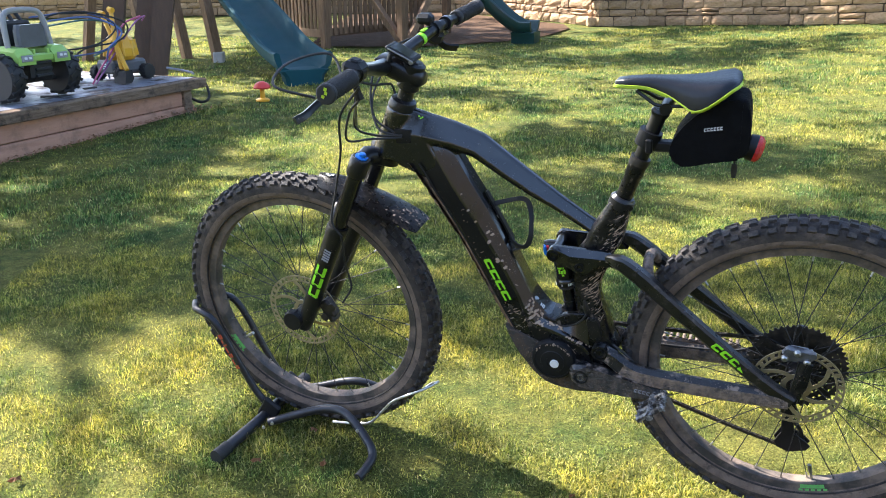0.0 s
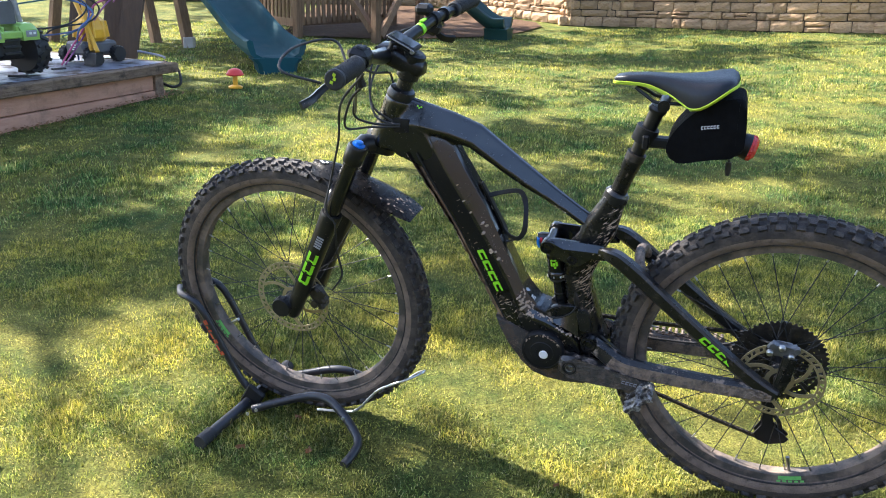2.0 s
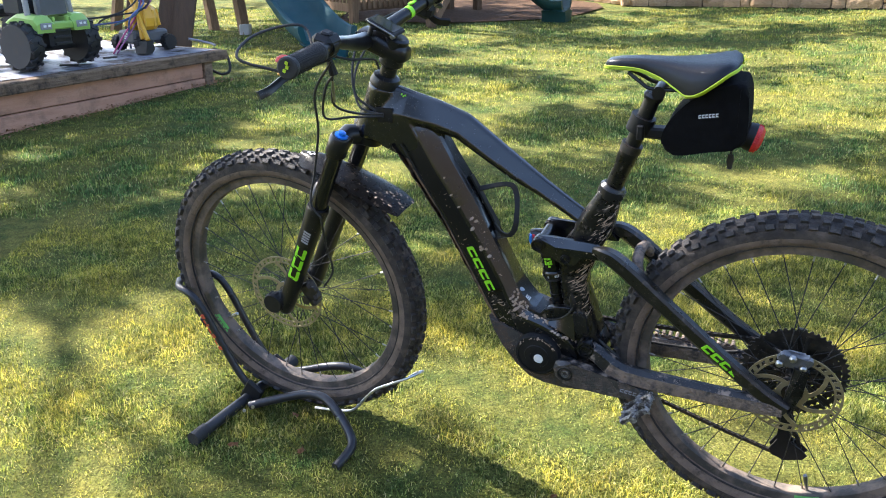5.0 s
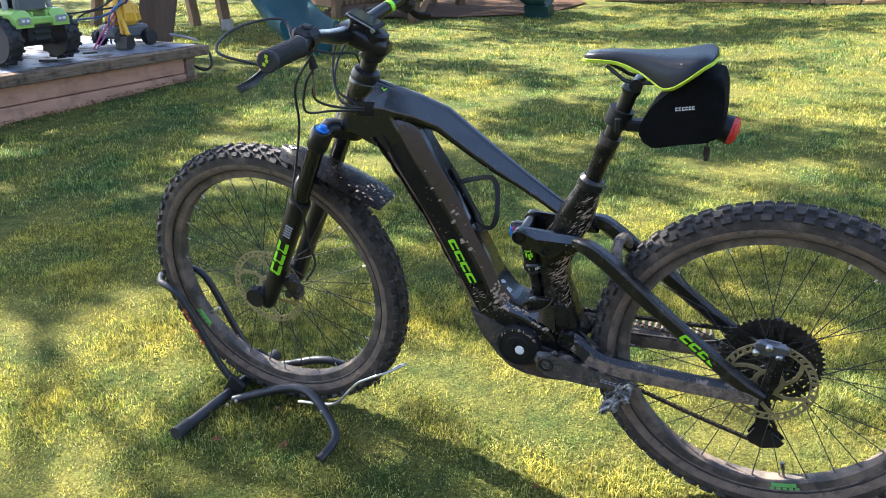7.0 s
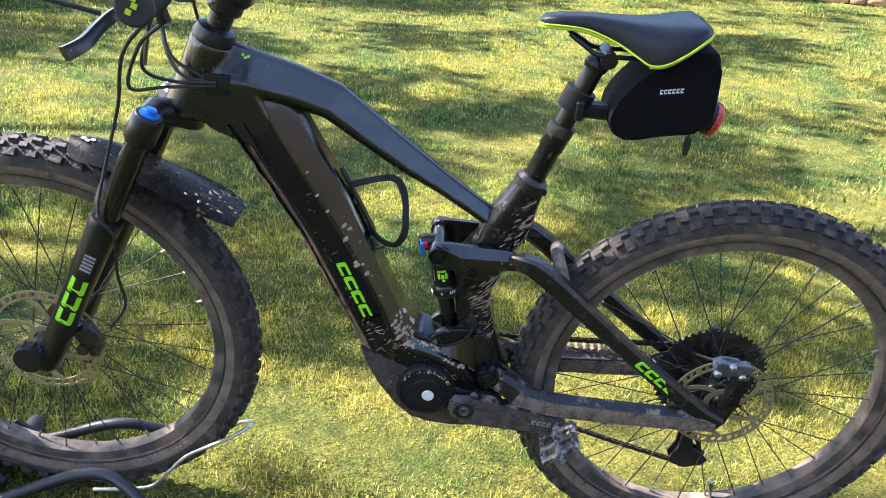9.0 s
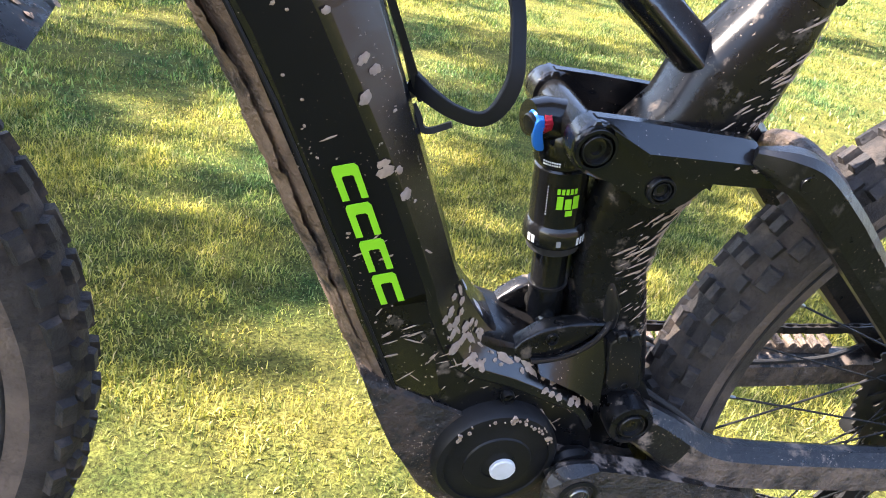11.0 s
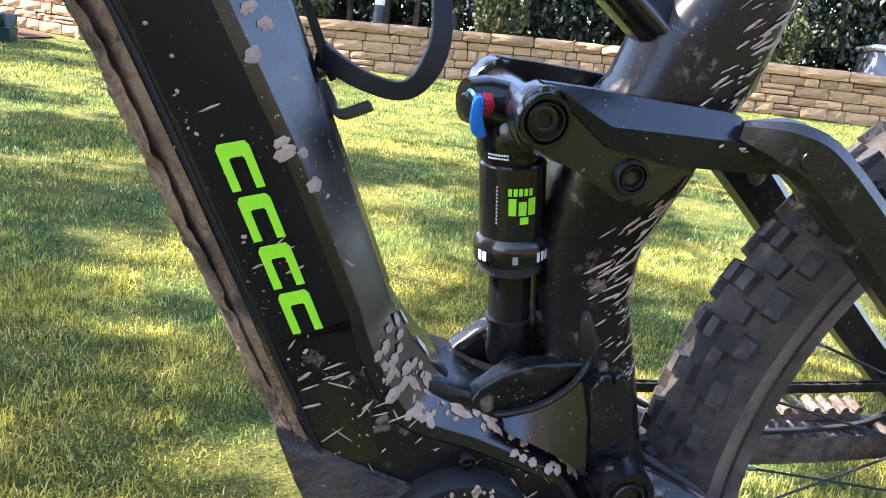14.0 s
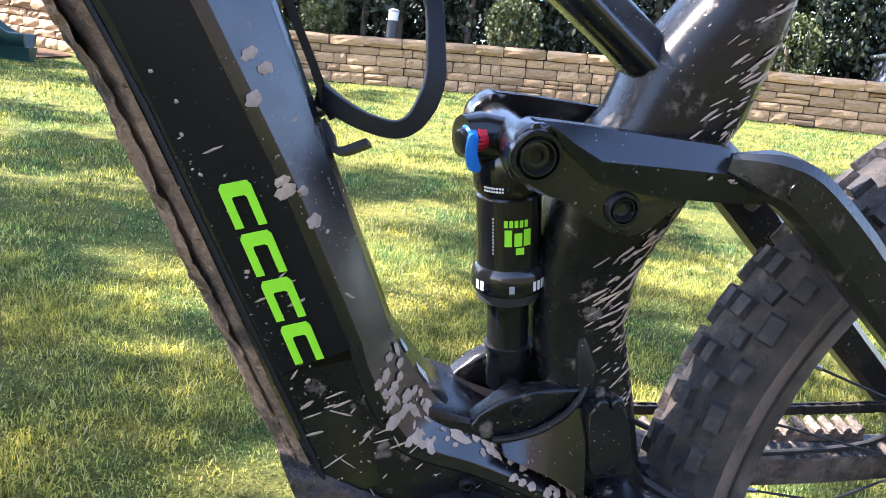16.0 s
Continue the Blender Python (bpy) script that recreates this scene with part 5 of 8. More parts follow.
# rocker links
for s, nm in ((-1, "left"), (1, "right")):
    bm = bmesh.new()
    slab(bm, [(0.6462, 0.6147), (0.6485, 0.6285), (0.6559, 0.6352), (0.668, 0.6355), (0.684, 0.6260), (0.7000, 0.6170), (0.7560, 0.6120), (0.7600, 0.6030), (0.7500, 0.5985), (0.7422, 0.586), (0.7269, 0.5770), (0.7165, 0.5780), (0.6848, 0.5945), (0.6676, 0.5975), (0.6523, 0.6017)], s * 0.034, s * 0.0515, 0.0035, 3, soft=2)
    tops = [(0.660, 0.6360), (0.690, 0.6362), (0.735, 0.6352), (0.768, 0.6348), (0.7785, 0.6335)]
    edge = [(0.6685, 0.6330), (0.6985, 0.6200), (0.737, 0.6208), (0.7783, 0.6213), (0.7985, 0.6110)]
    low_ = [(0.672, 0.6270), (0.7000, 0.6080), (0.737, 0.6030), (0.785, 0.6045), (0.8070, 0.6060)]
    loft(bm, [[Vector((tx, s * 0.0450, tz)), Vector((ex, s * 0.0565, ez)), Vector((lx_, s * 0.0548, lz_)), Vector((lx_, s * 0.037, lz_)), Vector((tx, s * 0.037, tz))] for (tx, tz), (ex, ez), (lx_, lz_) in zip(tops, edge, low_)])
    o = part(nm + "_rocker_link", bm, FRAME_CLEAN, bike, "satin black rocker link with mud flecks", angle=22)
    bm = bmesh.new()
    bolt_head(bm, 0.6615, 0.6180, s * 0.0565, 0.0108) if s < 0 else disc(bm, 0.0145, 0.05, 0.055, (0.6615, 0.6170))
    lathe(bm, [(0.0148, s * 0.050), (0.0148, s * 0.0555), (0.0140, s * 0.0572), (0.0120, s * 0.0572), (0.0112, s * 0.050)], 28, "y", (0.6615, 0, 0.6180))
    part("link_bolt", bm, BLACK_SHINY, o)
    bm = bmesh.new()
    bolt_head(bm, 0.7185, 0.5938, s * 0.0535 if s < 0 else 0.05, 0.0070)
    lathe(bm, [(0.0105, s * 0.048), (0.0102, s * 0.0540), (0.0094, s * 0.0552), (0.0080, s * 0.0552), (0.0074, s * 0.048)], 24, "y", (0.7185, 0, 0.5938))
    part("link_bolt", bm, BLACK, o)

# rear shock
S0, S1 = Vector((0.6625, 0, 0.6175)), Vector((0.694, 0, 0.4505))
sd_ = (S1 - S0).normalized()
def on_shock(s):
    return S0 + sd_ * s


bm = bmesh.new()
sweep(bm, [on_shock(0.004), on_shock(0.012), on_shock(0.024), on_shock(0.031), on_shock(0.034)], [0.016, 0.0215, 0.022, 0.0215, 0.0195], 28)
rod(bm, (0.6625, -0.040, 0.6175), (0.6625, 0.040, 0.6175), 0.0125, 20)
sweep(bm, [(0.664, 0, 0.612), (0.640, -0.006, 0.6155), (0.631, -0.008, 0.615)], [0.016, 0.0145, 0.012], 20)
shock = part("shock_absorber", bm, BLACK_SHINY, bike, "polished black air shock with blue and red dials")
bm = bmesh.new()
sweep(bm, [on_shock(0.034), on_shock(0.036), on_shock(0.074), on_shock(0.083)], [0.0185, 0.0200, 0.0200, 0.0200], 32)
sweep(bm, [on_shock(0.080), on_shock(0.083), on_shock(0.088), on_shock(0.094), on_shock(0.0965)], [0.020, 0.0225, 0.0235, 0.0235, 0.0225], 32)
part("air_can", bm, BLACK_SHINY, shock)
bm = bmesh.new()
sweep(bm, [on_shock(0.0965), on_shock(0.098), on_shock(0.1035), on_shock(0.105)], [0.0195, 0.0205, 0.0200, 0.018], 32)
part("seal_ring", bm, RUBBER, shock)
bm = bmesh.new()
sweep(bm, [on_shock(0.100), on_shock(0.150)], 0.0135, 28)
sweep(bm, [on_shock(0.1375), on_shock(0.139), on_shock(0.168), on_shock(0.172)], [0.0142, 0.0142, 0.0138, 0.010], 28)
rod(bm, (0.694, -0.024, 0.4505), (0.694, 0.024, 0.4505), 0.010, 16)
part("shock_shaft", bm, BLACK_SHINY, shock)
bm = bmesh.new()
sweep(bm, [on_shock(0.1372), on_shock(0.1392)], 0.0152, 28)
part("o_ring", bm, BLACK, shock)
bm = bmesh.new()
sweep(bm, [(0.6432, -0.0112, 0.6162), (0.6424, -0.0114, 0.6160), (0.6382, -0.0122, 0.6150), (0.6374, -0.0124, 0.6148)], [0.0084, 0.0091, 0.0091, 0.0084], 22)
for k in range(22):
    a = 2 * math.pi * k / 22
    rod(bm, (0.6427, -0.0113 + 0.0089 * math.sin(a), 0.6161 + 0.0089 * math.cos(a)), (0.6380, -0.0122 + 0.0089 * math.sin(a), 0.6150 + 0.0089 * math.cos(a)), 0.0005, 4)
part("rebound_dial", bm, RED, shock, "knurled red dial")
bm = bmesh.new()
sweep(bm, [(0.6374, -0.0124, 0.6148), (0.6368, -0.0125, 0.6147), (0.6336, -0.0132, 0.6140), (0.6330, -0.0133, 0.6138)], [0.0080, 0.0087, 0.0087, 0.0078], 22)
slab(bm, [(0.6310, 0.6145), (0.6325, 0.6195), (0.6365, 0.6205), (0.6375, 0.6120), (0.6395, 0.6060), (0.6428, 0.6005), (0.6415, 0.5975), (0.6360, 0.5980), (0.6332, 0.6025)], -0.0225, -0.0175, 0.0016, 2, soft=1)
part("lockout_lever", bm, BLUE, shock, "bright blue lever")
bm = bmesh.new()
sweep(bm, [(0.6336, -0.0134, 0.6138), (0.6302, -0.0142, 0.6130), (0.6295, -0.0144, 0.6128)], [0.0072, 0.0072, 0.0062], 18)
part("air_cap", bm, BLACK, shock)


def wrap_marks(bm, s, cells, r, start, step):
    """Plain marks that wrap the round of the shock body, seen from the near side."""
    for i, (w, h0, h1) in enumerate(cells):
        a0 = start + i * step
        vs = []
        for a, hh in ((a0, h0), (a0 + w, h0), (a0 + w, h1), (a0, h1)):
            c = on_shock(s + hh)
            tang = Vector((-sd_.z, 0, sd_.x))
            vs.append(bm.verts.new(c + tang * (r * math.sin(a)) + Vector((0, -r * math.cos(a), 0))))
        bm.faces.new(vs)
    return bm


bm = bmesh.new()
wrap_marks(bm, 0.047, [(0.11, 0.0, 0.0045)] * 5, 0.0203, -0.42, 0.155)
wrap_marks(bm, 0.053, [(0.22, 0.0, 0.0105), (0.24, 0.002, 0.0105), (0.24, 0.0, 0.0105)], 0.0203, -0.40, 0.29)
wrap_marks(bm, 0.0645, [(0.26, 0.0, 0.0045)], 0.0203, -0.06, 0.2)
part("shock_print", bm, GREEN, shock, "lime green printed mark", smooth=False)
bm = bmesh.new()
wrap_marks(bm, 0.0872, [(0.10, 0.0, 0.0062)] * 4, 0.0238, 0.42, 0.15)
part("band_print", bm, WHITE, shock, smooth=False)
bm = bmesh.new()
wrap_marks(bm, 0.0872, [(0.12, 0.0, 0.0062)] * 2, 0.0238, -1.25, 0.17)
part("band_print", bm, WHITE, shock, smooth=False)
bm = bmesh.new()
wrap_marks(bm, 0.0265, [(0.05, 0.0, 0.0012)] * 8, 0.0222, -1.0, 0.075)
wrap_marks(bm, 0.0285, [(0.05, 0.0, 0.0012)] * 8, 0.0222, -1.0, 0.075)
part("body_print", bm, WHITE, shock, smooth=False)
bm = bmesh.new()
wrap_marks(bm, 0.0880, [(0.14, 0.0, 0.005)], 0.0238, -0.25, 0.15)
part("band_mark", bm, GREY, shock, smooth=False)
bm = bmesh.new()
for k in range(11):
    wrap_marks(bm, 0.046 + 0.0022 * k, [(0.05, 0.0, 0.0013)], 0.0203, -0.78, 0.1)
part("fine_print", bm, GREY, shock, smooth=False)

# printed mark on the down tube
bm = bmesh.new()
lettering(bm, 0.500, 0.5835, -0.0502, 0.110, 0.0160, math.atan2(-0.895, 0.445), 4, 0.14, 0.15)
for v in bm.verts:
    v.co.y = min(v.co.y, -0.0492)
part("tube_lettering", bm, GREEN, frame_ob, "large lime green printed mark", smooth=False)


def on_ridge(u, y):
    """A point on the flat top behind the shoulder's ridge, u from 0 to 1 along it."""
    k = u * (len(RIDGE_S) - 1)
    i = min(int(k), len(RIDGE_S) - 2)
    p = RIDGE_S[i].lerp(RIDGE_S[i + 1], k - i)
    d = RIDGE_S[i + 1] - RIDGE_S[i]
    n_ = Vector((-d.z, 0, d.x)).normalized()
    return p + n_ * 0.0012 + Vector((0, y, 0))


bm = bmesh.new()
bm.faces.new([bm.verts.new(on_ridge(u, y)) for u, y in ((0.13, -0.020), (0.14, -0.0265), (0.165, -0.0265), (0.20, -0.016), (0.20, -0.011), (0.16, -0.012))])
part("crest_sticker", bm, material("pale_blue_sticker", (0.42, 0.47, 0.55), (0.35, 0.4, 0.48), 0.4, scale=300), frame_ob, "pale blue crest sticker", smooth=False)
bm = bmesh.new()
for k in range(3):
    u = 0.25 + 0.024 * k
    bm.faces.new([bm.verts.new(on_ridge(a_, b_)) for a_, b_ in ((u, -0.026), (u + 0.018, -0.026), (u + 0.018, -0.015 + 0.002 * k), (u, -0.015 + 0.002 * k))])
part("small_print", bm, WHITE, frame_ob, smooth=False)
bm = bmesh.new()
for q in ((0.3525, -0.0135, 0.8985), (0.3565, -0.0152, 0.8948), (0.3605, -0.0137, 0.8965)):
    block(bm, (0.0034, 0.0034, 0.0012), Matrix.Translation(q) @ Matrix.Rotation(1.0, 4, "X"))
part("green_marks", bm, GREEN, frame_ob, smooth=False)

# fork
FK = Vector((0.205, 0, 0.446)).normalized()


def fork_at(y, s):
    """A point of a fork leg, s metres up from the axle."""
    return Vector((0.024, y, 0.366)) + FK * s


bm = bmesh.new()
sweep(bm, [fork_at(-0.068, 0.455), fork_at(-0.068, 0.470), fork_at(-0.035, 0.485), (0.258, 0, 0.795), fork_at(0.035, 0.485), fork_at(0.068, 0.470), fork_at(0.068, 0.455)], [0.021, 0.024, 0.022, 0.026, 0.022, 0.024, 0.021], 16)
for s in (-1, 1):
    sweep(bm, [fork_at(s * 0.068, 0.445), fork_at(s * 0.068, 0.45), fork_at(s * 0.068, 0.488), fork_at(s * 0.068, 0.493)], [0.021, 0.0235, 0.0235, 0.020], 20)
sweep(bm, [(0.256, 0, 0.785), (0.263, 0, 0.803)], 0.031, 20)
part("fork_crown", bm, BLACK, bike, "black fork crown")
for s, nm in ((-1, "left"), (1, "right")):
    bm = bmesh.new()
    sweep(bm, [fork_at(s * 0.068, 0.27), fork_at(s * 0.068, 0.46)], 0.0185, 20)
    part(nm + "_stanchion", bm, BLACK_SHINY, bike)
    bm = bmesh.new()
    sweep(bm, [fork_at(s * 0.068, -0.035), fork_at(s * 0.068, -0.028), fork_at(s * 0.068, 0.0), fork_at(s * 0.068, 0.03), fork_at(s * 0.068, 0.14), fork_at(s * 0.068, 0.265), fork_at(s * 0.068, 0.292), fork_at(s * 0.068, 0.30)], [0.016, 0.020, 0.0215, 0.0215, 0.0225, 0.0245, 0.0265, 0.0245], 22)
    lathe(bm, [(0.019, s * 0.045), (0.021, s * 0.085), (0.016, s * 0.092)], 20, "y", (0.004, 0, 0.366))
    part(nm + "_fork_lower", bm, BLACK, bike, "black fork lower leg")
    bm = bmesh.new()
    sweep(bm, [fork_at(s * 0.068, 0.488), fork_at(s * 0.068, 0.4955), fork_at(s * 0.068, 0.4965), fork_at(s * 0.068, 0.502), fork_at(s * 0.068, 0.503)], [0.0150, 0.0150, 0.0085, 0.0085, 0.007], 14)
    part("fork_cap", bm, BLUE, bike, "blue anodised fork cap")
bm = bmesh.new()
sweep(bm, smooth_path([fork_at(-0.066, 0.292) + Vector((-0.01, 0, 0)), fork_at(-0.052, 0.335) + Vector((-0.022, 0, 0)), fork_at(0, 0.360) + Vector((-0.03, 0, 0.0)), fork_at(0.052, 0.335) + Vector((-0.022, 0, 0)), fork_at(0.066, 0.292) + Vector((-0.01, 0, 0))]), 0.0125, 12)
part("fork_arch", bm, BLACK, bike)
bm = bmesh.new()
lettering(bm, 0.0735, 0.437, -0.0925, 0.098, 0.027, math.atan2(0.446, 0.205), 3, 0.12, 0.12)
for v in bm.verts:
    c = fork_at(-0.068, (Vector((v.co.x, 0, v.co.z)) - Vector((0.024, 0, 0.366))).dot(FK))
    across = (v.co - c).dot(Vector((FK.z, 0, -FK.x)))
    across = max(-0.021, min(0.021, across))
    v.co = c + Vector((FK.z, 0, -FK.x)) * across + Vector((0, -math.sqrt(0.0241 ** 2 - across ** 2) - 0.0006, 0))
part("fork_lettering", bm, GREEN, bike, "large lime green printed mark", smooth=False)
bm = bmesh.new()
for k in range(5):
    c = fork_at(-0.068, 0.205 + 0.007 * k)
    block(bm, (0.018, 0.0012, 0.004), Matrix.Translation(c + Vector((0.004, -0.0242, 0))) @ Matrix.Rotation(-math.atan2(0.446, 0.205) + math.pi / 2, 4, "Y"))
part("fork_small_print", bm, GREY, bike, smooth=False)

# front brake calliper and axle ends
bm = bmesh.new()
block(bm, (0.034, 0.030, 0.052), Matrix.Translation((0.082, -0.050, 0.392)) @ Matrix.Rotation(-0.5, 4, "Y"), 0.006)
block(bm, (0.018, 0.036, 0.020), Matrix.Translation((0.092, -0.048, 0.368)) @ Matrix.Rotation(-0.5, 4, "Y"), 0.004)
for q in ((0.10, 0.405), (0.077, 0.374)):
    lathe(bm, [(0.0105, -0.07), (0.0105, -0.062), (0.008, -0.060)], 14, "y", (q[0], 0, q[1]))
part("front_brake_calliper", bm, DARK_STEEL, bike)
bm = bmesh.new()
lathe(bm, [(0.024, -0.098), (0.026, -0.092), (0.026, -0.078), (0.021, -0.070)], 20, "y", (-0.004, 0, 0.364))
for k in range(10):
    a = 2 * math.pi * k / 10
    block(bm, (0.006, 0.016, 0.006), Matrix.Translation((-0.004 + 0.025 * math.cos(a), -0.084, 0.364 + 0.025 * math.sin(a))), 0.0015)
part("axle_nut", bm, PLASTIC, bike)

# mudguard: an arched flap over the tyre, from ahead of the fork back to its drooping tail
bm = bmesh.new()
rows_ = []
GUARD = smooth_path([(0.078, 0, 0.740), (0.13, 0, 0.734), (0.18, 0, 0.717), (0.235, 0, 0.692), (0.29, 0, 0.662), (0.338, 0, 0.631)], 4)
for i, p in enumerate(GUARD):
    u = i / (len(GUARD) - 1)
    d = (GUARD[min(i + 1, len(GUARD) - 1)] - GUARD[max(i - 1, 0)]).normalized()
    up_ = Vector((-d.z, 0, d.x))
    wide = 0.034 + 0.022 * min(1, u * 1.6) - (0.012 * ((u - 0.88) / 0.12) if u > 0.88 else 0) - (0.014 * (1 - u / 0.1) if u < 0.1 else 0)
    drop = 0.024 * (1 - u) ** 0.8 + 0.003
    rows_.append([p - up_ * (drop * abs(k / 4 - 1) ** 2.2) + Vector((0, (k / 4 - 1) * wide, 0)) for k in range(9)])
vs = [[bm.verts.new(p) for p in r] for r in rows_]
for a, b in zip(vs, vs[1:]):
    for k in range(8):
        bm.faces.new((a[k], a[k + 1], b[k + 1], b[k]))
bmesh.ops.solidify(bm, geom=bm.faces[:], thickness=0.002)
mg = part("front_mudguard", bm, FRAME, bike, "black plastic front mudguard flecked with mud")
bm = bmesh.new()
for q in ((0.100, 0.7395), (0.107, 0.7375), (0.1145, 0.7375)):
    block(bm, (0.006, 0.006, 0.0012), Matrix.Translation((q[0], -0.010 + 0.5 * abs(q[0] - 0.107), q[1] + 0.0005)) @ Matrix.Rotation(0.25, 4, "Y"))
part("mudguard_print", bm, WHITE, mg, smooth=False)

# headset, stem and handlebar
bm = bmesh.new()
hs = lambda s: HT1 + hd * s
sweep(bm, [hs(0.0), hs(0.004), hs(0.018), hs(0.022)], [0.032, 0.0325, 0.028, 0.021], 24)
part("headset_cup", bm, BLACK, bike)
bm = bmesh.new()
sweep(bm, [hs(0.02), hs(0.075)], 0.0175, 24)
part("headset_spacer", bm, BLACK, bike)
bm = bmesh.new()
sweep(bm, [hs(0.044), hs(0.049), hs(0.104), hs(0.108)], [0.021, 0.0255, 0.0245, 0.019], 24)
part("stem_clamp", bm, BLACK, bike)
bm = bmesh.new()
loft(bm, [ring_at((0.366, 0.978), (-1, 0.12), 0.012, 0.016, sq=2.6), ring_at((0.356, 0.980), (-1, 0.12), 0.021, 0.023, sq=2.6), ring_at((0.330, 0.987), (-1, 0.12), 0.024, 0.0265, sq=2.8), ring_at((0.305, 1.000), (-1, 0.12), 0.024, 0.026), ring_at((0.288, 1.006), (-1, 0.12), 0.022, 0.029), ring_at((0.266, 1.009), (-1, 0.12), 0.020, 0.028)])
for y in (-0.018, 0.018):
    rod(bm, (0.262, y, 1.024), (0.272, y, 0.990), 0.0035, 8)
part("stem", bm, BLACK, bike, "short black stem", angle=55)
BAR = [(0.352, -0.395, 1.056), (0.340, -0.30, 1.052), (0.322, -0.20, 1.046), (0.298, -0.115, 1.026), (0.285, -0.045, 1.010), (0.284, 0, 1.008), (0.285, 0.045, 1.010), (0.298, 0.115, 1.026), (0.322, 0.20, 1.046), (0.340, 0.30, 1.052), (0.352, 0.395, 1.056)]
bm = bmesh.new()
sweep(bm, smooth_path(BAR, 5), [0.011, 0.011, 0.0115, 0.0135, 0.0175, 0.0175, 0.0175, 0.0135, 0.0115, 0.011, 0.011], 16)
part("handlebar", bm, BLACK, bike, "black riser handlebar")
bm = bmesh.new()
sweep(bm, [Vector((0.3045, 0.132, 1.0305)), Vector((0.3072, 0.142, 1.0332))], 0.0139, 18)
block(bm, (0.010, 0.030, 0.004), Matrix.Translation((0.3085, 0.152, 1.0495)), 0.001)
part("bar_print", bm, GREEN, bike, "lime green print on the bar")
for s, nm in ((-1, "left"), (1, "right")):
    bm = bmesh.new()
    a, b = Vector((0.338, s * 0.278, 1.0515)), Vector((0.3525, s * 0.402, 1.0562))
    us, rs = [0.0, 0.03, 0.08, 0.1], [0.016, 0.018, 0.018, 0.0160]
    for k in range(26):
        u = 0.12 + 0.76 * k / 26
        us += [u, u + 0.004, u + 0.016, u + 0.020]
        rs += [0.0162, 0.0176, 0.0176, 0.0162]
    us += [0.9, 0.93, 0.985, 1.0]
    rs += [0.0168, 0.0185, 0.0185, 0.016]
    sweep(bm, [a.lerp(b, u) for u in us], rs, 26)
    g = part(nm + "_grip", bm, RUBBER, bike, "ribbed black rubber grip")
    bm = bmesh.new()
    e = (b - a).normalized()
    for dx, dz in ((-0.005, -0.004), (0.001, 0.002), (0.001, 0.009)):
        block(bm, (0.0055, 0.0012, 0.0055), Matrix.Translation(b + e * 0.0008 + Vector((dx, 0, dz))) @ Matrix.Rotation(0.4, 4, "Y"))
    part("grip_print", bm, LIME, g, smooth=False)
    # brake lever with its clamp and reservoir
    bm = bmesh.new()
    c = Vector((0.330, s * 0.235, 1.049))
    sweep(bm, [c + Vector((0, -0.008, 0)), c + Vector((0, 0.008, 0))], 0.0165, 16)
    sweep(bm, smooth_path([c + Vector((-0.014, s * -0.035, -0.020)), c + Vector((-0.020, 0, -0.020)), c + Vector((-0.026, s * 0.035, -0.022))]), [0.008, 0.0115, 0.010], 12)
    lv = part(nm + "_brake_lever", bm, BLACK, bike, "black hydraulic brake lever")
    bm = bmesh.new()
    sweep(bm, smooth_path([c + Vector((-0.026, s * 0.030, -0.026)), c + Vector((-0.044, s * 0.055, -0.034)), c + Vector((-0.046, s * 0.090, -0.038)), c + Vector((-0.049, s * 0.122, -0.046)), c + Vector((-0.060, s * 0.142, -0.052))]), [0.008, 0.0065, 0.0062, 0.007, 0.0075], shape=[(0.6, 1), (-0.6, 1), (-0.8, 0), (-0.6, -1), (0.6, -1), (0.8, 0)])
    part("lever_blade", bm, BLACK, lv)
    bm = bmesh.new()
    disc(bm, 0.0042, -0.006, 0.006, (0, 0), 12, 0.001)
    pin = part("lever_pivot", bm, STEEL, lv)
    pin.location = c + Vector((-0.036, s * 0.046, -0.024))
# remote switch pod on the near side, shifter and light clamp on the far side
bm = bmesh.new()
block(bm, (0.042, 0.046, 0.026), Matrix.Translation((0.324, -0.232, 1.060)) @ Matrix.Rotation(0.25, 4, "Y"), 0.009)
block(bm, (0.018, 0.022, 0.006), Matrix.Translation((0.330, -0.236, 1.074)) @ Matrix.Rotation(0.25, 4, "Y"), 0.003)
part("remote_switch", bm, PLASTIC, bike, "black remote switch pod")
bm = bmesh.new()
sweep(bm, [(0.306, -0.192, 1.04), (0.300, -0.192, 1.012), (0.305, -0.190, 0.985)], [0.007, 0.006, 0.009], 10)
part("post_remote", bm, PLASTIC, bike)
bm = bmesh.new()
block(bm, (0.050, 0.036, 0.034), Matrix.Translation((0.300, 0.222, 1.022)) @ Matrix.Rotation(0.4, 4, "Y"), 0.009)
sweep(bm, smooth_path([(0.31, 0.225, 1.01), (0.325, 0.24, 0.992), (0.345, 0.262, 0.985)]), [0.006, 0.008, 0.009], shape=[(0.4, 1), (-0.4, 1), (-0.4, -1), (0.4, -1)])
part("gear_shifter", bm, PLASTIC, bike)
bm = bmesh.new()
sweep(bm, [(0.318, 0.185, 1.044), (0.3215, 0.20, 1.046)], 0.0165, 16)
block(bm, (0.040, 0.034, 0.024), Matrix.Translation((0.298, 0.186, 1.068)), 0.008)
sweep(bm, [(0.30, 0.186, 1.062), (0.318, 0.188, 1.05)], 0.008, 10)
part("bell", bm, PLASTIC, bike)
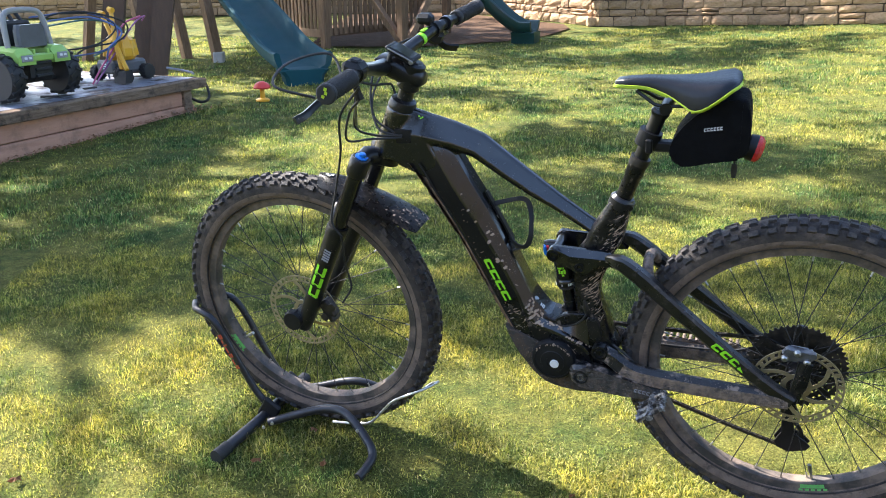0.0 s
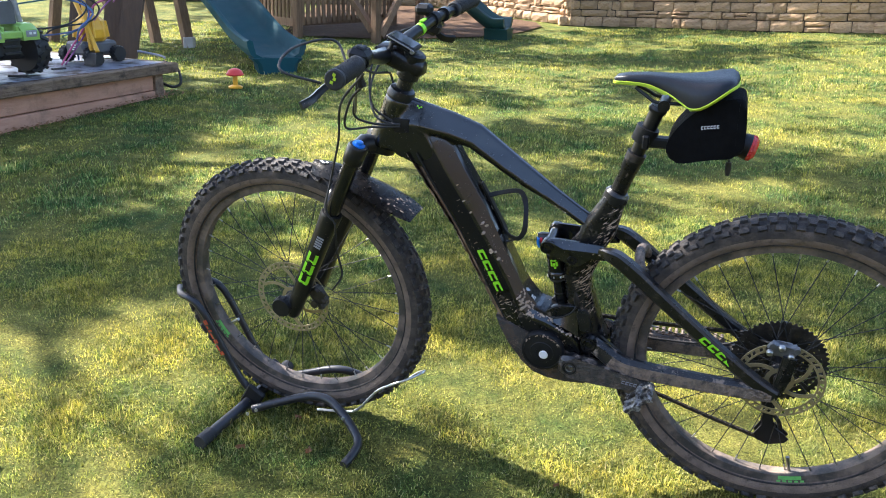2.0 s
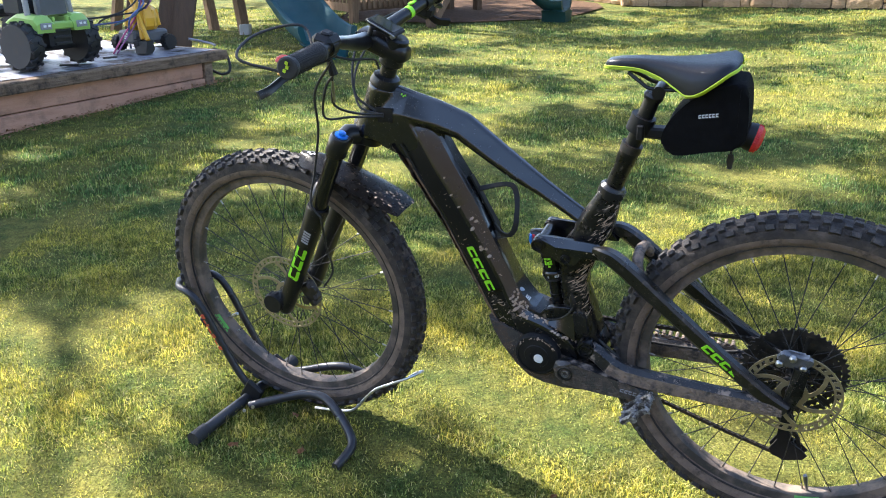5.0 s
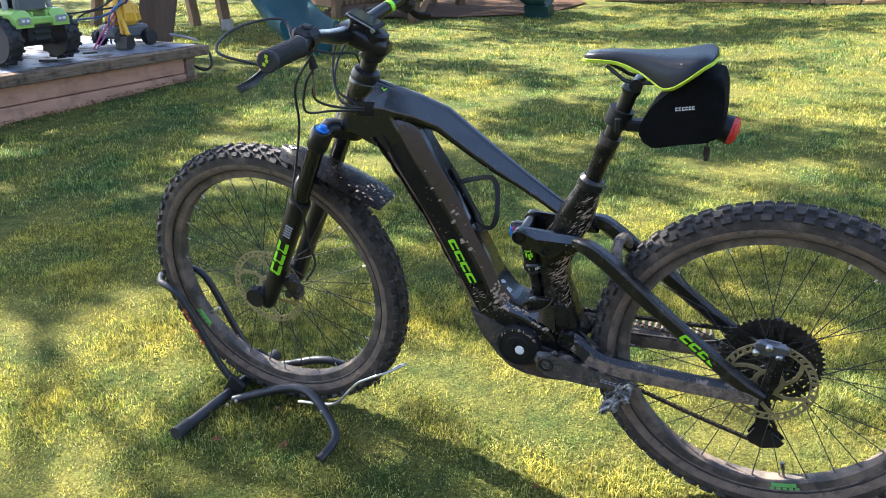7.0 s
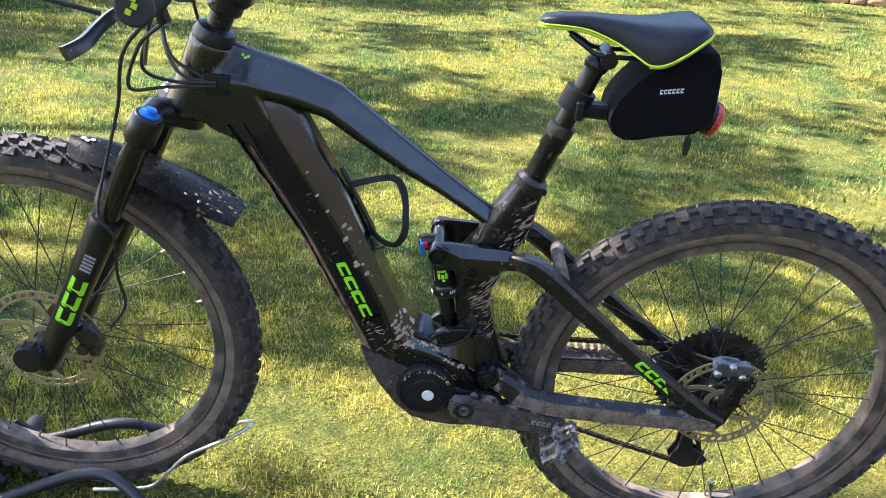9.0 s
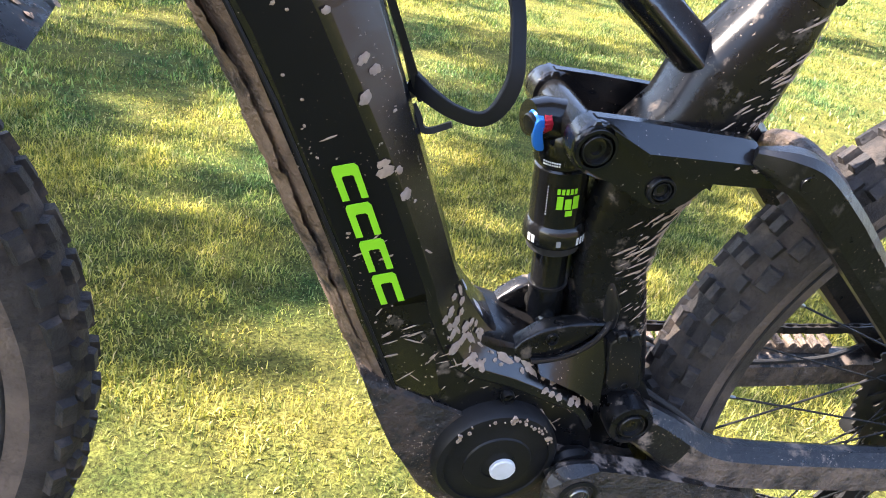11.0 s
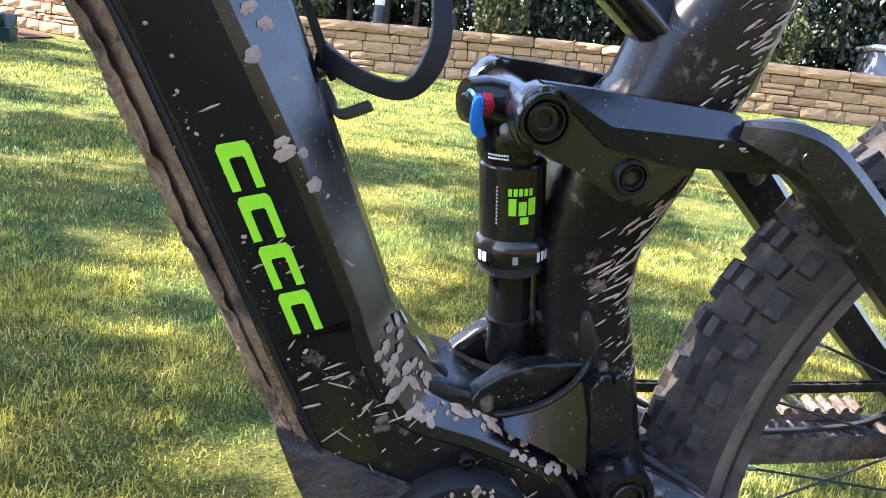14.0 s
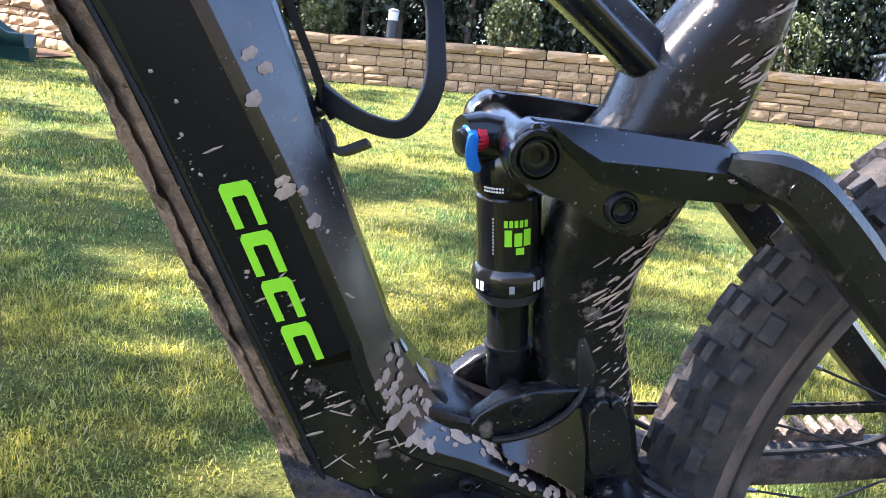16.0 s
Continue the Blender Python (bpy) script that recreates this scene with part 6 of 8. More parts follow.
# display
bm = bmesh.new()
DM = Matrix.Translation((0.324, -0.008, 1.036)) @ Matrix.Rotation(radians(26), 4, "Y")
block(bm, (0.070, 0.050, 0.008), DM, 0.003)
block(bm, (0.046, 0.036, 0.010), DM @ Matrix.Translation((0.004, 0, -0.008)), 0.004)
sweep(bm, [(0.30, -0.032, 1.022), (0.305, -0.032, 1.036), (0.320, -0.020, 1.036)], 0.006, 10)
sweep(bm, [(0.30, 0.032, 1.022), (0.305, 0.032, 1.036), (0.320, 0.020, 1.036)], 0.006, 10)
dp = part("display", bm, PLASTIC, bike, "black bike computer on a bracket")
bm = bmesh.new()
block(bm, (0.058, 0.0016, 0.0032), DM @ Matrix.Translation((0, -0.0256, 0.001)), 0.0006)
part("silver_trim", bm, STEEL, dp)
bm = bmesh.new()
block(bm, (0.056, 0.042, 0.0012), DM @ Matrix.Translation((0, 0, 0.0044)))
part("screen", bm, material("dark_glass", (0.004, 0.004, 0.005), (0.006, 0.006, 0.007), 0.06, scale=30), dp)
bm = bmesh.new()
disc(bm, 0.005, -0.034, -0.026, (0.350, 1.020), 14, 0.001)
part("clamp_screw", bm, STEEL, dp)
# hoses and cables
def cable(*pts):
    bm = bmesh.new()
    sweep(bm, smooth_path(pts, 8), 0.0026, 8)
    part("cable", bm, RUBBER, bike)


cable((0.302, -0.24, 1.032), (0.255, -0.20, 1.075), (0.21, -0.28, 1.075), (0.225, -0.36, 1.055), (0.295, -0.34, 1.03))
cable((0.305, -0.205, 1.03), (0.262, -0.13, 0.955), (0.235, -0.09, 0.89), (0.262, -0.052, 0.862), (0.318, -0.036, 0.860))
cable((0.305, -0.192, 0.985), (0.256, -0.15, 0.94), (0.222, -0.11, 0.868), (0.255, -0.062, 0.856), (0.318, -0.036, 0.855))
cable((0.29, 0.20, 1.02), (0.245, 0.10, 0.99), (0.228, 0.02, 0.93), (0.262, -0.038, 0.875), (0.318, -0.036, 0.857))
cable((0.31, -0.21, 1.028), (0.300, -0.12, 0.995), (0.29, -0.03, 0.972), (0.27, 0.04, 0.945), (0.285, 0.034, 0.89))
cable((0.325, -0.225, 1.02), (0.245, -0.17, 0.94), (0.205, -0.115, 0.84), (0.165, -0.088, 0.735), (0.148, -0.094, 0.66), (0.165, -0.088, 0.62))
cable((0.165, -0.088, 0.62), (0.150, -0.060, 0.53), (0.150, -0.045, 0.46), (0.120, -0.046, 0.41))
cable((0.300, 0.22, 1.03), (0.25, 0.12, 1.02), (0.235, 0.02, 0.98), (0.25, -0.03, 0.90), (0.30, -0.034, 0.864))
bm = bmesh.new()
sweep(bm, smooth_path([(0.262, -0.13, 0.955), (0.250, -0.112, 0.925), (0.240, -0.095, 0.898)], 4), 0.0031, 8)
part("cable_sleeve", bm, STEEL, bike)

# bottle cage
bm = bmesh.new()
rail_ = [(0.497, 0.7310), (0.5265, 0.6760), (0.544, 0.6430), (0.5530, 0.6240), (0.5575, 0.6150)]
sweep(bm, [(x, 0, z) for x, z in rail_], [0.0068, 0.0078, 0.0078, 0.0095, 0.006], shape=[(1, 0.30), (-1, 0.30), (-1, -0.30), (1, -0.30)])
sweep(bm, smooth_path([(0.5490, -0.004, 0.6280), (0.5600, -0.018, 0.6240), (0.5721, -0.028, 0.6205), (0.5870, -0.033, 0.6190), (0.5965, -0.034, 0.6235), (0.6030, -0.033, 0.6350), (0.6060, -0.030, 0.6490), (0.6050, -0.023, 0.6650), (0.6030, -0.013, 0.6830), (0.5970, -0.001, 0.7010), (0.5870, 0.008, 0.7130), (0.5700, 0.009, 0.7160), (0.5350, 0.004, 0.7080), (0.5100, 0.000, 0.7000)], 6), [0.0070, 0.0056, 0.0050, 0.0048, 0.0052, 0.0060, 0.0056, 0.0052, 0.005, 0.006, 0.0055, 0.005, 0.005, 0.006], shape=[(1, 0.24), (0.9, 0.34), (-0.9, 0.34), (-1, 0.24), (-1, -0.24), (-0.9, -0.34), (0.9, -0.34), (1, -0.24)], up=(0, 0, 1))
sweep(bm, smooth_path([(0.5528, -0.006, 0.6130), (0.5575, -0.010, 0.6060), (0.5595, -0.012, 0.6005), (0.5650, -0.014, 0.5995), (0.5780, -0.016, 0.6065)]), 0.0075, shape=[(1, 0.26), (-1, 0.26), (-1, -0.26), (1, -0.26)])
part("bottle_cage", bm, PLASTIC, bike, "thin black bottle cage")
bm = bmesh.new()
for q in ((0.5480, 0.6185), (0.5195, 0.6725)):
    bm = bmesh.new()
    sweep(bm, [Vector((q[0] - 0.010, 0, q[1] - 0.006)), Vector((q[0] + 0.004, 0, q[1] + 0.002))], 0.0055, 12)
    part("cage_screw", bm, STEEL, bike)

# seatpost and saddle
bm = bmesh.new()
PD = Vector((0.072, 0, 0.212)).normalized()
pa = lambda s: Vector((0.796, 0, 0.738)) + PD * s
sweep(bm, [pa(-0.02), pa(0.060), pa(0.064), pa(0.098), pa(0.102)], [0.0175, 0.0175, 0.0195, 0.0195, 0.0165], 24)
part("seatpost_sleeve", bm, FRAME, bike, "dropper seatpost sleeve speckled with mud")
bm = bmesh.new()
sweep(bm, [pa(0.100), pa(0.202)], 0.0150, 24)
sweep(bm, [pa(0.198), pa(0.205), pa(0.212)], [0.017, 0.019, 0.016], 20)
rod(bm, (0.874, -0.028, 0.946), (0.874, 0.028, 0.946), 0.012, 14)
part("seatpost", bm, BLACK, bike)
bm = bmesh.new()
sweep(bm, [pa(0.088), pa(0.104)], 0.0205, 24)
part("post_seal", bm, DARK_STEEL, bike)
SAD = [(0.771, 0.989, 0.006, 0.008), (0.778, 0.996, 0.016, 0.014), (0.80, 1.000, 0.020, 0.017), (0.837, 1.003, 0.023, 0.021), (0.877, 1.003, 0.034, 0.032), (0.905, 1.003, 0.050, 0.044), (0.924, 1.004, 0.060, 0.053), (0.945, 1.006, 0.068, 0.049), (0.970, 1.010, 0.071, 0.034), (0.991, 1.013, 0.064, 0.020), (1.003, 1.008, 0.045, 0.010), (1.007, 1.004, 0.014, 0.006)]


def saddle_ring(x, top, half, drop, inset=0.0):
    pts = []
    for k in range(13):
        t = -1 + 2 * k / 12
        y = half * math.sin(t * math.pi / 2) * (1 - inset)
        z = top + 0.004 * t * t - drop * abs(t) ** 3.2
        pts.append(Vector((x, y, z)))
    low = top - drop * (0.62 if half > 0.03 else 0.8)
    for k in range(1, 8):
        t = 1 - 2 * k / 8
        pts.append(Vector((x, half * 0.8 * t, low + 0.006 * (1 - t * t))))
    return pts


bm = bmesh.new()
loft(bm, [saddle_ring(*r) for r in SAD])
saddle = part("saddle", bm, VINYL, bike, "black vinyl saddle with lime green lower edge", angle=60)
bm = bmesh.new()
for s in (-1, 1):
    sweep(bm, smooth_path([(x, s * (h + 0.0005), t - d + 0.004) for x, t, h, d in SAD], 3), 0.0016, 8)
    sweep(bm, smooth_path([(x, s * (h * 0.93), t - d + 0.0005) for x, t, h, d in SAD[:5]], 3), 0.0026, 8)
    sweep(bm, smooth_path([(x, s * (h * 0.93), t - d + 0.0005) for x, t, h, d in SAD[6:]], 3), 0.0024, 8)
part("piping", bm, LIME, saddle, "lime green edge")
bm = bmesh.new()
for s in (-1, 1):
    sweep(bm, smooth_path([(0.815, s * 0.010, 0.975), (0.838, s * 0.018, 0.962), (0.858, s * 0.022, 0.952), (0.90, s * 0.022, 0.952), (0.935, s * 0.024, 0.956), (0.962, s * 0.030, 0.980)], 5), 0.0036, 8)
part("rail", bm, BLACK, saddle)

# drivetrain
bm = bmesh.new()
lathe(bm, [(0.017, 0.022), (0.017, 0.062)], 20, "y", (HUB_R[0], 0, HUB_R[1]))
cassette = part("cassette", bm, DARK_STEEL, bike, "black toothed gear cassette")
for i, (r, teeth) in enumerate(((0.103, 51), (0.091, 45), (0.079, 39), (0.068, 33), (0.057, 28), (0.048, 24), (0.041, 20), (0.034, 17), (0.028, 14))):
    y = 0.026 + 0.0042 * i
    bm = bmesh.new()
    ring = []
    for k in range(teeth * 4):
        a = 2 * math.pi * k / (teeth * 4)
        rr = r if k % 4 in (0, 1) else r - 0.0052
        ring.append((HUB_R[0] + rr * math.cos(a), HUB_R[1] + rr * math.sin(a)))
    vs0 = [bm.verts.new((x, y - 0.0009, z)) for x, z in ring]
    vs1 = [bm.verts.new((x, y + 0.0009, z)) for x, z in ring]
    ri = r - 0.015 if r > 0.045 else 0.016
    in0 = [bm.verts.new((HUB_R[0] + ri * math.cos(2 * math.pi * k / len(ring)), y - 0.0009, HUB_R[1] + ri * math.sin(2 * math.pi * k / len(ring)))) for k in range(len(ring))]
    in1 = [bm.verts.new((v.co.x, y + 0.0009, v.co.z)) for v in in0]
    m_ = len(ring)
    for k in range(m_):
        j = (k + 1) % m_
        bm.faces.new((vs0[k], vs0[j], vs1[j], vs1[k]))
        bm.faces.new((vs0[j], vs0[k], in0[k], in0[j]))
        bm.faces.new((vs1[k], vs1[j], in1[j], in1[k]))
        bm.faces.new((in0[k], in0[j], in1[j], in1[k]))
    sp = part("sprocket", bm, DARK_STEEL, cassette, smooth=False)
    if ri > 0.02:
        bm = bmesh.new()
        star = []
        for k in range(6):
            a = 2 * math.pi * k / 6 + 0.3 * i
            for rr, da in ((0.017, -0.45), (0.019, -0.16), (ri + 0.002, 0.35 - 0.05), (ri + 0.002, 0.35 + 0.05), (0.019, 0.16)):
                star.append((HUB_R[0] + rr * math.cos(a + da), HUB_R[1] + rr * math.sin(a + da)))
        slab(bm, star, y - 0.0014, y + 0.0014)
        part("spider", bm, DARK_STEEL, sp, smooth=False)


def chain_run(bm, pts, y):
    """Links of a chain along the points of (x, z)."""
    path = smooth_path([(x, y, z) for x, z in pts], 24)
    dist = [0.0]
    for a, b in zip(path, path[1:]):
        dist.append(dist[-1] + (b - a).length)
    n_ = int(dist[-1] / 0.0127)
    ks = np.linspace(0, dist[-1], n_ + 1)
    xs, zs = np.interp(ks, dist, [q.x for q in path]), np.interp(ks, dist, [q.z for q in path])
    for k in range(n_):
        p, q = Vector((xs[k], y, zs[k])), Vector((xs[k + 1], y, zs[k + 1]))
        d = q - p
        m_ = Matrix.Translation((p + q) / 2) @ Matrix.Rotation(-math.atan2(d.z, d.x), 4, "Y")
        off = 0.0028 if k % 2 else 0.0020
        for s in (-1, 1):
            block(bm, (0.0185, 0.0011, 0.0078), m_ @ Matrix.Translation((0, s * off, 0)), 0.0)
        rod(bm, p + Vector((0, -0.0034, 0)), p + Vector((0, 0.0034, 0)), 0.0034, 7)
    return bm


bm = bmesh.new()
chain_run(bm, [(0.735, 0.405), (0.79, 0.404), (0.95, 0.409), (1.10, 0.4185), (1.17, 0.423)], 0.052)
chain = part("chain", bm, DARK_STEEL, bike, "dark muddy chain", smooth=False)
bm = bmesh.new()
chain_run(bm, [(0.735, 0.266), (0.80, 0.246), (0.921, 0.212), (1.05, 0.172), (1.165, 0.140), (1.19, 0.128)], 0.052)
part("chain_run", bm, DARK_STEEL, chain, smooth=False)
bm = bmesh.new()
a_ = [(1.19 + 0.030 * math.sin(k), 0.158 - 0.030 * math.cos(k)) for k in (0.0, 0.7, 1.4, 2.0)]
chain_run(bm, a_ + [(1.205, 0.20), (1.17, 0.232), (1.168, 0.27), (1.20, 0.30), (1.215, 0.345)], 0.052)
part("chain_run", bm, DARK_STEEL, chain, smooth=False)
bm = bmesh.new()
slab(bm, [(1.158, 0.156), (1.166, 0.140), (1.195, 0.132), (1.228, 0.143), (1.236, 0.156), (1.222, 0.170), (1.198, 0.182), (1.192, 0.215), (1.186, 0.258), (1.172, 0.258), (1.170, 0.215), (1.172, 0.182)], 0.040, 0.044, 0.001, 1)
slab(bm, [(1.158, 0.156), (1.166, 0.140), (1.195, 0.132), (1.228, 0.143), (1.236, 0.156), (1.222, 0.170), (1.198, 0.182), (1.192, 0.215), (1.186, 0.258), (1.172, 0.258), (1.170, 0.215), (1.172, 0.182)], 0.060, 0.064, 0.001, 1)
for c_, r_ in (((1.196, 0.157), 0.023), ((1.180, 0.242), 0.019)):
    ring = []
    for k in range(26):
        a = 2 * math.pi * k / 26
        rr = r_ if k % 2 else r_ - 0.004
        ring.append((c_[0] + rr * math.cos(a), c_[1] + rr * math.sin(a)))
    slab(bm, ring, 0.050, 0.054)
slab(bm, [(1.16, 0.25), (1.165, 0.30), (1.18, 0.345), (1.205, 0.34), (1.21, 0.29), (1.195, 0.25)], 0.070, 0.092, 0.006, 2)
part("rear_derailleur", bm, PLASTIC, bike, "black rear derailleur caked with mud")
bm = bmesh.new()
slab(bm, [(1.140, 0.462), (1.150, 0.476), (1.166, 0.470), (1.180, 0.468), (1.196, 0.474), (1.203, 0.464), (1.196, 0.450), (1.178, 0.446), (1.152, 0.447)], -0.070, -0.052, 0.004, 2)
slab(bm, [(1.146, 0.458), (1.160, 0.466), (1.190, 0.464), (1.196, 0.452), (1.150, 0.449)], -0.048, -0.034, 0.003, 2)
sweep(bm, [(1.150, -0.072, 0.470), (1.150, -0.060, 0.470)], 0.0065, 12)
sweep(bm, [(1.198, -0.072, 0.466), (1.198, -0.060, 0.466)], 0.0065, 12)
part("rear_brake_calliper", bm, CALLIPER, bike, "dull grey rear brake calliper")
bm = bmesh.new()
slab(bm, [(1.172, 0.385), (1.186, 0.452), (1.200, 0.450), (1.196, 0.395)], -0.080, -0.068, 0.003, 2)
part("calliper_mount", bm, FRAME, bike)
bm = bmesh.new()
for q in ((1.168, 0.470), (1.146, 0.455), (1.188, 0.452)):
    lathe(bm, [(0.007, -0.070), (0.007, -0.076), (0.004, -0.079)], 12, "y", (q[0], 0, q[1]))
part("calliper_bolt", bm, STEEL, bike)
bm = bmesh.new()
sweep(bm, smooth_path([(0.80, 0.05, 0.405), (0.855, 0.058, 0.378), (0.87, 0.050, 0.365), (1.04, 0.056, 0.372), (1.12, 0.06, 0.40), (1.15, -0.03, 0.452)], 6), 0.0026, 8)
sweep(bm, smooth_path([(0.79, -0.03, 0.400), (0.83, -0.045, 0.382), (0.862, -0.052, 0.358), (0.90, -0.050, 0.350)], 6), 0.003, 8)
part("rear_cable", bm, RUBBER, bike)

# splashes of mud: on the flank of the down tube, the shoulder, and streaks up the seat tube and links
SPLATS = [(0.5108, 0.6492, 7), (0.5196, 0.6426, 7), (0.5146, 0.6284, 8), (0.5356, 0.6175, 3), (0.5323, 0.5891, 6), (0.5351, 0.5841, 8), (0.5448, 0.5915, 5), (0.5432, 0.5835, 6), (0.5508, 0.5679, 8), (0.5582, 0.5609, 3), (0.5778, 0.5393, 3), (0.468, 0.70, 5), (0.452, 0.735, 4), (0.485, 0.675, 5)]
SHOULDER_SPLATS = [(0.5969, 0.4725, 7), (0.6018, 0.4762, 8), (0.6077, 0.4675, 9), (0.6115, 0.4732, 6), (0.6174, 0.461, 9), (0.622, 0.4627, 6), (0.6077, 0.4479, 11), (0.6162, 0.4535, 8), (0.6283, 0.4551, 4), (0.626, 0.4367, 9), (0.6193, 0.4332, 7), (0.6367, 0.4326, 4), (0.6796, 0.4284, 6), (0.692, 0.4172, 6), (0.6926, 0.4091, 6), (0.7012, 0.4128, 7), (0.6972, 0.4021, 6), (0.7055, 0.4023, 7), (0.7163, 0.3950, 8), (0.7248, 0.3965, 8)]
rnd = random.Random(5)


def blob(bm, place, normal, size, stretch=1.0, along=0.0, way=None):
    """A flat, ragged drop of mud on a surface."""
    normal = normal.normalized()
    t1 = normal.cross(Vector((0, 1, 0)))
    if t1.length < 0.1:
        t1 = Vector((1, 0, 0))
    t1.normalize()
    t2 = normal.cross(t1)
    t1, t2 = t1 * math.cos(along) + t2 * math.sin(along), t2 * math.cos(along) - t1 * math.sin(along)
    if way is not None:
        t1 = (Vector(way) - normal * normal.dot(Vector(way))).normalized()
        t2 = normal.cross(t1)
    k_ = 18
    mid = bm.verts.new(place + normal * (0.0003 + 0.012 * size))
    ring = []
    ph, ragged, tail = rnd.uniform(0, 6.28), rnd.uniform(0.05, 0.16), rnd.uniform(0.2, 0.8) if 1.05 < stretch < 3 else 0.0
    for k in range(k_):
        a = 2 * math.pi * k / k_
        r = size * (0.88 + ragged * math.sin(2 * a + ph) + 0.09 * math.sin(5 * a + 2 * ph) + 0.07 * rnd.uniform(-1, 1))
        if tail and math.cos(a) < -0.5:
            r *= 1 + tail * (1 if k % 2 else 0.45) * (-math.cos(a) - 0.5) * 2
        ring.append(bm.verts.new(place + t1 * (r * stretch * math.cos(a)) + t2 * (r * math.sin(a)) - normal * 0.0002))
    for k in range(k_):
        bm.faces.new((mid, ring[k], ring[(k + 1) % k_]))


def dt_flank(x, z):
    """The point of the down tube's near side over (x, z), and its normal."""
    q = Vector((x, 0, z))
    i = 0
    while i < len(DT) - 2 and (q - Vector((DT[i + 1][0][0], 0, DT[i + 1][0][1]))).dot(DT_DIR) > 0:
        i += 1
    (a, _, c0, w0), (b, _, c1, w1) = DT[i][:4], DT[i + 1][:4]
    A_, B_ = Vector((a[0], 0, a[1])), Vector((b[0], 0, b[1]))
    f_ = max(0.0, min(1.0, (q - A_).dot(DT_DIR) / (B_ - A_).dot(DT_DIR)))
    c, crease, wide = A_.lerp(B_, f_), c0 + (c1 - c0) * f_, w0 + (w1 - w0) * f_
    p = (q - c).dot(DT_UP)
    if p < crease:
        return Vector((x, -wide, z)), Vector((0, -1, 0))
    u = min(1.0, (p - crease - 0.003) / (0.0542 - crease))
    return Vector((x, -wide * (0.965 - 0.405 * u), z)), (Vector((0, -1, 0)) + DT_UP * 0.85)


bm = bmesh.new()
for k in range(60):
    i = rnd.randrange(10, len(GUARD) - 1)
    q, yy = GUARD[i], rnd.uniform(-0.04, 0.035)
    d = (GUARD[i + 1] - GUARD[i]).normalized()
    blob(bm, q.lerp(GUARD[i + 1], rnd.random()) + Vector((0, yy, 0)) + Vector((-d.z, 0, d.x)) * 0.0006, Vector((-d.z, 0, d.x)), rnd.choice((0.0006, 0.001, 0.0018, 0.003)) if i > 13 else 0.0007, rnd.choice((1.0, 1.6)), rnd.uniform(0, 3))
tagged(part("mud_flecks", bm, SPLAT, mg, smooth=False), kind="stuff")
bm = bmesh.new()
for x, z, s in SPLATS:
    pl, nr = dt_flank(x, z)
    blob(bm, pl + nr.normalized() * 0.0005, nr, s * 0.00052, 1.35, 0.0, (0.85, 0, 0.5))
for x, z, s in SHOULDER_SPLATS:
    q = Vector((x, 0, z))
    i = min(range(len(CREASE_S) - 1), key=lambda j: (CREASE_S[j].lerp(RIDGE_S[j], 0.5) - q).length)
    a_, b_ = CREASE_S[i], RIDGE_S[i]
    v = max(0.1, min(0.95, (q - a_).dot(b_ - a_) / (b_ - a_).length_squared))
    e_ = (b_ - a_) + Vector((0, 0.0215, 0))
    nr = e_.cross(CREASE_S[i + 1] - a_).normalized()
    nr = -nr if nr.y > 0 else nr
    base_ = a_ + Vector((0, -0.0490, 0)) + e_ * v
    blob(bm, base_ + (q - Vector((base_.x, 0, base_.z))).project(CREASE_S[i + 1] - a_) + nr * 0.0017, nr, s * 0.00043, 1.30, 0.0, (0.75, 0, 0.6))
for k in range(70):
    u = rnd.random()
    x, z = 0.40 + 0.20 * u + rnd.gauss(0, 0.02), 0.72 - 0.32 * u + rnd.gauss(0, 0.015)
    pl, nr = dt_flank(x, z)
    if -0.004 < (Vector((x, 0, z)) - Vector((0.503, 0, 0.568))).dot(DT_UP) < 0.055:
        blob(bm, pl + nr.normalized() * 0.0004, nr, rnd.choice((0.0006, 0.0008, 0.0012)), rnd.choice((1, 1.5, 5)), rnd.uniform(0.2, 1.2))
for x, z, l, a in ((0.497, 0.601, 0.013, 0.55), (0.536, 0.536, 0.010, 0.9), (0.549, 0.478, 0.009, 1.1), (0.573, 0.466, 0.016, 0.5), (0.562, 0.452, 0.012, 0.45), (0.455, 0.70, 0.010, 0.5)):
    pl, nr = dt_flank(x, z)
    blob(bm, pl + nr.normalized() * 0.0004, nr, 0.0007, l / 0.0014, 0.0, (math.cos(a), 0.0, math.sin(a)))
tagged(part("mud_spatter", bm, SPLAT, frame_ob, smooth=False), "pale dried splashes of mud", kind="stuff")
bm = bmesh.new()
SEAT_Z = [0.405, 0.455, 0.505, 0.545, 0.595, 0.630, 0.656, 0.70, 0.73]
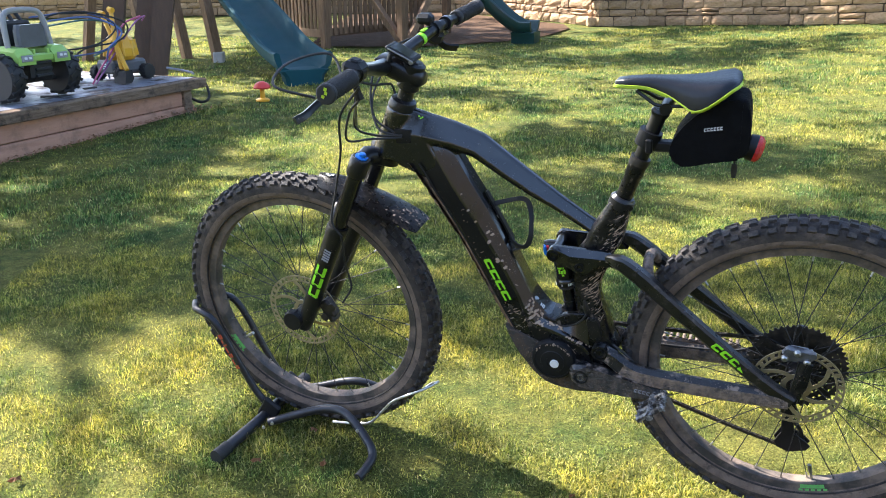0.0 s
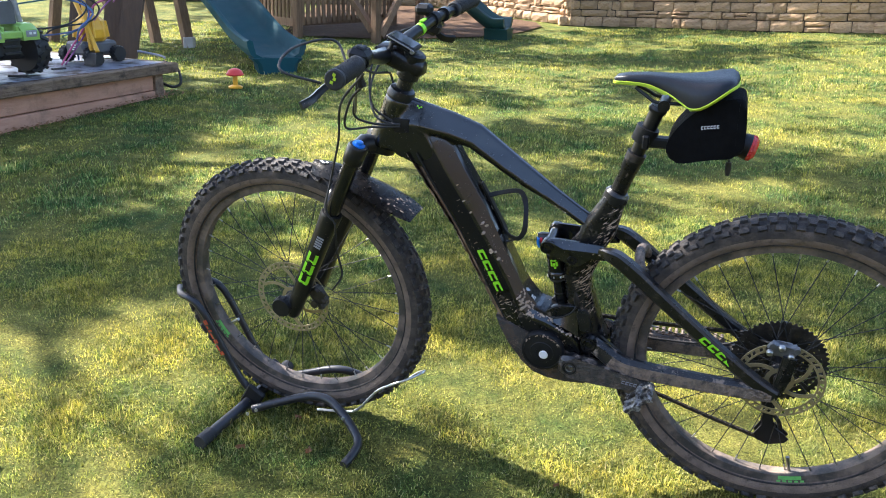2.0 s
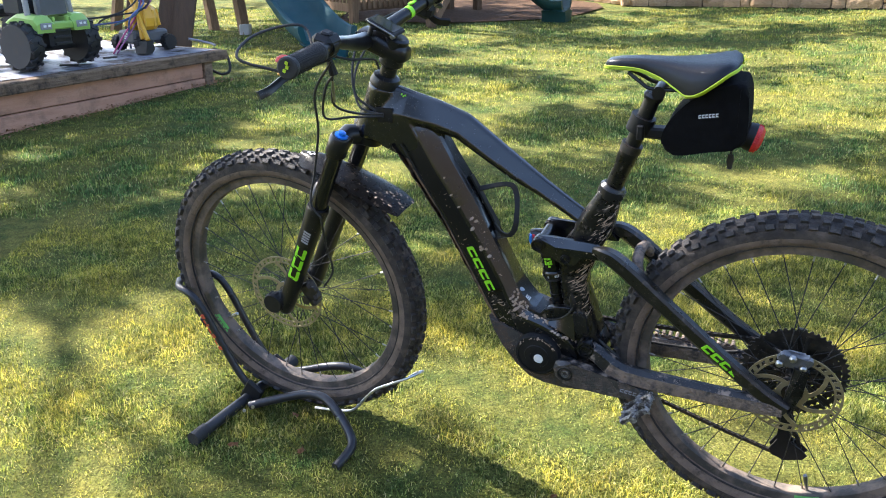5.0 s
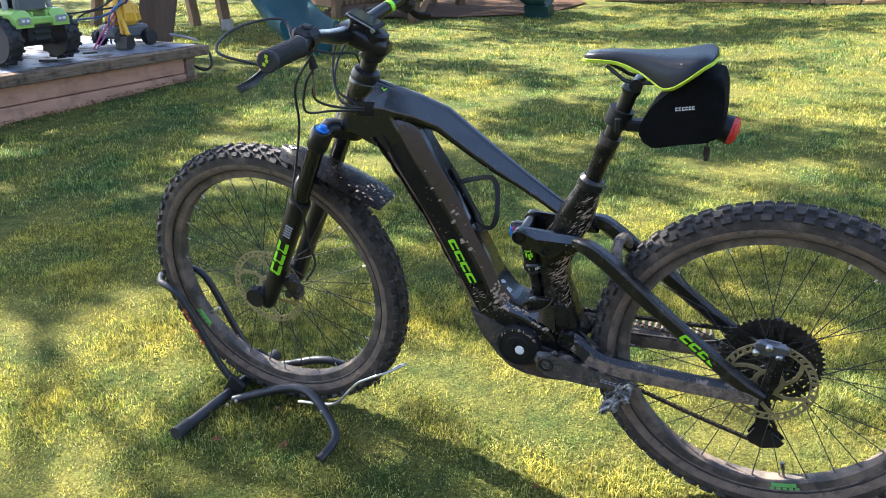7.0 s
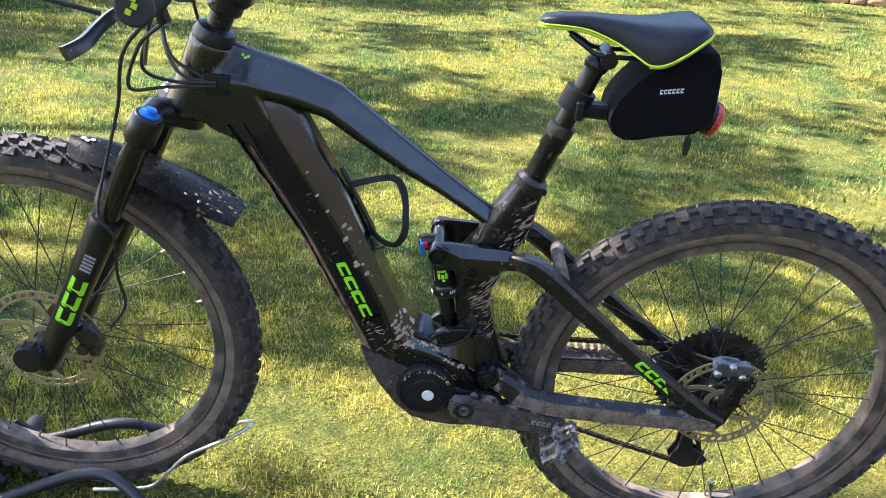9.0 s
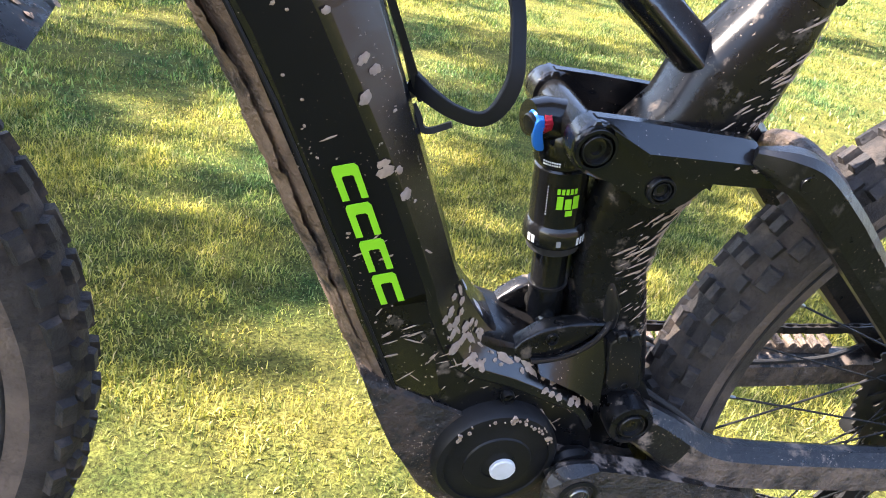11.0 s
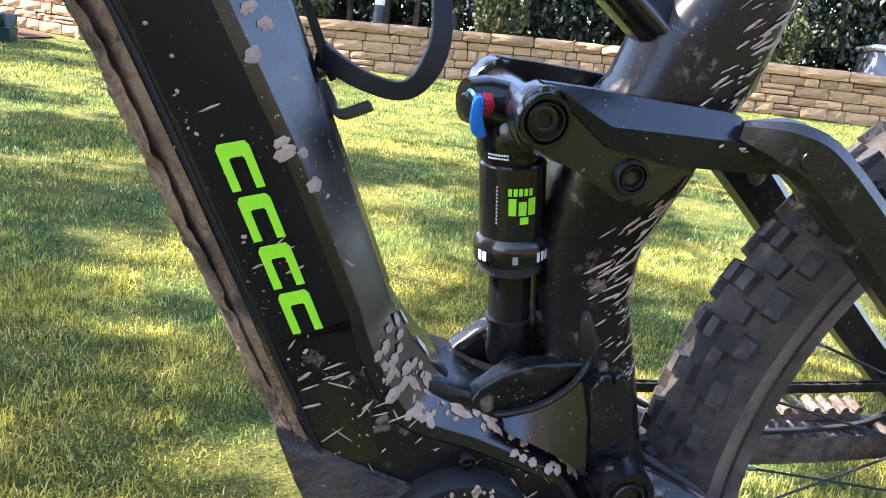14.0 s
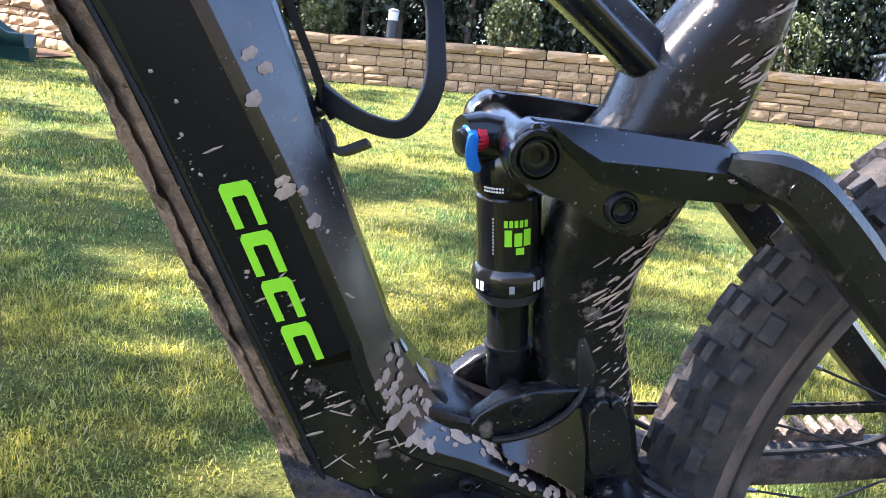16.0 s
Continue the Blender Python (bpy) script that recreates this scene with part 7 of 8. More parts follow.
for k in range(230):
    z = 0.450 + 0.265 * rnd.random()
    cx = float(np.interp(z, SEAT_Z, [0.752, 0.7435, 0.729, 0.7265, 0.7365, 0.7545, 0.765, 0.783, 0.793]))
    hw = float(np.interp(z, SEAT_Z, [0.040, 0.0325, 0.0295, 0.032, 0.040, 0.0335, 0.038, 0.029, 0.0235]))
    ry = float(np.interp(z, SEAT_Z, [0.040, 0.034, 0.027, 0.027, 0.030, 0.031, 0.029, 0.027, 0.024]))
    t = min(0.985, max(-0.5, 1.0 - abs(rnd.gauss(0, 0.42))))
    y = -ry * (1 - abs(t) ** 4) ** 0.25
    nr = Vector((abs(t) ** 3 * math.copysign(1, t) / hw, -(abs(y / ry) ** 3) / ry, 0))
    blob(bm, Vector((cx + hw * t, y, z)) + nr.normalized() * 0.0006, nr, rnd.choice((0.0004, 0.0006, 0.0008, 0.0011)), rnd.choice((3.0, 7.0, 11.0)), 0.0, (0.8, 0.0, rnd.uniform(0.45, 0.85)))
for k in range(26):
    x = 0.700 + 0.10 * rnd.random()
    blob(bm, Vector((x, -0.0578, 0.6165 + 0.003 * rnd.random())) if k % 3 == 0 else Vector((0.665 + 0.06 * rnd.random(), -0.0508, 0.596 + 0.012 * rnd.random())), Vector((0, -1, 0)), rnd.choice((0.0004, 0.0006, 0.0009)), rnd.choice((1.0, 2.0, 6.0)), rnd.uniform(-0.4, 0.9))
for k in range(56):
    # on the bevelled shoulder
    i = min(len(CREASE_S) - 2, int((0.12 + 0.80 * rnd.random()) * (len(CREASE_S) - 1)))
    v = min(0.92, max(0.06, rnd.gauss(0.5, 0.25)))
    c, r = CREASE_S[i].lerp(CREASE_S[i + 1], rnd.random()), RIDGE_S[i]
    e = (RIDGE_S[i] - CREASE_S[i]) + Vector((0, 0.0215, 0))
    d = CREASE_S[i + 1] - CREASE_S[i]
    nr = e.cross(d).normalized()
    if nr.y > 0:
        nr = -nr
    blob(bm, c + Vector((0, -0.0490, 0)) + e * v + nr * 0.0014, nr, rnd.choice((0.0005, 0.0008, 0.0012, 0.0020, 0.0034)), rnd.choice((1.0, 1.5, 2.6)), rnd.uniform(-1.2, 0.3))
for k in range(44):
    # thin streaks on the flank
    u = rnd.random()
    x = 0.575 + 0.15 * u
    z = 0.440 - 0.060 * u + rnd.gauss(0, 0.010)
    blob(bm, Vector((x, -0.0490, z)), Vector((0, -1, 0)), rnd.choice((0.0003, 0.0005, 0.0007)), rnd.choice((1.5, 5.0, 12.0)), 0.0, (0.5, 0, rnd.uniform(0.1, 0.9) * rnd.choice((-1, 1, 1))))
tagged(part("mud_spatter", bm, SPLAT, frame_ob, smooth=False), "streaks and drops of dried mud", kind="stuff")

# ---- saddle bag with its rear light ----
bag = thing("saddle_bag", BIKE, "black fabric saddle bag under the saddle with red rear light", "saddle bag")
bm = bmesh.new()
OUT = [(0.8880, 0.8821), (0.8880, 0.8560), (0.9000, 0.8400), (0.9268, 0.8395), (0.9647, 0.8510), (1.0218, 0.8600), (1.0340, 0.8780), (1.0270, 0.9714), (1.0100, 0.9790), (0.9723, 0.9690), (0.9409, 0.9515), (0.9080, 0.9180)]
slab(bm, OUT, -0.047, 0.047, 0.011, 3, soft=2)
part("pouch", bm, FABRIC, bag, "black fabric pouch", angle=50)
bm = bmesh.new()
sweep(bm, [Vector((0.842, 0, 0.878)) + PD * -0.016, Vector((0.842, 0, 0.878)) + PD * 0.016], 0.0235, 20)
block(bm, (0.06, 0.026, 0.022), Matrix.Translation((0.878, 0, 0.864)), 0.004)
block(bm, (0.014, 0.016, 0.030), Matrix.Translation((0.846, -0.020, 0.868)), 0.003)
part("post_strap", bm, PLASTIC, bag)
bm = bmesh.new()
block(bm, (0.020, 0.055, 0.030), Matrix.Translation((0.965, 0, 0.972)) @ Matrix.Rotation(-0.5, 4, "Y"), 0.003)
part("top_strap", bm, FABRIC, bag)
bm = bmesh.new()
lettering(bm, 0.949, 0.9125, -0.0477, 0.033, 0.0062, math.radians(10), 6, 0.35, 0.1)
part("printed_mark", bm, WHITE, bag, "white printed mark", smooth=False)
bm = bmesh.new()
block(bm, (0.006, 0.002, 0.014), Matrix.Translation((1.0255, -0.040, 0.897)))
part("reflective_tab", bm, WHITE, bag)
bm = bmesh.new()
sweep(bm, [(1.008, -0.032, 0.860), (1.009, -0.033, 0.846)], 0.002, 6)
slab(bm, [(1.004, 0.848), (1.014, 0.848), (1.015, 0.835), (1.013, 0.820), (1.006, 0.820), (1.003, 0.835)], -0.037, -0.033, 0.001, 1)
part("zip_pull", bm, DARK_STEEL, bag)
bm = bmesh.new()
LM = Matrix.Translation((1.040, -0.004, 0.872)) @ Matrix.Rotation(radians(15), 4, "Y") @ Matrix.Rotation(radians(-90), 4, "Z")
lathe(bm, [(0.012, -0.016), (0.024, -0.012), (0.026, 0.002), (0.024, 0.006)], 24, "y", (0, 0, 0), LM)
light = part("rear_light", bm, PLASTIC, bag, "round red bicycle rear light")
bm = bmesh.new()
lathe(bm, [(0.026, 0.002), (0.0255, 0.010), (0.018, 0.016), (0.006, 0.018)], 24, "y", (0, 0, 0), LM)
part("lens", bm, RED_LENS, light, "red plastic lens")

# ---- bicycle stand ----
stand = thing("bicycle_stand", pose(0, 0, 0), "black tubular steel bicycle stand gripping the front wheel", "bicycle stand")
bm = bmesh.new()
sweep(bm, [(-0.588, 1.832, 0.022), (-0.515, 1.985, 0.032), (-0.437, 2.165, 0.046)], 0.0155, 16)
part("foot_bar", bm, TUBE_STEEL, stand, "cross tube lying on the grass")
for a, b in (((-0.600, 1.806, 0.021), (-0.580, 1.850, 0.023)), ((-0.450, 2.135, 0.044), (-0.426, 2.190, 0.047))):
    bm = bmesh.new()
    sweep(bm, [a, b], 0.0185, 16)
    part("rubber_cap", bm, RUBBER, stand)
bm = bmesh.new()
sweep(bm, smooth_path([(-0.485, 1.932, 0.048), (-0.41, 1.930, 0.072), (-0.330, 1.920, 0.096), (-0.278, 1.900, 0.098), (-0.240, 1.866, 0.082), (-0.205, 1.826, 0.054), (-0.190, 1.795, 0.032), (-0.204, 1.758, 0.018), (-0.222, 1.728, 0.010)], 6), 0.0115, 14)
part("near_leg", bm, TUBE_STEEL, stand, "bent tube leg")
bm = bmesh.new()
sweep(bm, smooth_path([(-0.435, 2.095, 0.058), (-0.36, 2.090, 0.074), (-0.29, 2.078, 0.094), (-0.245, 2.072, 0.096), (-0.20, 2.075, 0.078), (-0.15, 2.085, 0.05), (-0.118, 2.085, 0.032), (-0.135, 2.06, 0.03)], 6), 0.0115, 14)
part("far_leg", bm, TUBE_STEEL, stand, "bent tube leg")
for y0, nm in ((-0.060, "near_arm"), (0.052, "far_arm")):
    g = [BIKE @ Vector(q) for q in ((-0.150, y0, 0.035), (-0.190, y0, 0.090), (-0.232, y0, 0.185), (-0.262, y0, 0.258), (-0.288, y0 * 0.98, 0.300), (-0.315, y0 * 0.92, 0.315), (-0.348, y0 * 0.75, 0.318), (-0.374, y0 * 0.2, 0.316))]
    bm = bmesh.new()
    sweep(bm, smooth_path(g, 5), 0.0098, 12)
    part(nm, bm, TUBE_STEEL, stand, "upright tube that clasps the tyre")
    bm = bmesh.new()
    c = BIKE @ Vector((-0.148, y0 * 1.15, 0.030))
    block(bm, (0.055, 0.014, 0.075), Matrix.Translation(c) @ pose(0, 0, 0, 8, 32, -21), 0.004)
    part("joint_plate", bm, PLASTIC, stand)
bm = bmesh.new()
for k, (a, b) in enumerate(((0.0, 0.12), (0.16, 0.24), (0.28, 0.33), (0.36, 0.52), (0.56, 0.66), (0.72, 0.86), (0.90, 1.0))):
    p0, p1 = Vector((-0.2655, 0, 0.262)), Vector((-0.2235, 0, 0.158))
    q0, q1 = p0.lerp(p1, a), p0.lerp(p1, b)
    d = (q1 - q0)
    for off in (-0.0035, 0.0035):
        if k % 2 and off > 0:
            continue
        block(bm, (d.length, 0.0012, 0.0035), BIKE @ Matrix.Translation((q0 + q1) / 2 + Vector((off * 0.9, -0.0708, off * 0.4))) @ Matrix.Rotation(-math.atan2(d.z, d.x), 4, "Y"))
part("printed_mark", bm, ORANGE_PRINT, stand, "orange-red printed mark", smooth=False)
bm = bmesh.new()
sweep(bm, smooth_path([BIKE @ Vector(q) for q in ((0.05, -0.060, 0.030), (0.115, -0.060, 0.040), (0.165, -0.056, 0.052), (0.205, -0.050, 0.098), (0.232, -0.047, 0.128), (0.270, -0.044, 0.152), (0.312, -0.034, 0.172), (0.340, -0.012, 0.182), (0.340, 0.015, 0.170), (0.310, 0.042, 0.140), (0.282, 0.046, 0.114))], 5), 0.0036, 8)
part("wire_hoop", bm, ZINC, stand, "bright zinc-plated wire hoop")
for q in ((-0.497, 1.918, 0.042), (-0.474, 1.921, 0.052), (-0.232, 1.842, 0.076)):
    bm = bmesh.new()
    lathe(bm, [(0.0045, -0.004), (0.0045, 0.0)], 10, "y", q)
    part("rivet", bm, ZINC, stand)

# ---- timber deck with toys ----
WOOD = material("weathered_timber", (0.34, 0.235, 0.16), (0.16, 0.105, 0.07), 0.9, scale=7, detail=9, relief=1.0, relief_scale=26, stretch=(1, 9, 9), dirt=(0.05, 0.038, 0.030), dirt_at=(0.50, 0.66), dirt_scale=9, per_piece=0.3, spec=0.2)
WOOD_RED = material("stained_boards", (0.50, 0.275, 0.185), (0.39, 0.205, 0.135), 0.9, scale=4, relief=0.4, relief_scale=30, stretch=(1, 6, 6), dirt=(0.17, 0.11, 0.08), dirt_at=(0.52, 0.8), dirt_scale=7, spec=0.2)
WOOD_PALE = material("play_frame_timber", (0.25, 0.155, 0.092), (0.15, 0.09, 0.055), 0.85, scale=6, relief=0.4, relief_scale=40, stretch=(8, 8, 1), per_piece=0.40, spec=0.2)
SHEET = material("grey_plastic_sheet", (0.42, 0.44, 0.52), (0.24, 0.25, 0.31), 0.4, scale=6, detail=8, relief=0.4, relief_scale=12, dirt=(0.10, 0.08, 0.062), dirt_at=(0.48, 0.62), dirt_scale=6)
TOY_GREEN = material("toy_green_plastic", (0.28, 0.46, 0.10), (0.24, 0.40, 0.09), 0.4, scale=12)
TOY_BLACK = material("toy_black_plastic", (0.008, 0.008, 0.009), (0.014, 0.014, 0.015), 0.6, scale=12, dirt=(0.045, 0.036, 0.03), dirt_at=(0.55, 0.8), dirt_scale=12)
TOY_GREY = material("toy_grey_plastic", (0.10, 0.10, 0.11), (0.075, 0.075, 0.08), 0.5, scale=12)
TOY_YELLOW = material("toy_yellow_plastic", (0.68, 0.36, 0.02), (0.60, 0.30, 0.02), 0.42, scale=12)
TOY_ORANGE = material("toy_orange_plastic", (0.55, 0.16, 0.02), (0.45, 0.12, 0.02), 0.45, scale=12)
TOY_RED = material("toy_red_plastic", (0.62, 0.04, 0.03), (0.52, 0.03, 0.025), 0.45, scale=12)
TEAL = material("teal_slide_plastic", (0.012, 0.06, 0.072), (0.009, 0.047, 0.058), 0.7, spec=0.12, scale=3, rough2=0.8, dirt=(0.05, 0.08, 0.08), dirt_at=(0.55, 0.8), dirt_scale=3)
TEAL_DARK = material("dark_green_slide_plastic", (0.010, 0.042, 0.038), (0.008, 0.032, 0.03), 0.35, scale=3, rough2=0.5, dirt=(0.05, 0.05, 0.04), dirt_at=(0.55, 0.8), dirt_scale=3)

# deck frame: x along its long front edge from the far corner towards the house, y into the deck
dd = (DECK_B - DECK_A).normalized()
DECK = Matrix(((dd.x, dd.y, 0, DECK_A.x), (dd.y, -dd.x, 0, DECK_A.y), (0, 0, 1, 0.12), (0, 0, 0, 1)))
deck = thing("timber_deck", DECK, "low weathered timber deck with stained boards, covered by a grey sheet", "deck")
L_ = 4.2
for i, (z0, z1, x0) in enumerate(((-0.10, 0.075, -0.02), (0.080, 0.205, 0.07))):
    bm = bmesh.new()
    block(bm, (L_, 0.04, z1 - z0), Matrix.Translation((x0 + L_ / 2, 0.02 + 0.015 * i, (z0 + z1) / 2)), 0.006)
    part("front_board", bm, WOOD_RED, deck)
    bm = bmesh.new()
    block(bm, (0.04, 2.6, z1 - z0), Matrix.Translation((x0 + 0.02, 1.36, (z0 + z1) / 2)), 0.006)
    part("end_board", bm, WOOD_RED, deck)
bm = bmesh.new()
block(bm, (0.09, 0.09, 0.36), Matrix.Translation((0.06, 0.03, 0.03)), 0.005)
part("corner_post", bm, WOOD, deck)
bm = bmesh.new()
block(bm, (L_ + 0.12, 0.10, 0.075), Matrix.Translation((L_ / 2 - 0.08, 0.0, 0.243)), 0.008)
part("edge_beam", bm, WOOD, deck, "grey-brown split edge beam")
bm = bmesh.new()
block(bm, (0.10, 2.6, 0.075), Matrix.Translation((-0.09, 1.36, 0.243)), 0.008)
part("edge_beam", bm, WOOD, deck)
plank_bm = bmesh.new()
block(plank_bm, (L_, 0.135, 0.03), None, 0.004)
plank_me = bpy.data.meshes.new("plank")
plank_bm.to_mesh(plank_me)
plank_bm.free()
plank_me.materials.append(WOOD)
for k in range(18):
    o = new("plank", plank_me)
    o.parent = deck
    o.location = (L_ / 2 - 0.04, 0.12 + 0.14 * k, 0.262)
bm = bmesh.new()
rows_ = []
for i in range(40):
    row = []
    for j in range(22):
        x, y = -0.08 + 4.1 * i / 39, 0.03 + 2.2 * j / 21
        row.append(bm.verts.new((x, y, 0.284 + 0.005 * noise.noise(Vector((x * 3, y * 3, 1))))))
    rows_.append(row)
for a, b in zip(rows_, rows_[1:]):
    for k in range(21):
        bm.faces.new((a[k], a[k + 1], b[k + 1], b[k]))
bmesh.ops.solidify(bm, geom=bm.faces[:], thickness=0.003)
o = bm_link("ground_sheet", bm, SHEET)
o.matrix_world = DECK
tagged(o, "wrinkled grey-white plastic sheet lying on the deck", "sheet")
DECK_TOP = 0.12 + 0.29


def toy_wheel(name, parent, x, y, r, w, tyre=TOY_BLACK, hubm=TOY_ORANGE):
    """A fat ribbed toy wheel, its axle along y."""
    bm = bmesh.new()
    lathe(bm, [(r * 0.55, -w / 2), (r * 0.88, -w / 2), (r * 0.96, -w * 0.32), (r * 0.96, w * 0.32), (r * 0.88, w / 2), (r * 0.55, w / 2)], 26, "y", (x, y, r))
    t = part(name, bm, tyre, parent, smooth=False)
    bm = bmesh.new()
    block(bm, (r * 0.12, w * 0.5, r * 0.14))
    lug = part("tread_lug", bm, tyre, t, smooth=False)
    for k in range(28):
        a, s = 2 * math.pi * (k // 2) / 14, 1 if k % 2 else -1
        o = lug if k == 0 else new("tread_lug", lug.data)
        o.parent = t
        o.matrix_basis = Matrix.Translation((x, y + s * w * 0.24, r)) @ Matrix.Rotation(-a - 0.12 * s, 4, "Y") @ Matrix.Translation((r * 0.95, 0, 0)) @ Matrix.Rotation(s * 0.5, 4, "X")
    bm = bmesh.new()
    lathe(bm, [(r * 0.56, -w * 0.42), (r * 0.3, -w * 0.30), (r * 0.14, -w * 0.46)], 18, "y", (x, y, r))
    lathe(bm, [(r * 0.56, w * 0.42), (r * 0.3, w * 0.30), (r * 0.14, w * 0.46)], 18, "y", (x, y, r))
    part("hub_cap", bm, hubm, t)
    return t


def tractor(m):
    """A child's pedal tractor; its nose points along -x."""
    t = thing("toy_tractor", m, "green and black child's pedal tractor standing on the deck", "toy tractor")
    for s in (-1, 1):
        toy_wheel("front_wheel", t, 0.0, s * 0.222, 0.148, 0.105)
        toy_wheel("rear_wheel", t, 0.52, s * 0.22, 0.16, 0.11)
    bm = bmesh.new()
    block(bm, (0.40, 0.17, 0.16), Matrix.Translation((0.10, 0, 0.20)), 0.02)
    for z in (0.15, 0.19, 0.23):
        block(bm, (0.02, 0.13, 0.018), Matrix.Translation((-0.105, 0, z)), 0.004)
    rod(bm, (0, -0.2, 0.115), (0, 0.2, 0.115), 0.016, 10)
    part("chassis", bm, TOY_BLACK, t)
    bm = bmesh.new()
    loft(bm, [[Vector((x + 0.03 * z, y * w, 0.325 + z)) for y, z in ((-1, 0), (-0.98, 0.105), (-0.84, 0.135), (0.84, 0.135), (0.98, 0.105), (1, 0))] for x, w in ((-0.06, 0.098), (-0.045, 0.112), (-0.02, 0.112), (-0.005, 0.098))])
    part("backrest", bm, TOY_GREY, t, "dark grey seat back")
    for s in (-1, 1):
        bm = bmesh.new()
        loft(bm, [[Vector((x, s * 0.138 + y * 0.064, z)) for y, z in ((-1, z0), (-1, z1 - 0.02), (-0.6, z1), (0.6, z1), (1, z1 - 0.02), (1, z0))] for x, z0, z1 in ((-0.13, 0.225, 0.29), (-0.10, 0.225, 0.325), (0.06, 0.24, 0.335), (0.14, 0.23, 0.30))])
        part("mudguard", bm, TOY_GREEN, t, "lime green mudguard")
    bm = bmesh.new()
    block(bm, (0.06, 0.24, 0.045), Matrix.Translation((-0.09, 0, 0.262)), 0.008)
    part("crossbar", bm, TOY_GREEN, t)
    for s in (-1, 1):
        bm = bmesh.new()
        block(bm, (0.03, 0.02, 0.04), Matrix.Translation((-0.095, s * 0.055, 0.295)), 0.004)
        part("lug", bm, TOY_GREEN, t)
    for s in (-1, 1):
        bm = bmesh.new()
        block(bm, (0.008, 0.085, 0.040), Matrix.Translation((-0.132, s * 0.138, 0.265)), 0.003)
        part("headlight_sticker", bm, GREY, t)
    bm = bmesh.new()
    for s in (-1, 1):
        for dy in (-0.018, 0.014):
            block(bm, (0.004, 0.020, 0.014), Matrix.Translation((-0.138, s * 0.138 + dy, 0.267)), 0.001)
    part("headlight_mark", bm, WHITE, t)
    bm = bmesh.new()
    sweep(bm, smooth_path([(-0.02, -0.165, 0.31), (0.0, -0.155, 0.46), (0.01, -0.13, 0.525), (0.015, -0.07, 0.545), (0.015, 0.07, 0.545), (0.01, 0.13, 0.525), (0.0, 0.155, 0.46), (-0.02, 0.165, 0.31)], 4), 0.018, 10)
    part("roll_bar", bm, material("toy_light_grey", (0.30, 0.285, 0.27), (0.22, 0.21, 0.20), 0.5, scale=10), t, "light grey roll bar")
    bm = bmesh.new()
    block(bm, (0.16, 0.26, 0.16), Matrix.Translation((0.16, 0, 0.40)), 0.015)
    for dy in (-0.10, -0.03, 0.05, 0.11):
        rod(bm, (0.12, dy, 0.46), (0.16, dy * 0.8, 0.53), 0.012, 8)
    part("dashboard", bm, TOY_BLACK, t, "black dashboard with levers")
    bm = bmesh.new()
    block(bm, (0.24, 0.24, 0.07), Matrix.Translation((0.47, 0, 0.33)), 0.02)
    block(bm, (0.06, 0.24, 0.20), Matrix.Translation((0.58, 0, 0.43)), 0.02)
    part("seat", bm, TOY_BLACK, t)
    bm = bmesh.new()
    mm = Matrix.Translation((0.30, 0, 0.55)) @ Matrix.Rotation(-0.6, 4, "Y") @ Matrix.Rotation(radians(90), 4, "X")
    sweep(bm, [mm @ Vector((0.085 * math.cos(2 * math.pi * k / 20), 0, 0.085 * math.sin(2 * math.pi * k / 20))) for k in range(21)], 0.010, 8)
    rod(bm, mm @ Vector((-0.08, 0, 0)), mm @ Vector((0.08, 0, 0)), 0.009, 8)
    part("steering_wheel", bm, TOY_BLACK, t)
    bm = bmesh.new()
    block(bm, (0.05, 0.05, 0.05), Matrix.Translation((0.33, 0.0, 0.56)), 0.015)
    part("horn_button", bm, TOY_RED, t)
    return t


w0, w1 = Vector((-2.89, 5.32)), Vector((-2.70, 5.80))
ax = (w1 - w0).normalized()
mid = (w0 + w1) / 2
TM = Matrix.Translation((mid.x, mid.y, DECK_TOP + 0.004)) @ Matrix.Rotation(math.atan2(ax.y, ax.x) - math.pi / 2, 4, "Z") @ Matrix.Rotation(math.pi, 4, "Z") @ Matrix.Scale(1.06, 4)
tractor(TM)


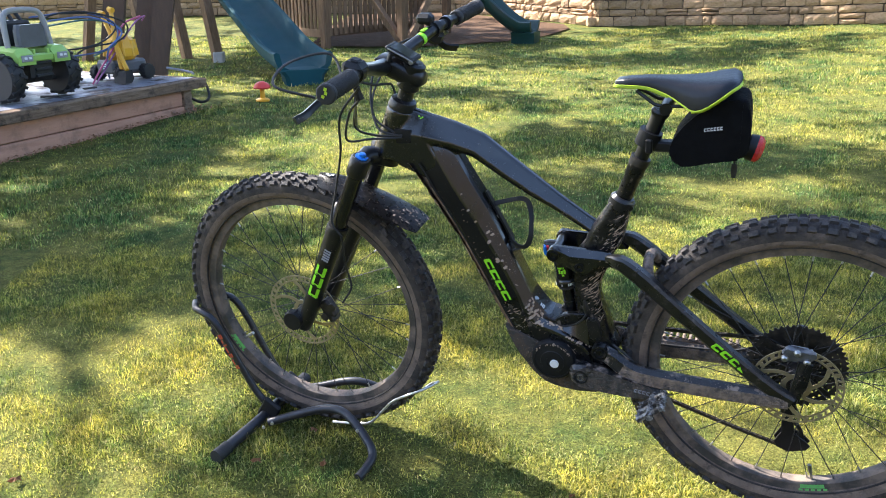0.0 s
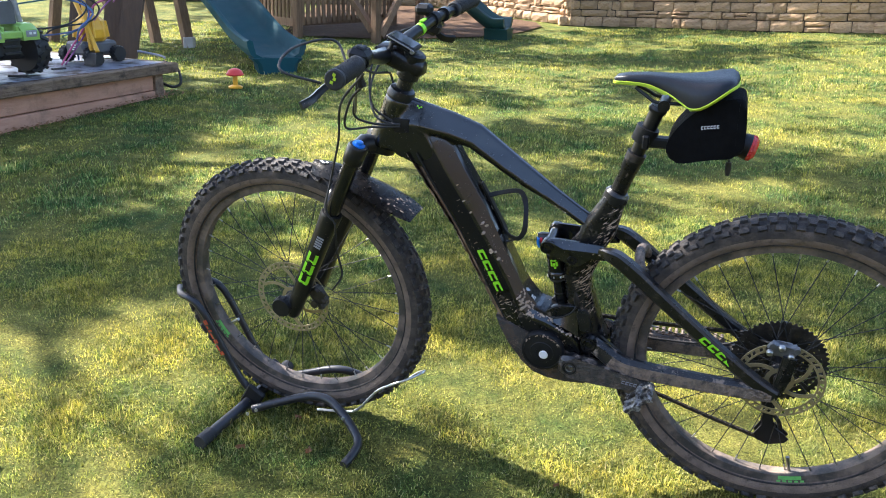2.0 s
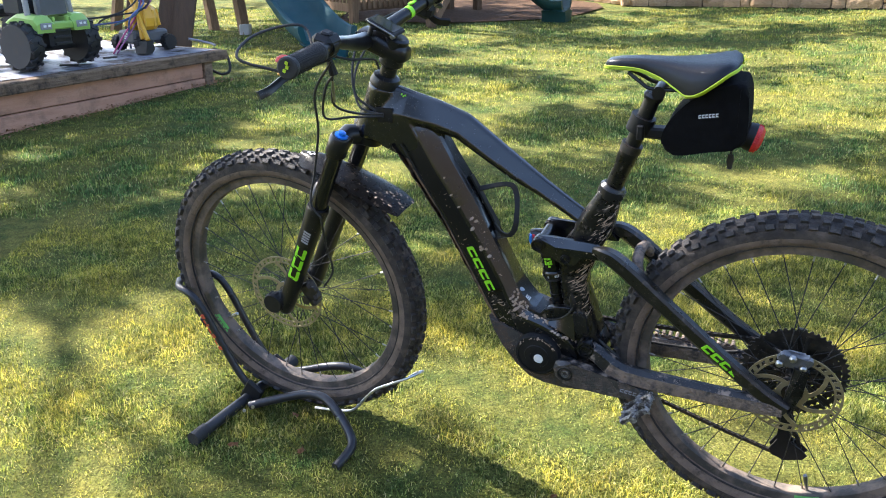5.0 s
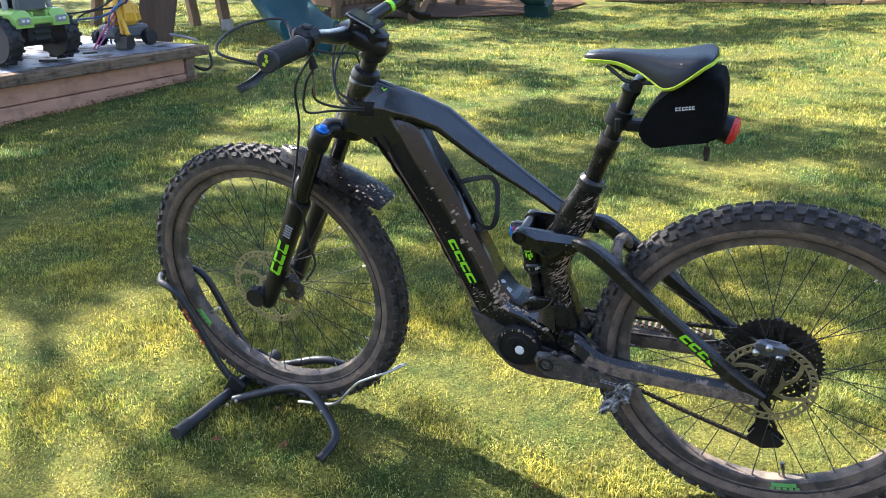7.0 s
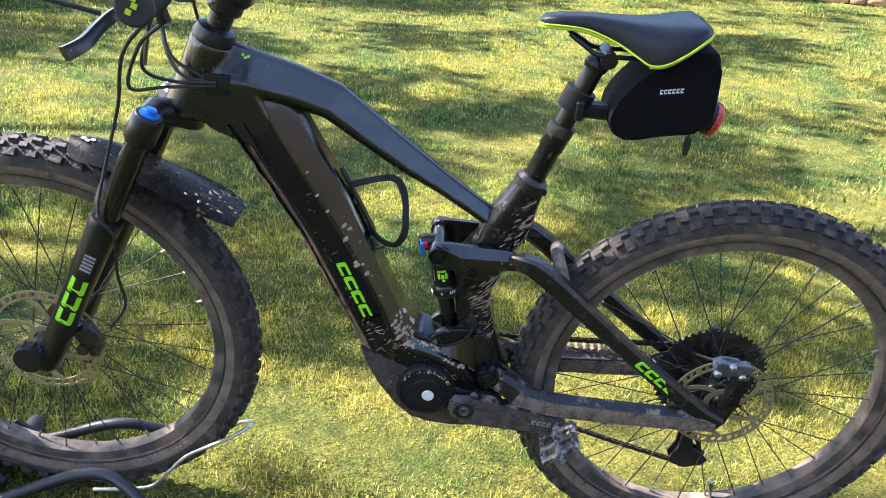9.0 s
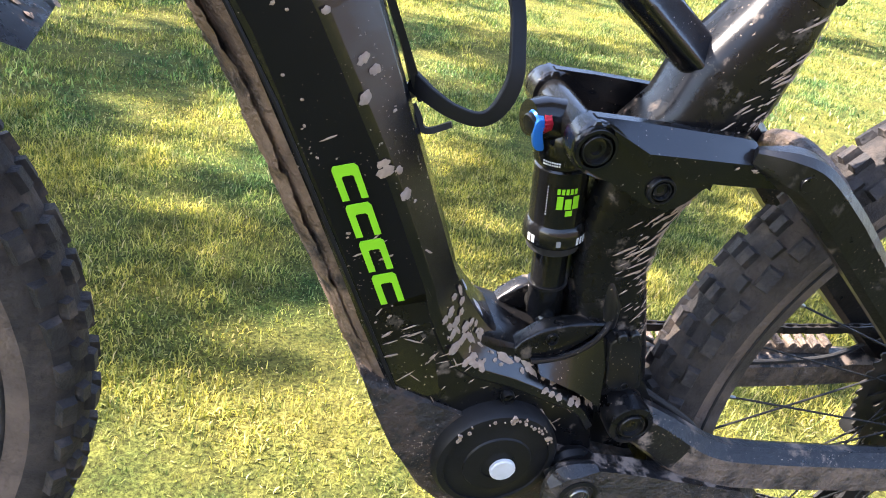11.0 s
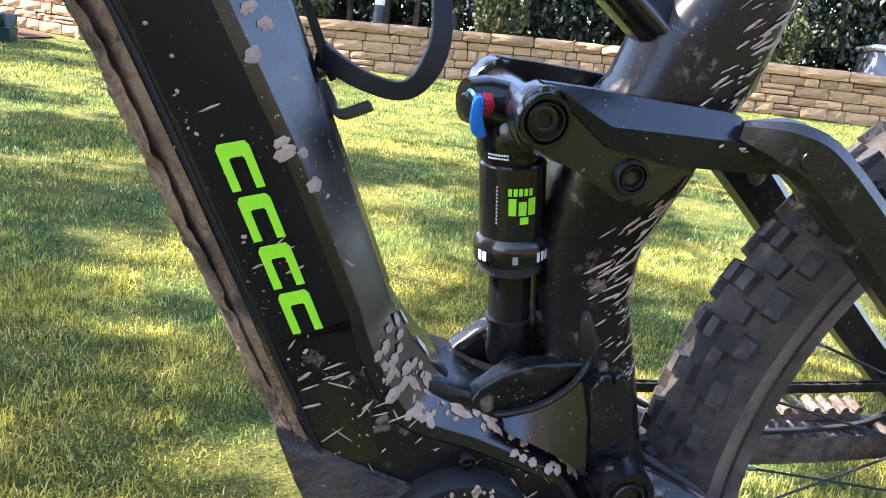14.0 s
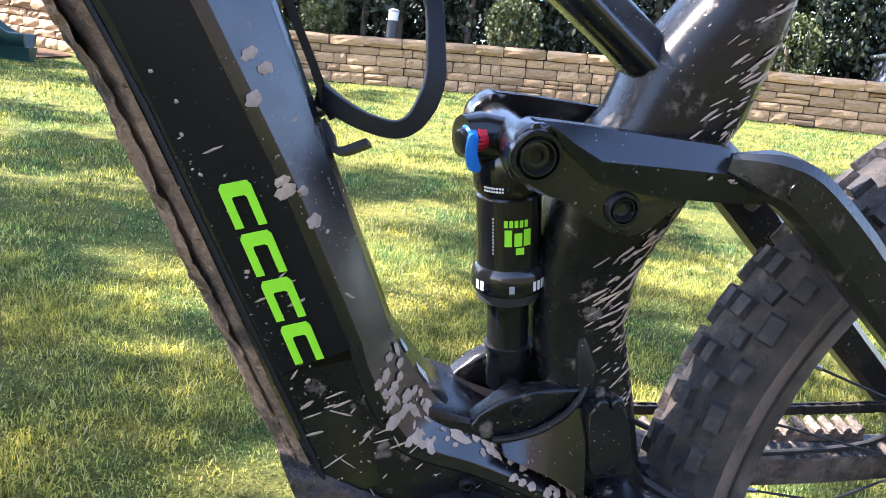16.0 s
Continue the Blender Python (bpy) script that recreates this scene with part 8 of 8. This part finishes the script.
def digger(m):
    """A toy digger: dark chassis on four wheels, a domed yellow cab and a long yellow arm with a black bucket."""
    t = thing("toy_digger", m, "yellow toy digger with a black bucket on the deck", "toy digger")
    for x in (-0.10, 0.16):
        for s in (-1, 1):
            toy_wheel("wheel", t, x, s * 0.13, 0.062, 0.06, TOY_BLACK, TOY_BLACK)
    bm = bmesh.new()
    block(bm, (0.34, 0.20, 0.10), Matrix.Translation((0.03, 0, 0.11)), 0.02)
    part("chassis", bm, TOY_GREY, t)
    bm = bmesh.new()
    for k in range(3):
        block(bm, (0.004, 0.05 - 0.008 * k, 0.010), Matrix.Translation((-0.142, 0.0, 0.135 - 0.016 * k)), 0.001)
    part("printed_mark", bm, WHITE, t)
    bm = bmesh.new()
    lathe(bm, [(0.10, 0.16), (0.125, 0.19), (0.13, 0.25), (0.11, 0.31), (0.07, 0.35), (0.02, 0.365)], 9, "z", (0.03, 0, 0))
    cab = part("cab", bm, TOY_YELLOW, t, "domed orange-yellow cab", smooth=False)
    for k in range(9):
        a = 2 * math.pi * k / 9
        bm = bmesh.new()
        sweep(bm, [(0.03 + 0.128 * math.cos(a), 0.128 * math.sin(a), 0.19), (0.03 + 0.112 * math.cos(a), 0.112 * math.sin(a), 0.31)], 0.012, 6)
        part("rib", bm, TOY_YELLOW, cab)
    bm = bmesh.new()
    for y, top in ((-0.075, (0.0, 0.12, 0.50)), (-0.015, (0.0, 0.01, 0.53))):
        sweep(bm, [Vector(top), Vector((-0.05, (top[1] + y - 0.1) / 2, 0.33)), Vector((-0.12, y - 0.15, 0.10))], 0.017, 8)
        sweep(bm, [Vector(top) + Vector((0, -0.022, 0.004)), Vector(top) + Vector((0, 0.022, 0.012))], 0.021, 10)
    part("arm", bm, TOY_YELLOW, t, "pair of yellow arms")
    bm = bmesh.new()
    loft(bm, [[Vector((x + 0.05, y0 - 0.19, z)) for x, z in ((-0.20, 0.09), (-0.14, 0.10), (-0.13, 0.03), (-0.16, 0.0), (-0.22, 0.0))] for y0 in (-0.055, 0.065)])
    part("bucket", bm, TOY_BLACK, t, smooth=False)
    return t


digger(Matrix.Translation((-2.58, 6.52, DECK_TOP + 0.004)) @ Matrix.Rotation(radians(62), 4, "Z"))

# coloured hoses and cables looped over the toys
def cord(nm, m_, r, pts, lab):
    bm = bmesh.new()
    sweep(bm, smooth_path(pts, 6), r, 8)
    tagged(bm_link(nm, bm, m_), lab, nm, "cords and hoses on the deck")


cord("hose", RUBBER, 0.0065, [(-2.75, 6.00, 0.95), (-2.62, 6.3, 0.93), (-2.50, 6.35, 0.83), (-2.58, 6.15, 0.72), (-2.80, 5.95, 0.70), (-2.86, 5.85, 0.80), (-2.80, 5.90, 0.93), (-2.65, 6.2, 0.95), (-2.45, 6.42, 0.86), (-2.50, 6.40, 0.73), (-2.74, 6.2, 0.66), (-2.80, 6.1, 0.42)], "black hose looped over the toys")
cord("cord", material("blue_cord", (0.10, 0.16, 0.36), (0.08, 0.13, 0.3), 0.5, scale=20), 0.007, [(-2.82, 5.95, 0.90), (-2.64, 6.25, 0.91), (-2.47, 6.38, 0.80), (-2.55, 6.3, 0.68), (-2.62, 6.4, 0.55), (-2.66, 6.5, 0.43)], "blue cord looped over the toys")
cord("cord", material("dark_blue_cord", (0.05, 0.08, 0.2), (0.04, 0.06, 0.16), 0.5, scale=20), 0.006, [(-2.90, 5.85, 0.93), (-2.70, 6.18, 0.95), (-2.52, 6.36, 0.87), (-2.50, 6.34, 0.74), (-2.60, 6.28, 0.66), (-2.74, 6.1, 0.64)], "dark blue cord looped over the toys")
cord("cord", material("teal_cord", (0.05, 0.14, 0.16), (0.04, 0.11, 0.13), 0.5, scale=20), 0.006, [(-2.86, 5.95, 0.86), (-2.66, 6.28, 0.89), (-2.50, 6.44, 0.82), (-2.54, 6.40, 0.70), (-2.68, 6.3, 0.62)], "blue-green cord looped over the toys")
cord("cord", material("pink_cord", (0.42, 0.07, 0.17), (0.36, 0.06, 0.14), 0.5, scale=20), 0.007, [(-2.40, 6.62, 0.90), (-2.50, 6.50, 0.84), (-2.56, 6.42, 0.68), (-2.64, 6.30, 0.52), (-2.68, 6.22, 0.42)], "pink cord hanging beside the toy digger")
cord("cord", material("purple_cord", (0.22, 0.06, 0.20), (0.18, 0.05, 0.16), 0.5, scale=20), 0.006, [(-2.42, 6.7, 0.86), (-2.38, 6.66, 0.90), (-2.44, 6.56, 0.84), (-2.56, 6.40, 0.62), (-2.66, 6.24, 0.42)], "dark purple cord hanging beside the toy digger")
cord("hose", material("grey_hose", (0.20, 0.21, 0.25), (0.16, 0.17, 0.2), 0.4, scale=20), 0.010, [(-2.35, 6.95, 0.46), (-2.24, 6.96, 0.44), (-2.14, 6.90, 0.43), (-2.10, 6.86, 0.42)], "grey hose lying across the deck corner")
cord("hose", RUBBER, 0.011, [(-2.10, 6.80, 0.40), (-1.99, 6.78, 0.36), (-1.94, 6.70, 0.25), (-2.00, 6.68, 0.21), (-2.12, 6.74, 0.24)], "black hose hanging from the corner of the deck")

# small litter on the sheet
rnd = random.Random(31)
for x, y, sx, sy, a, m_, lab in ((-2.60, 6.86, 0.16, 0.10, 0.4, WHITE, "sheet of white paper on the deck"), (-2.42, 6.62, 0.10, 0.05, 1.0, GREY, "scrap of grey paper on the deck"), (-2.62, 6.02, 0.10, 0.03, 0.9, TOY_BLACK, "small dark toy part on the deck"), (-2.72, 5.60, 0.12, 0.04, 0.3, TOY_BLACK, "small dark toy part on the deck"), (-2.86, 6.05, 0.09, 0.05, 0.1, TOY_RED, "small red toy part on the deck")):
    bm = bmesh.new()
    block(bm, (sx, sy, 0.012 if m_ not in (WHITE, GREY) else 0.003), None, 0.001)
    o = bm_link("paper" if m_ in (WHITE, GREY) else "toy_part", bm, m_)
    o.matrix_world = Matrix.Translation((x, y, DECK_TOP + 0.008)) @ Matrix.Rotation(a, 4, "Z")
    tagged(o, lab, "paper" if m_ in (WHITE, GREY) else "toy")

# toy mushroom on the lawn
mx_, my_ = -1.56, 6.98
mush = thing("toy_mushroom", pose(mx_, my_, hill(mx_, my_)), "red-capped yellow plastic toy mushroom standing in the grass", "toy")
bm = bmesh.new()
lathe(bm, [(0.060, 0.0), (0.062, 0.012), (0.045, 0.022), (0.022, 0.028), (0.019, 0.11)], 18, "z")
part("foot", bm, TOY_YELLOW, mush, "yellow foot and stem")
bm = bmesh.new()
lathe(bm, [(0.020, 0.105), (0.070, 0.108), (0.074, 0.118), (0.055, 0.150), (0.020, 0.166), (0.004, 0.168)], 20, "z")
part("cap", bm, TOY_RED, mush, "red cap")


# ---- the play frame ----
def slide(name, path, wide, wall, m_, label):
    """A wavy trough with rolled rims, ending in a solid foot."""
    t = thing(name, pose(0, 0, 0), label, "slide", "slides of the play frame")
    pts = smooth_path(path, 6)
    bm = bmesh.new()
    rings = []
    n_ = len(pts)
    for i, p in enumerate(pts):
        d = (pts[min(i + 1, n_ - 1)] - pts[max(i - 1, 0)])
        flat = Vector((d.x, d.y, 0)).normalized()
        side = Vector((flat.y, -flat.x, 0))
        up = side.cross(d).normalized()
        if up.z < 0:
            up = -up
        h = wide / 2
        prof = [(-h - 0.03, wall - 0.05), (-h - 0.035, wall), (-h - 0.01, wall + 0.015), (-h + 0.02, wall), (-h + 0.045, 0.035), (-h + 0.10, 0.005), (0, 0), (h - 0.10, 0.005), (h - 0.045, 0.035), (h - 0.02, wall), (h + 0.01, wall + 0.015), (h + 0.035, wall), (h + 0.03, wall - 0.05), (h + 0.004, 0.03), (h - 0.06, -0.03), (-h + 0.06, -0.03), (-h - 0.004, 0.03)]
        rings.append([p + side * a + up * b for a, b in prof])
    loft(bm, rings)
    part("chute", bm, m_, t, angle=60)
    bm = bmesh.new()
    p0, p1 = pts[0], pts[5]
    flat = Vector((p1.x - p0.x, p1.y - p0.y, 0)).normalized()
    side = Vector((flat.y, -flat.x, 0))
    h = wide / 2 + 0.02
    top = p0.z + 0.02
    gz = hill(p0.x, p0.y) - 0.02
    loft(bm, [[p0 + flat * s + side * (h * w_) * q + Vector((0, 0, z - p0.z)) for q, z in ((-0.66, gz), (-0.74, gz + 0.10), (-0.93, top - 0.03), (-0.80, top - 0.02), (0.80, top - 0.02), (0.93, top - 0.03), (0.74, gz + 0.10), (0.66, gz))] for s, w_ in ((-0.035, 0.80), (0.0, 0.97), (0.10, 1.0), (0.20, 0.96), (0.28, 0.80))])
    part("foot", bm, m_, t)
    return t


slide("slide", [(-1.33, 7.84, 0.34), (-1.42, 8.05, 0.335), (-1.66, 8.5, 0.42), (-2.02, 9.15, 0.66), (-2.35, 9.8, 0.86), (-2.62, 10.3, 1.05), (-2.85, 10.75, 1.28), (-2.95, 10.95, 1.30)], 0.50, 0.150, TEAL, "teal plastic wave slide of the play frame")
slide("slide", [(1.19, 10.84, 0.47), (1.00, 10.92, 0.48), (0.78, 11.0, 0.62), (0.52, 11.1, 0.86), (0.25, 11.2, 1.10), (0.02, 11.3, 1.28), (-0.12, 11.35, 1.30)], 0.38, 0.12, TEAL_DARK, "dark green plastic slide of the play frame")

play = thing("play_tower", pose(0, 0, 0), "timber play tower with a slatted railing and braces", "play tower")


def post(x, y, top_x, top_y, z1, w=0.092, nm="post", mt=WOOD_PALE, parent=play, z0=None):
    bm = bmesh.new()
    sweep(bm, [(x, y, (hill(x, y) - 0.1) if z0 is None else z0), (top_x, top_y, z1)], w / 2 * 1.0, shape=[(1, 1), (-1, 1), (-1, -1), (1, -1)], up=(0.7, 0.7, 0))
    part(nm, bm, mt, parent, smooth=False)


CN, CL, CR = Vector((-1.52, 10.70)), Vector((-2.75, 12.25)), Vector((-0.35, 12.30))
post(CN.x, CN.y, CN.x, CN.y, 2.6)
post(CL.x, CL.y, CL.x, CL.y, 2.6)
post(CR.x, CR.y, CR.x, CR.y, 2.6)
post(-0.505, 10.29, -0.505, 10.29, 2.6)
post(0.05, 12.2, 0.05, 12.2, 2.6)
post(-0.55, 10.35, -1.15, 10.9, 1.25, 0.075, "brace", z0=0.42)
post(-0.46, 10.4, 0.05, 11.4, 1.35, 0.075, "brace", z0=0.35)
for p, q in ((CN, CL), (CN, CR)):
    for z in (0.16, 0.98):
        bm = bmesh.new()
        c = (p + q) / 2
        block(bm, ((q - p).length, 0.04, 0.10), Matrix.Translation((c.x, c.y, hill(c.x, c.y) + z)) @ Matrix.Rotation(math.atan2(q.y - p.y, q.x - p.x), 4, "Z"), 0.004)
        part("rail", bm, WOOD_PALE, play)
    slat_bm = bmesh.new()
    block(slat_bm, (0.062, 0.022, 0.90), None, 0.003)
    slat_me = bpy.data.meshes.new("slat")
    slat_bm.to_mesh(slat_me)
    slat_bm.free()
    slat_me.materials.append(WOOD_PALE)
    n_ = int((q - p).length / 0.098)
    for k in range(n_):
        c = p.lerp(q, (k + 0.7) / n_)
        o = new("slat", slat_me)
        o.parent = play
        o.matrix_basis = Matrix.Translation((c.x + 0.02, c.y - 0.03, hill(c.x, c.y) + 0.60)) @ Matrix.Rotation(math.atan2(q.y - p.y, q.x - p.x) + rnd.uniform(-0.02, 0.02), 4, "Z")
bm = bmesh.new()
loft(bm, [[Vector((p.x, p.y, z)) for p in (CN, CR, Vector((-1.6, 13.7)), CL)] for z in (1.25, 1.30)])
part("platform", bm, WOOD_PALE, play, smooth=False)

swing = thing("swing_frame", pose(0, 0, 0), "timber swing frame of leaning posts with pale metal feet", "swing")
for x, y, tx, ty in ((-3.28, 9.29, -3.80, 9.75), (-3.09, 9.97, -3.42, 10.1), (-2.60, 9.56, -2.95, 9.75), (-4.3, 9.9, -3.85, 9.80)):
    post(x, y, tx, ty, 2.3, 0.10, "post", WOOD_PALE, swing)
bm = bmesh.new()
sweep(bm, [(-4.3, 9.72, 2.28), (-2.7, 9.85, 2.28)], 0.06, shape=[(1, 1), (-1, 1), (-1, -1), (1, -1)])
part("top_beam", bm, WOOD_PALE, swing, smooth=False)
bm = bmesh.new()
block(bm, (0.115, 0.115, 0.13), Matrix.Translation((-2.605, 9.56, hill(-2.6, 9.56) + 0.05)), 0.01)
part("post_foot", bm, material("pale_metal", (0.42, 0.4, 0.38), (0.34, 0.32, 0.3), 0.6, 0.4, scale=10), swing, "pale metal post foot")
for yy, nm in ((-0.0, "near"),):
    bm = bmesh.new()
    block(bm, (0.42, 0.17, 0.03), Matrix.Translation((-3.42, 11.3, 0.93)), 0.01)
    part("seat", bm, material("blue_plastic", (0.03, 0.06, 0.22), (0.025, 0.05, 0.18), 0.45, scale=10), swing, "blue swing seat")
    for sx in (-0.2, 0.2):
        bm = bmesh.new()
        rod(bm, (-3.42 + sx, 11.3, 0.94), (-3.42 + sx, 10.6, 2.28), 0.008, 6)
        part("rope", bm, RUBBER, swing)

# dark boards leaning behind the toys
for (x, y, tx, ty, z1, w_) in ((-3.25, 7.9, -3.05, 7.95, 1.25, 0.10), (-2.75, 7.75, -2.52, 7.85, 1.35, 0.09), (-2.95, 7.85, -2.70, 7.95, 1.45, 0.08)):
    bm = bmesh.new()
    sweep(bm, [(x, y, hill(x, y) - 0.05), (tx, ty, z1)], w_, shape=[(1, 0.25), (-1, 0.25), (-1, -0.25), (1, -0.25)], up=(1, 0, 0))
    tagged(bm_link("leaning_board", bm, material("dark_board", (0.075, 0.042, 0.026), (0.05, 0.03, 0.02), 0.85, scale=5, stretch=(6, 6, 1), relief=0.4), smooth=False), "dark brown timber board leaning behind the deck", "board", "leaning boards")
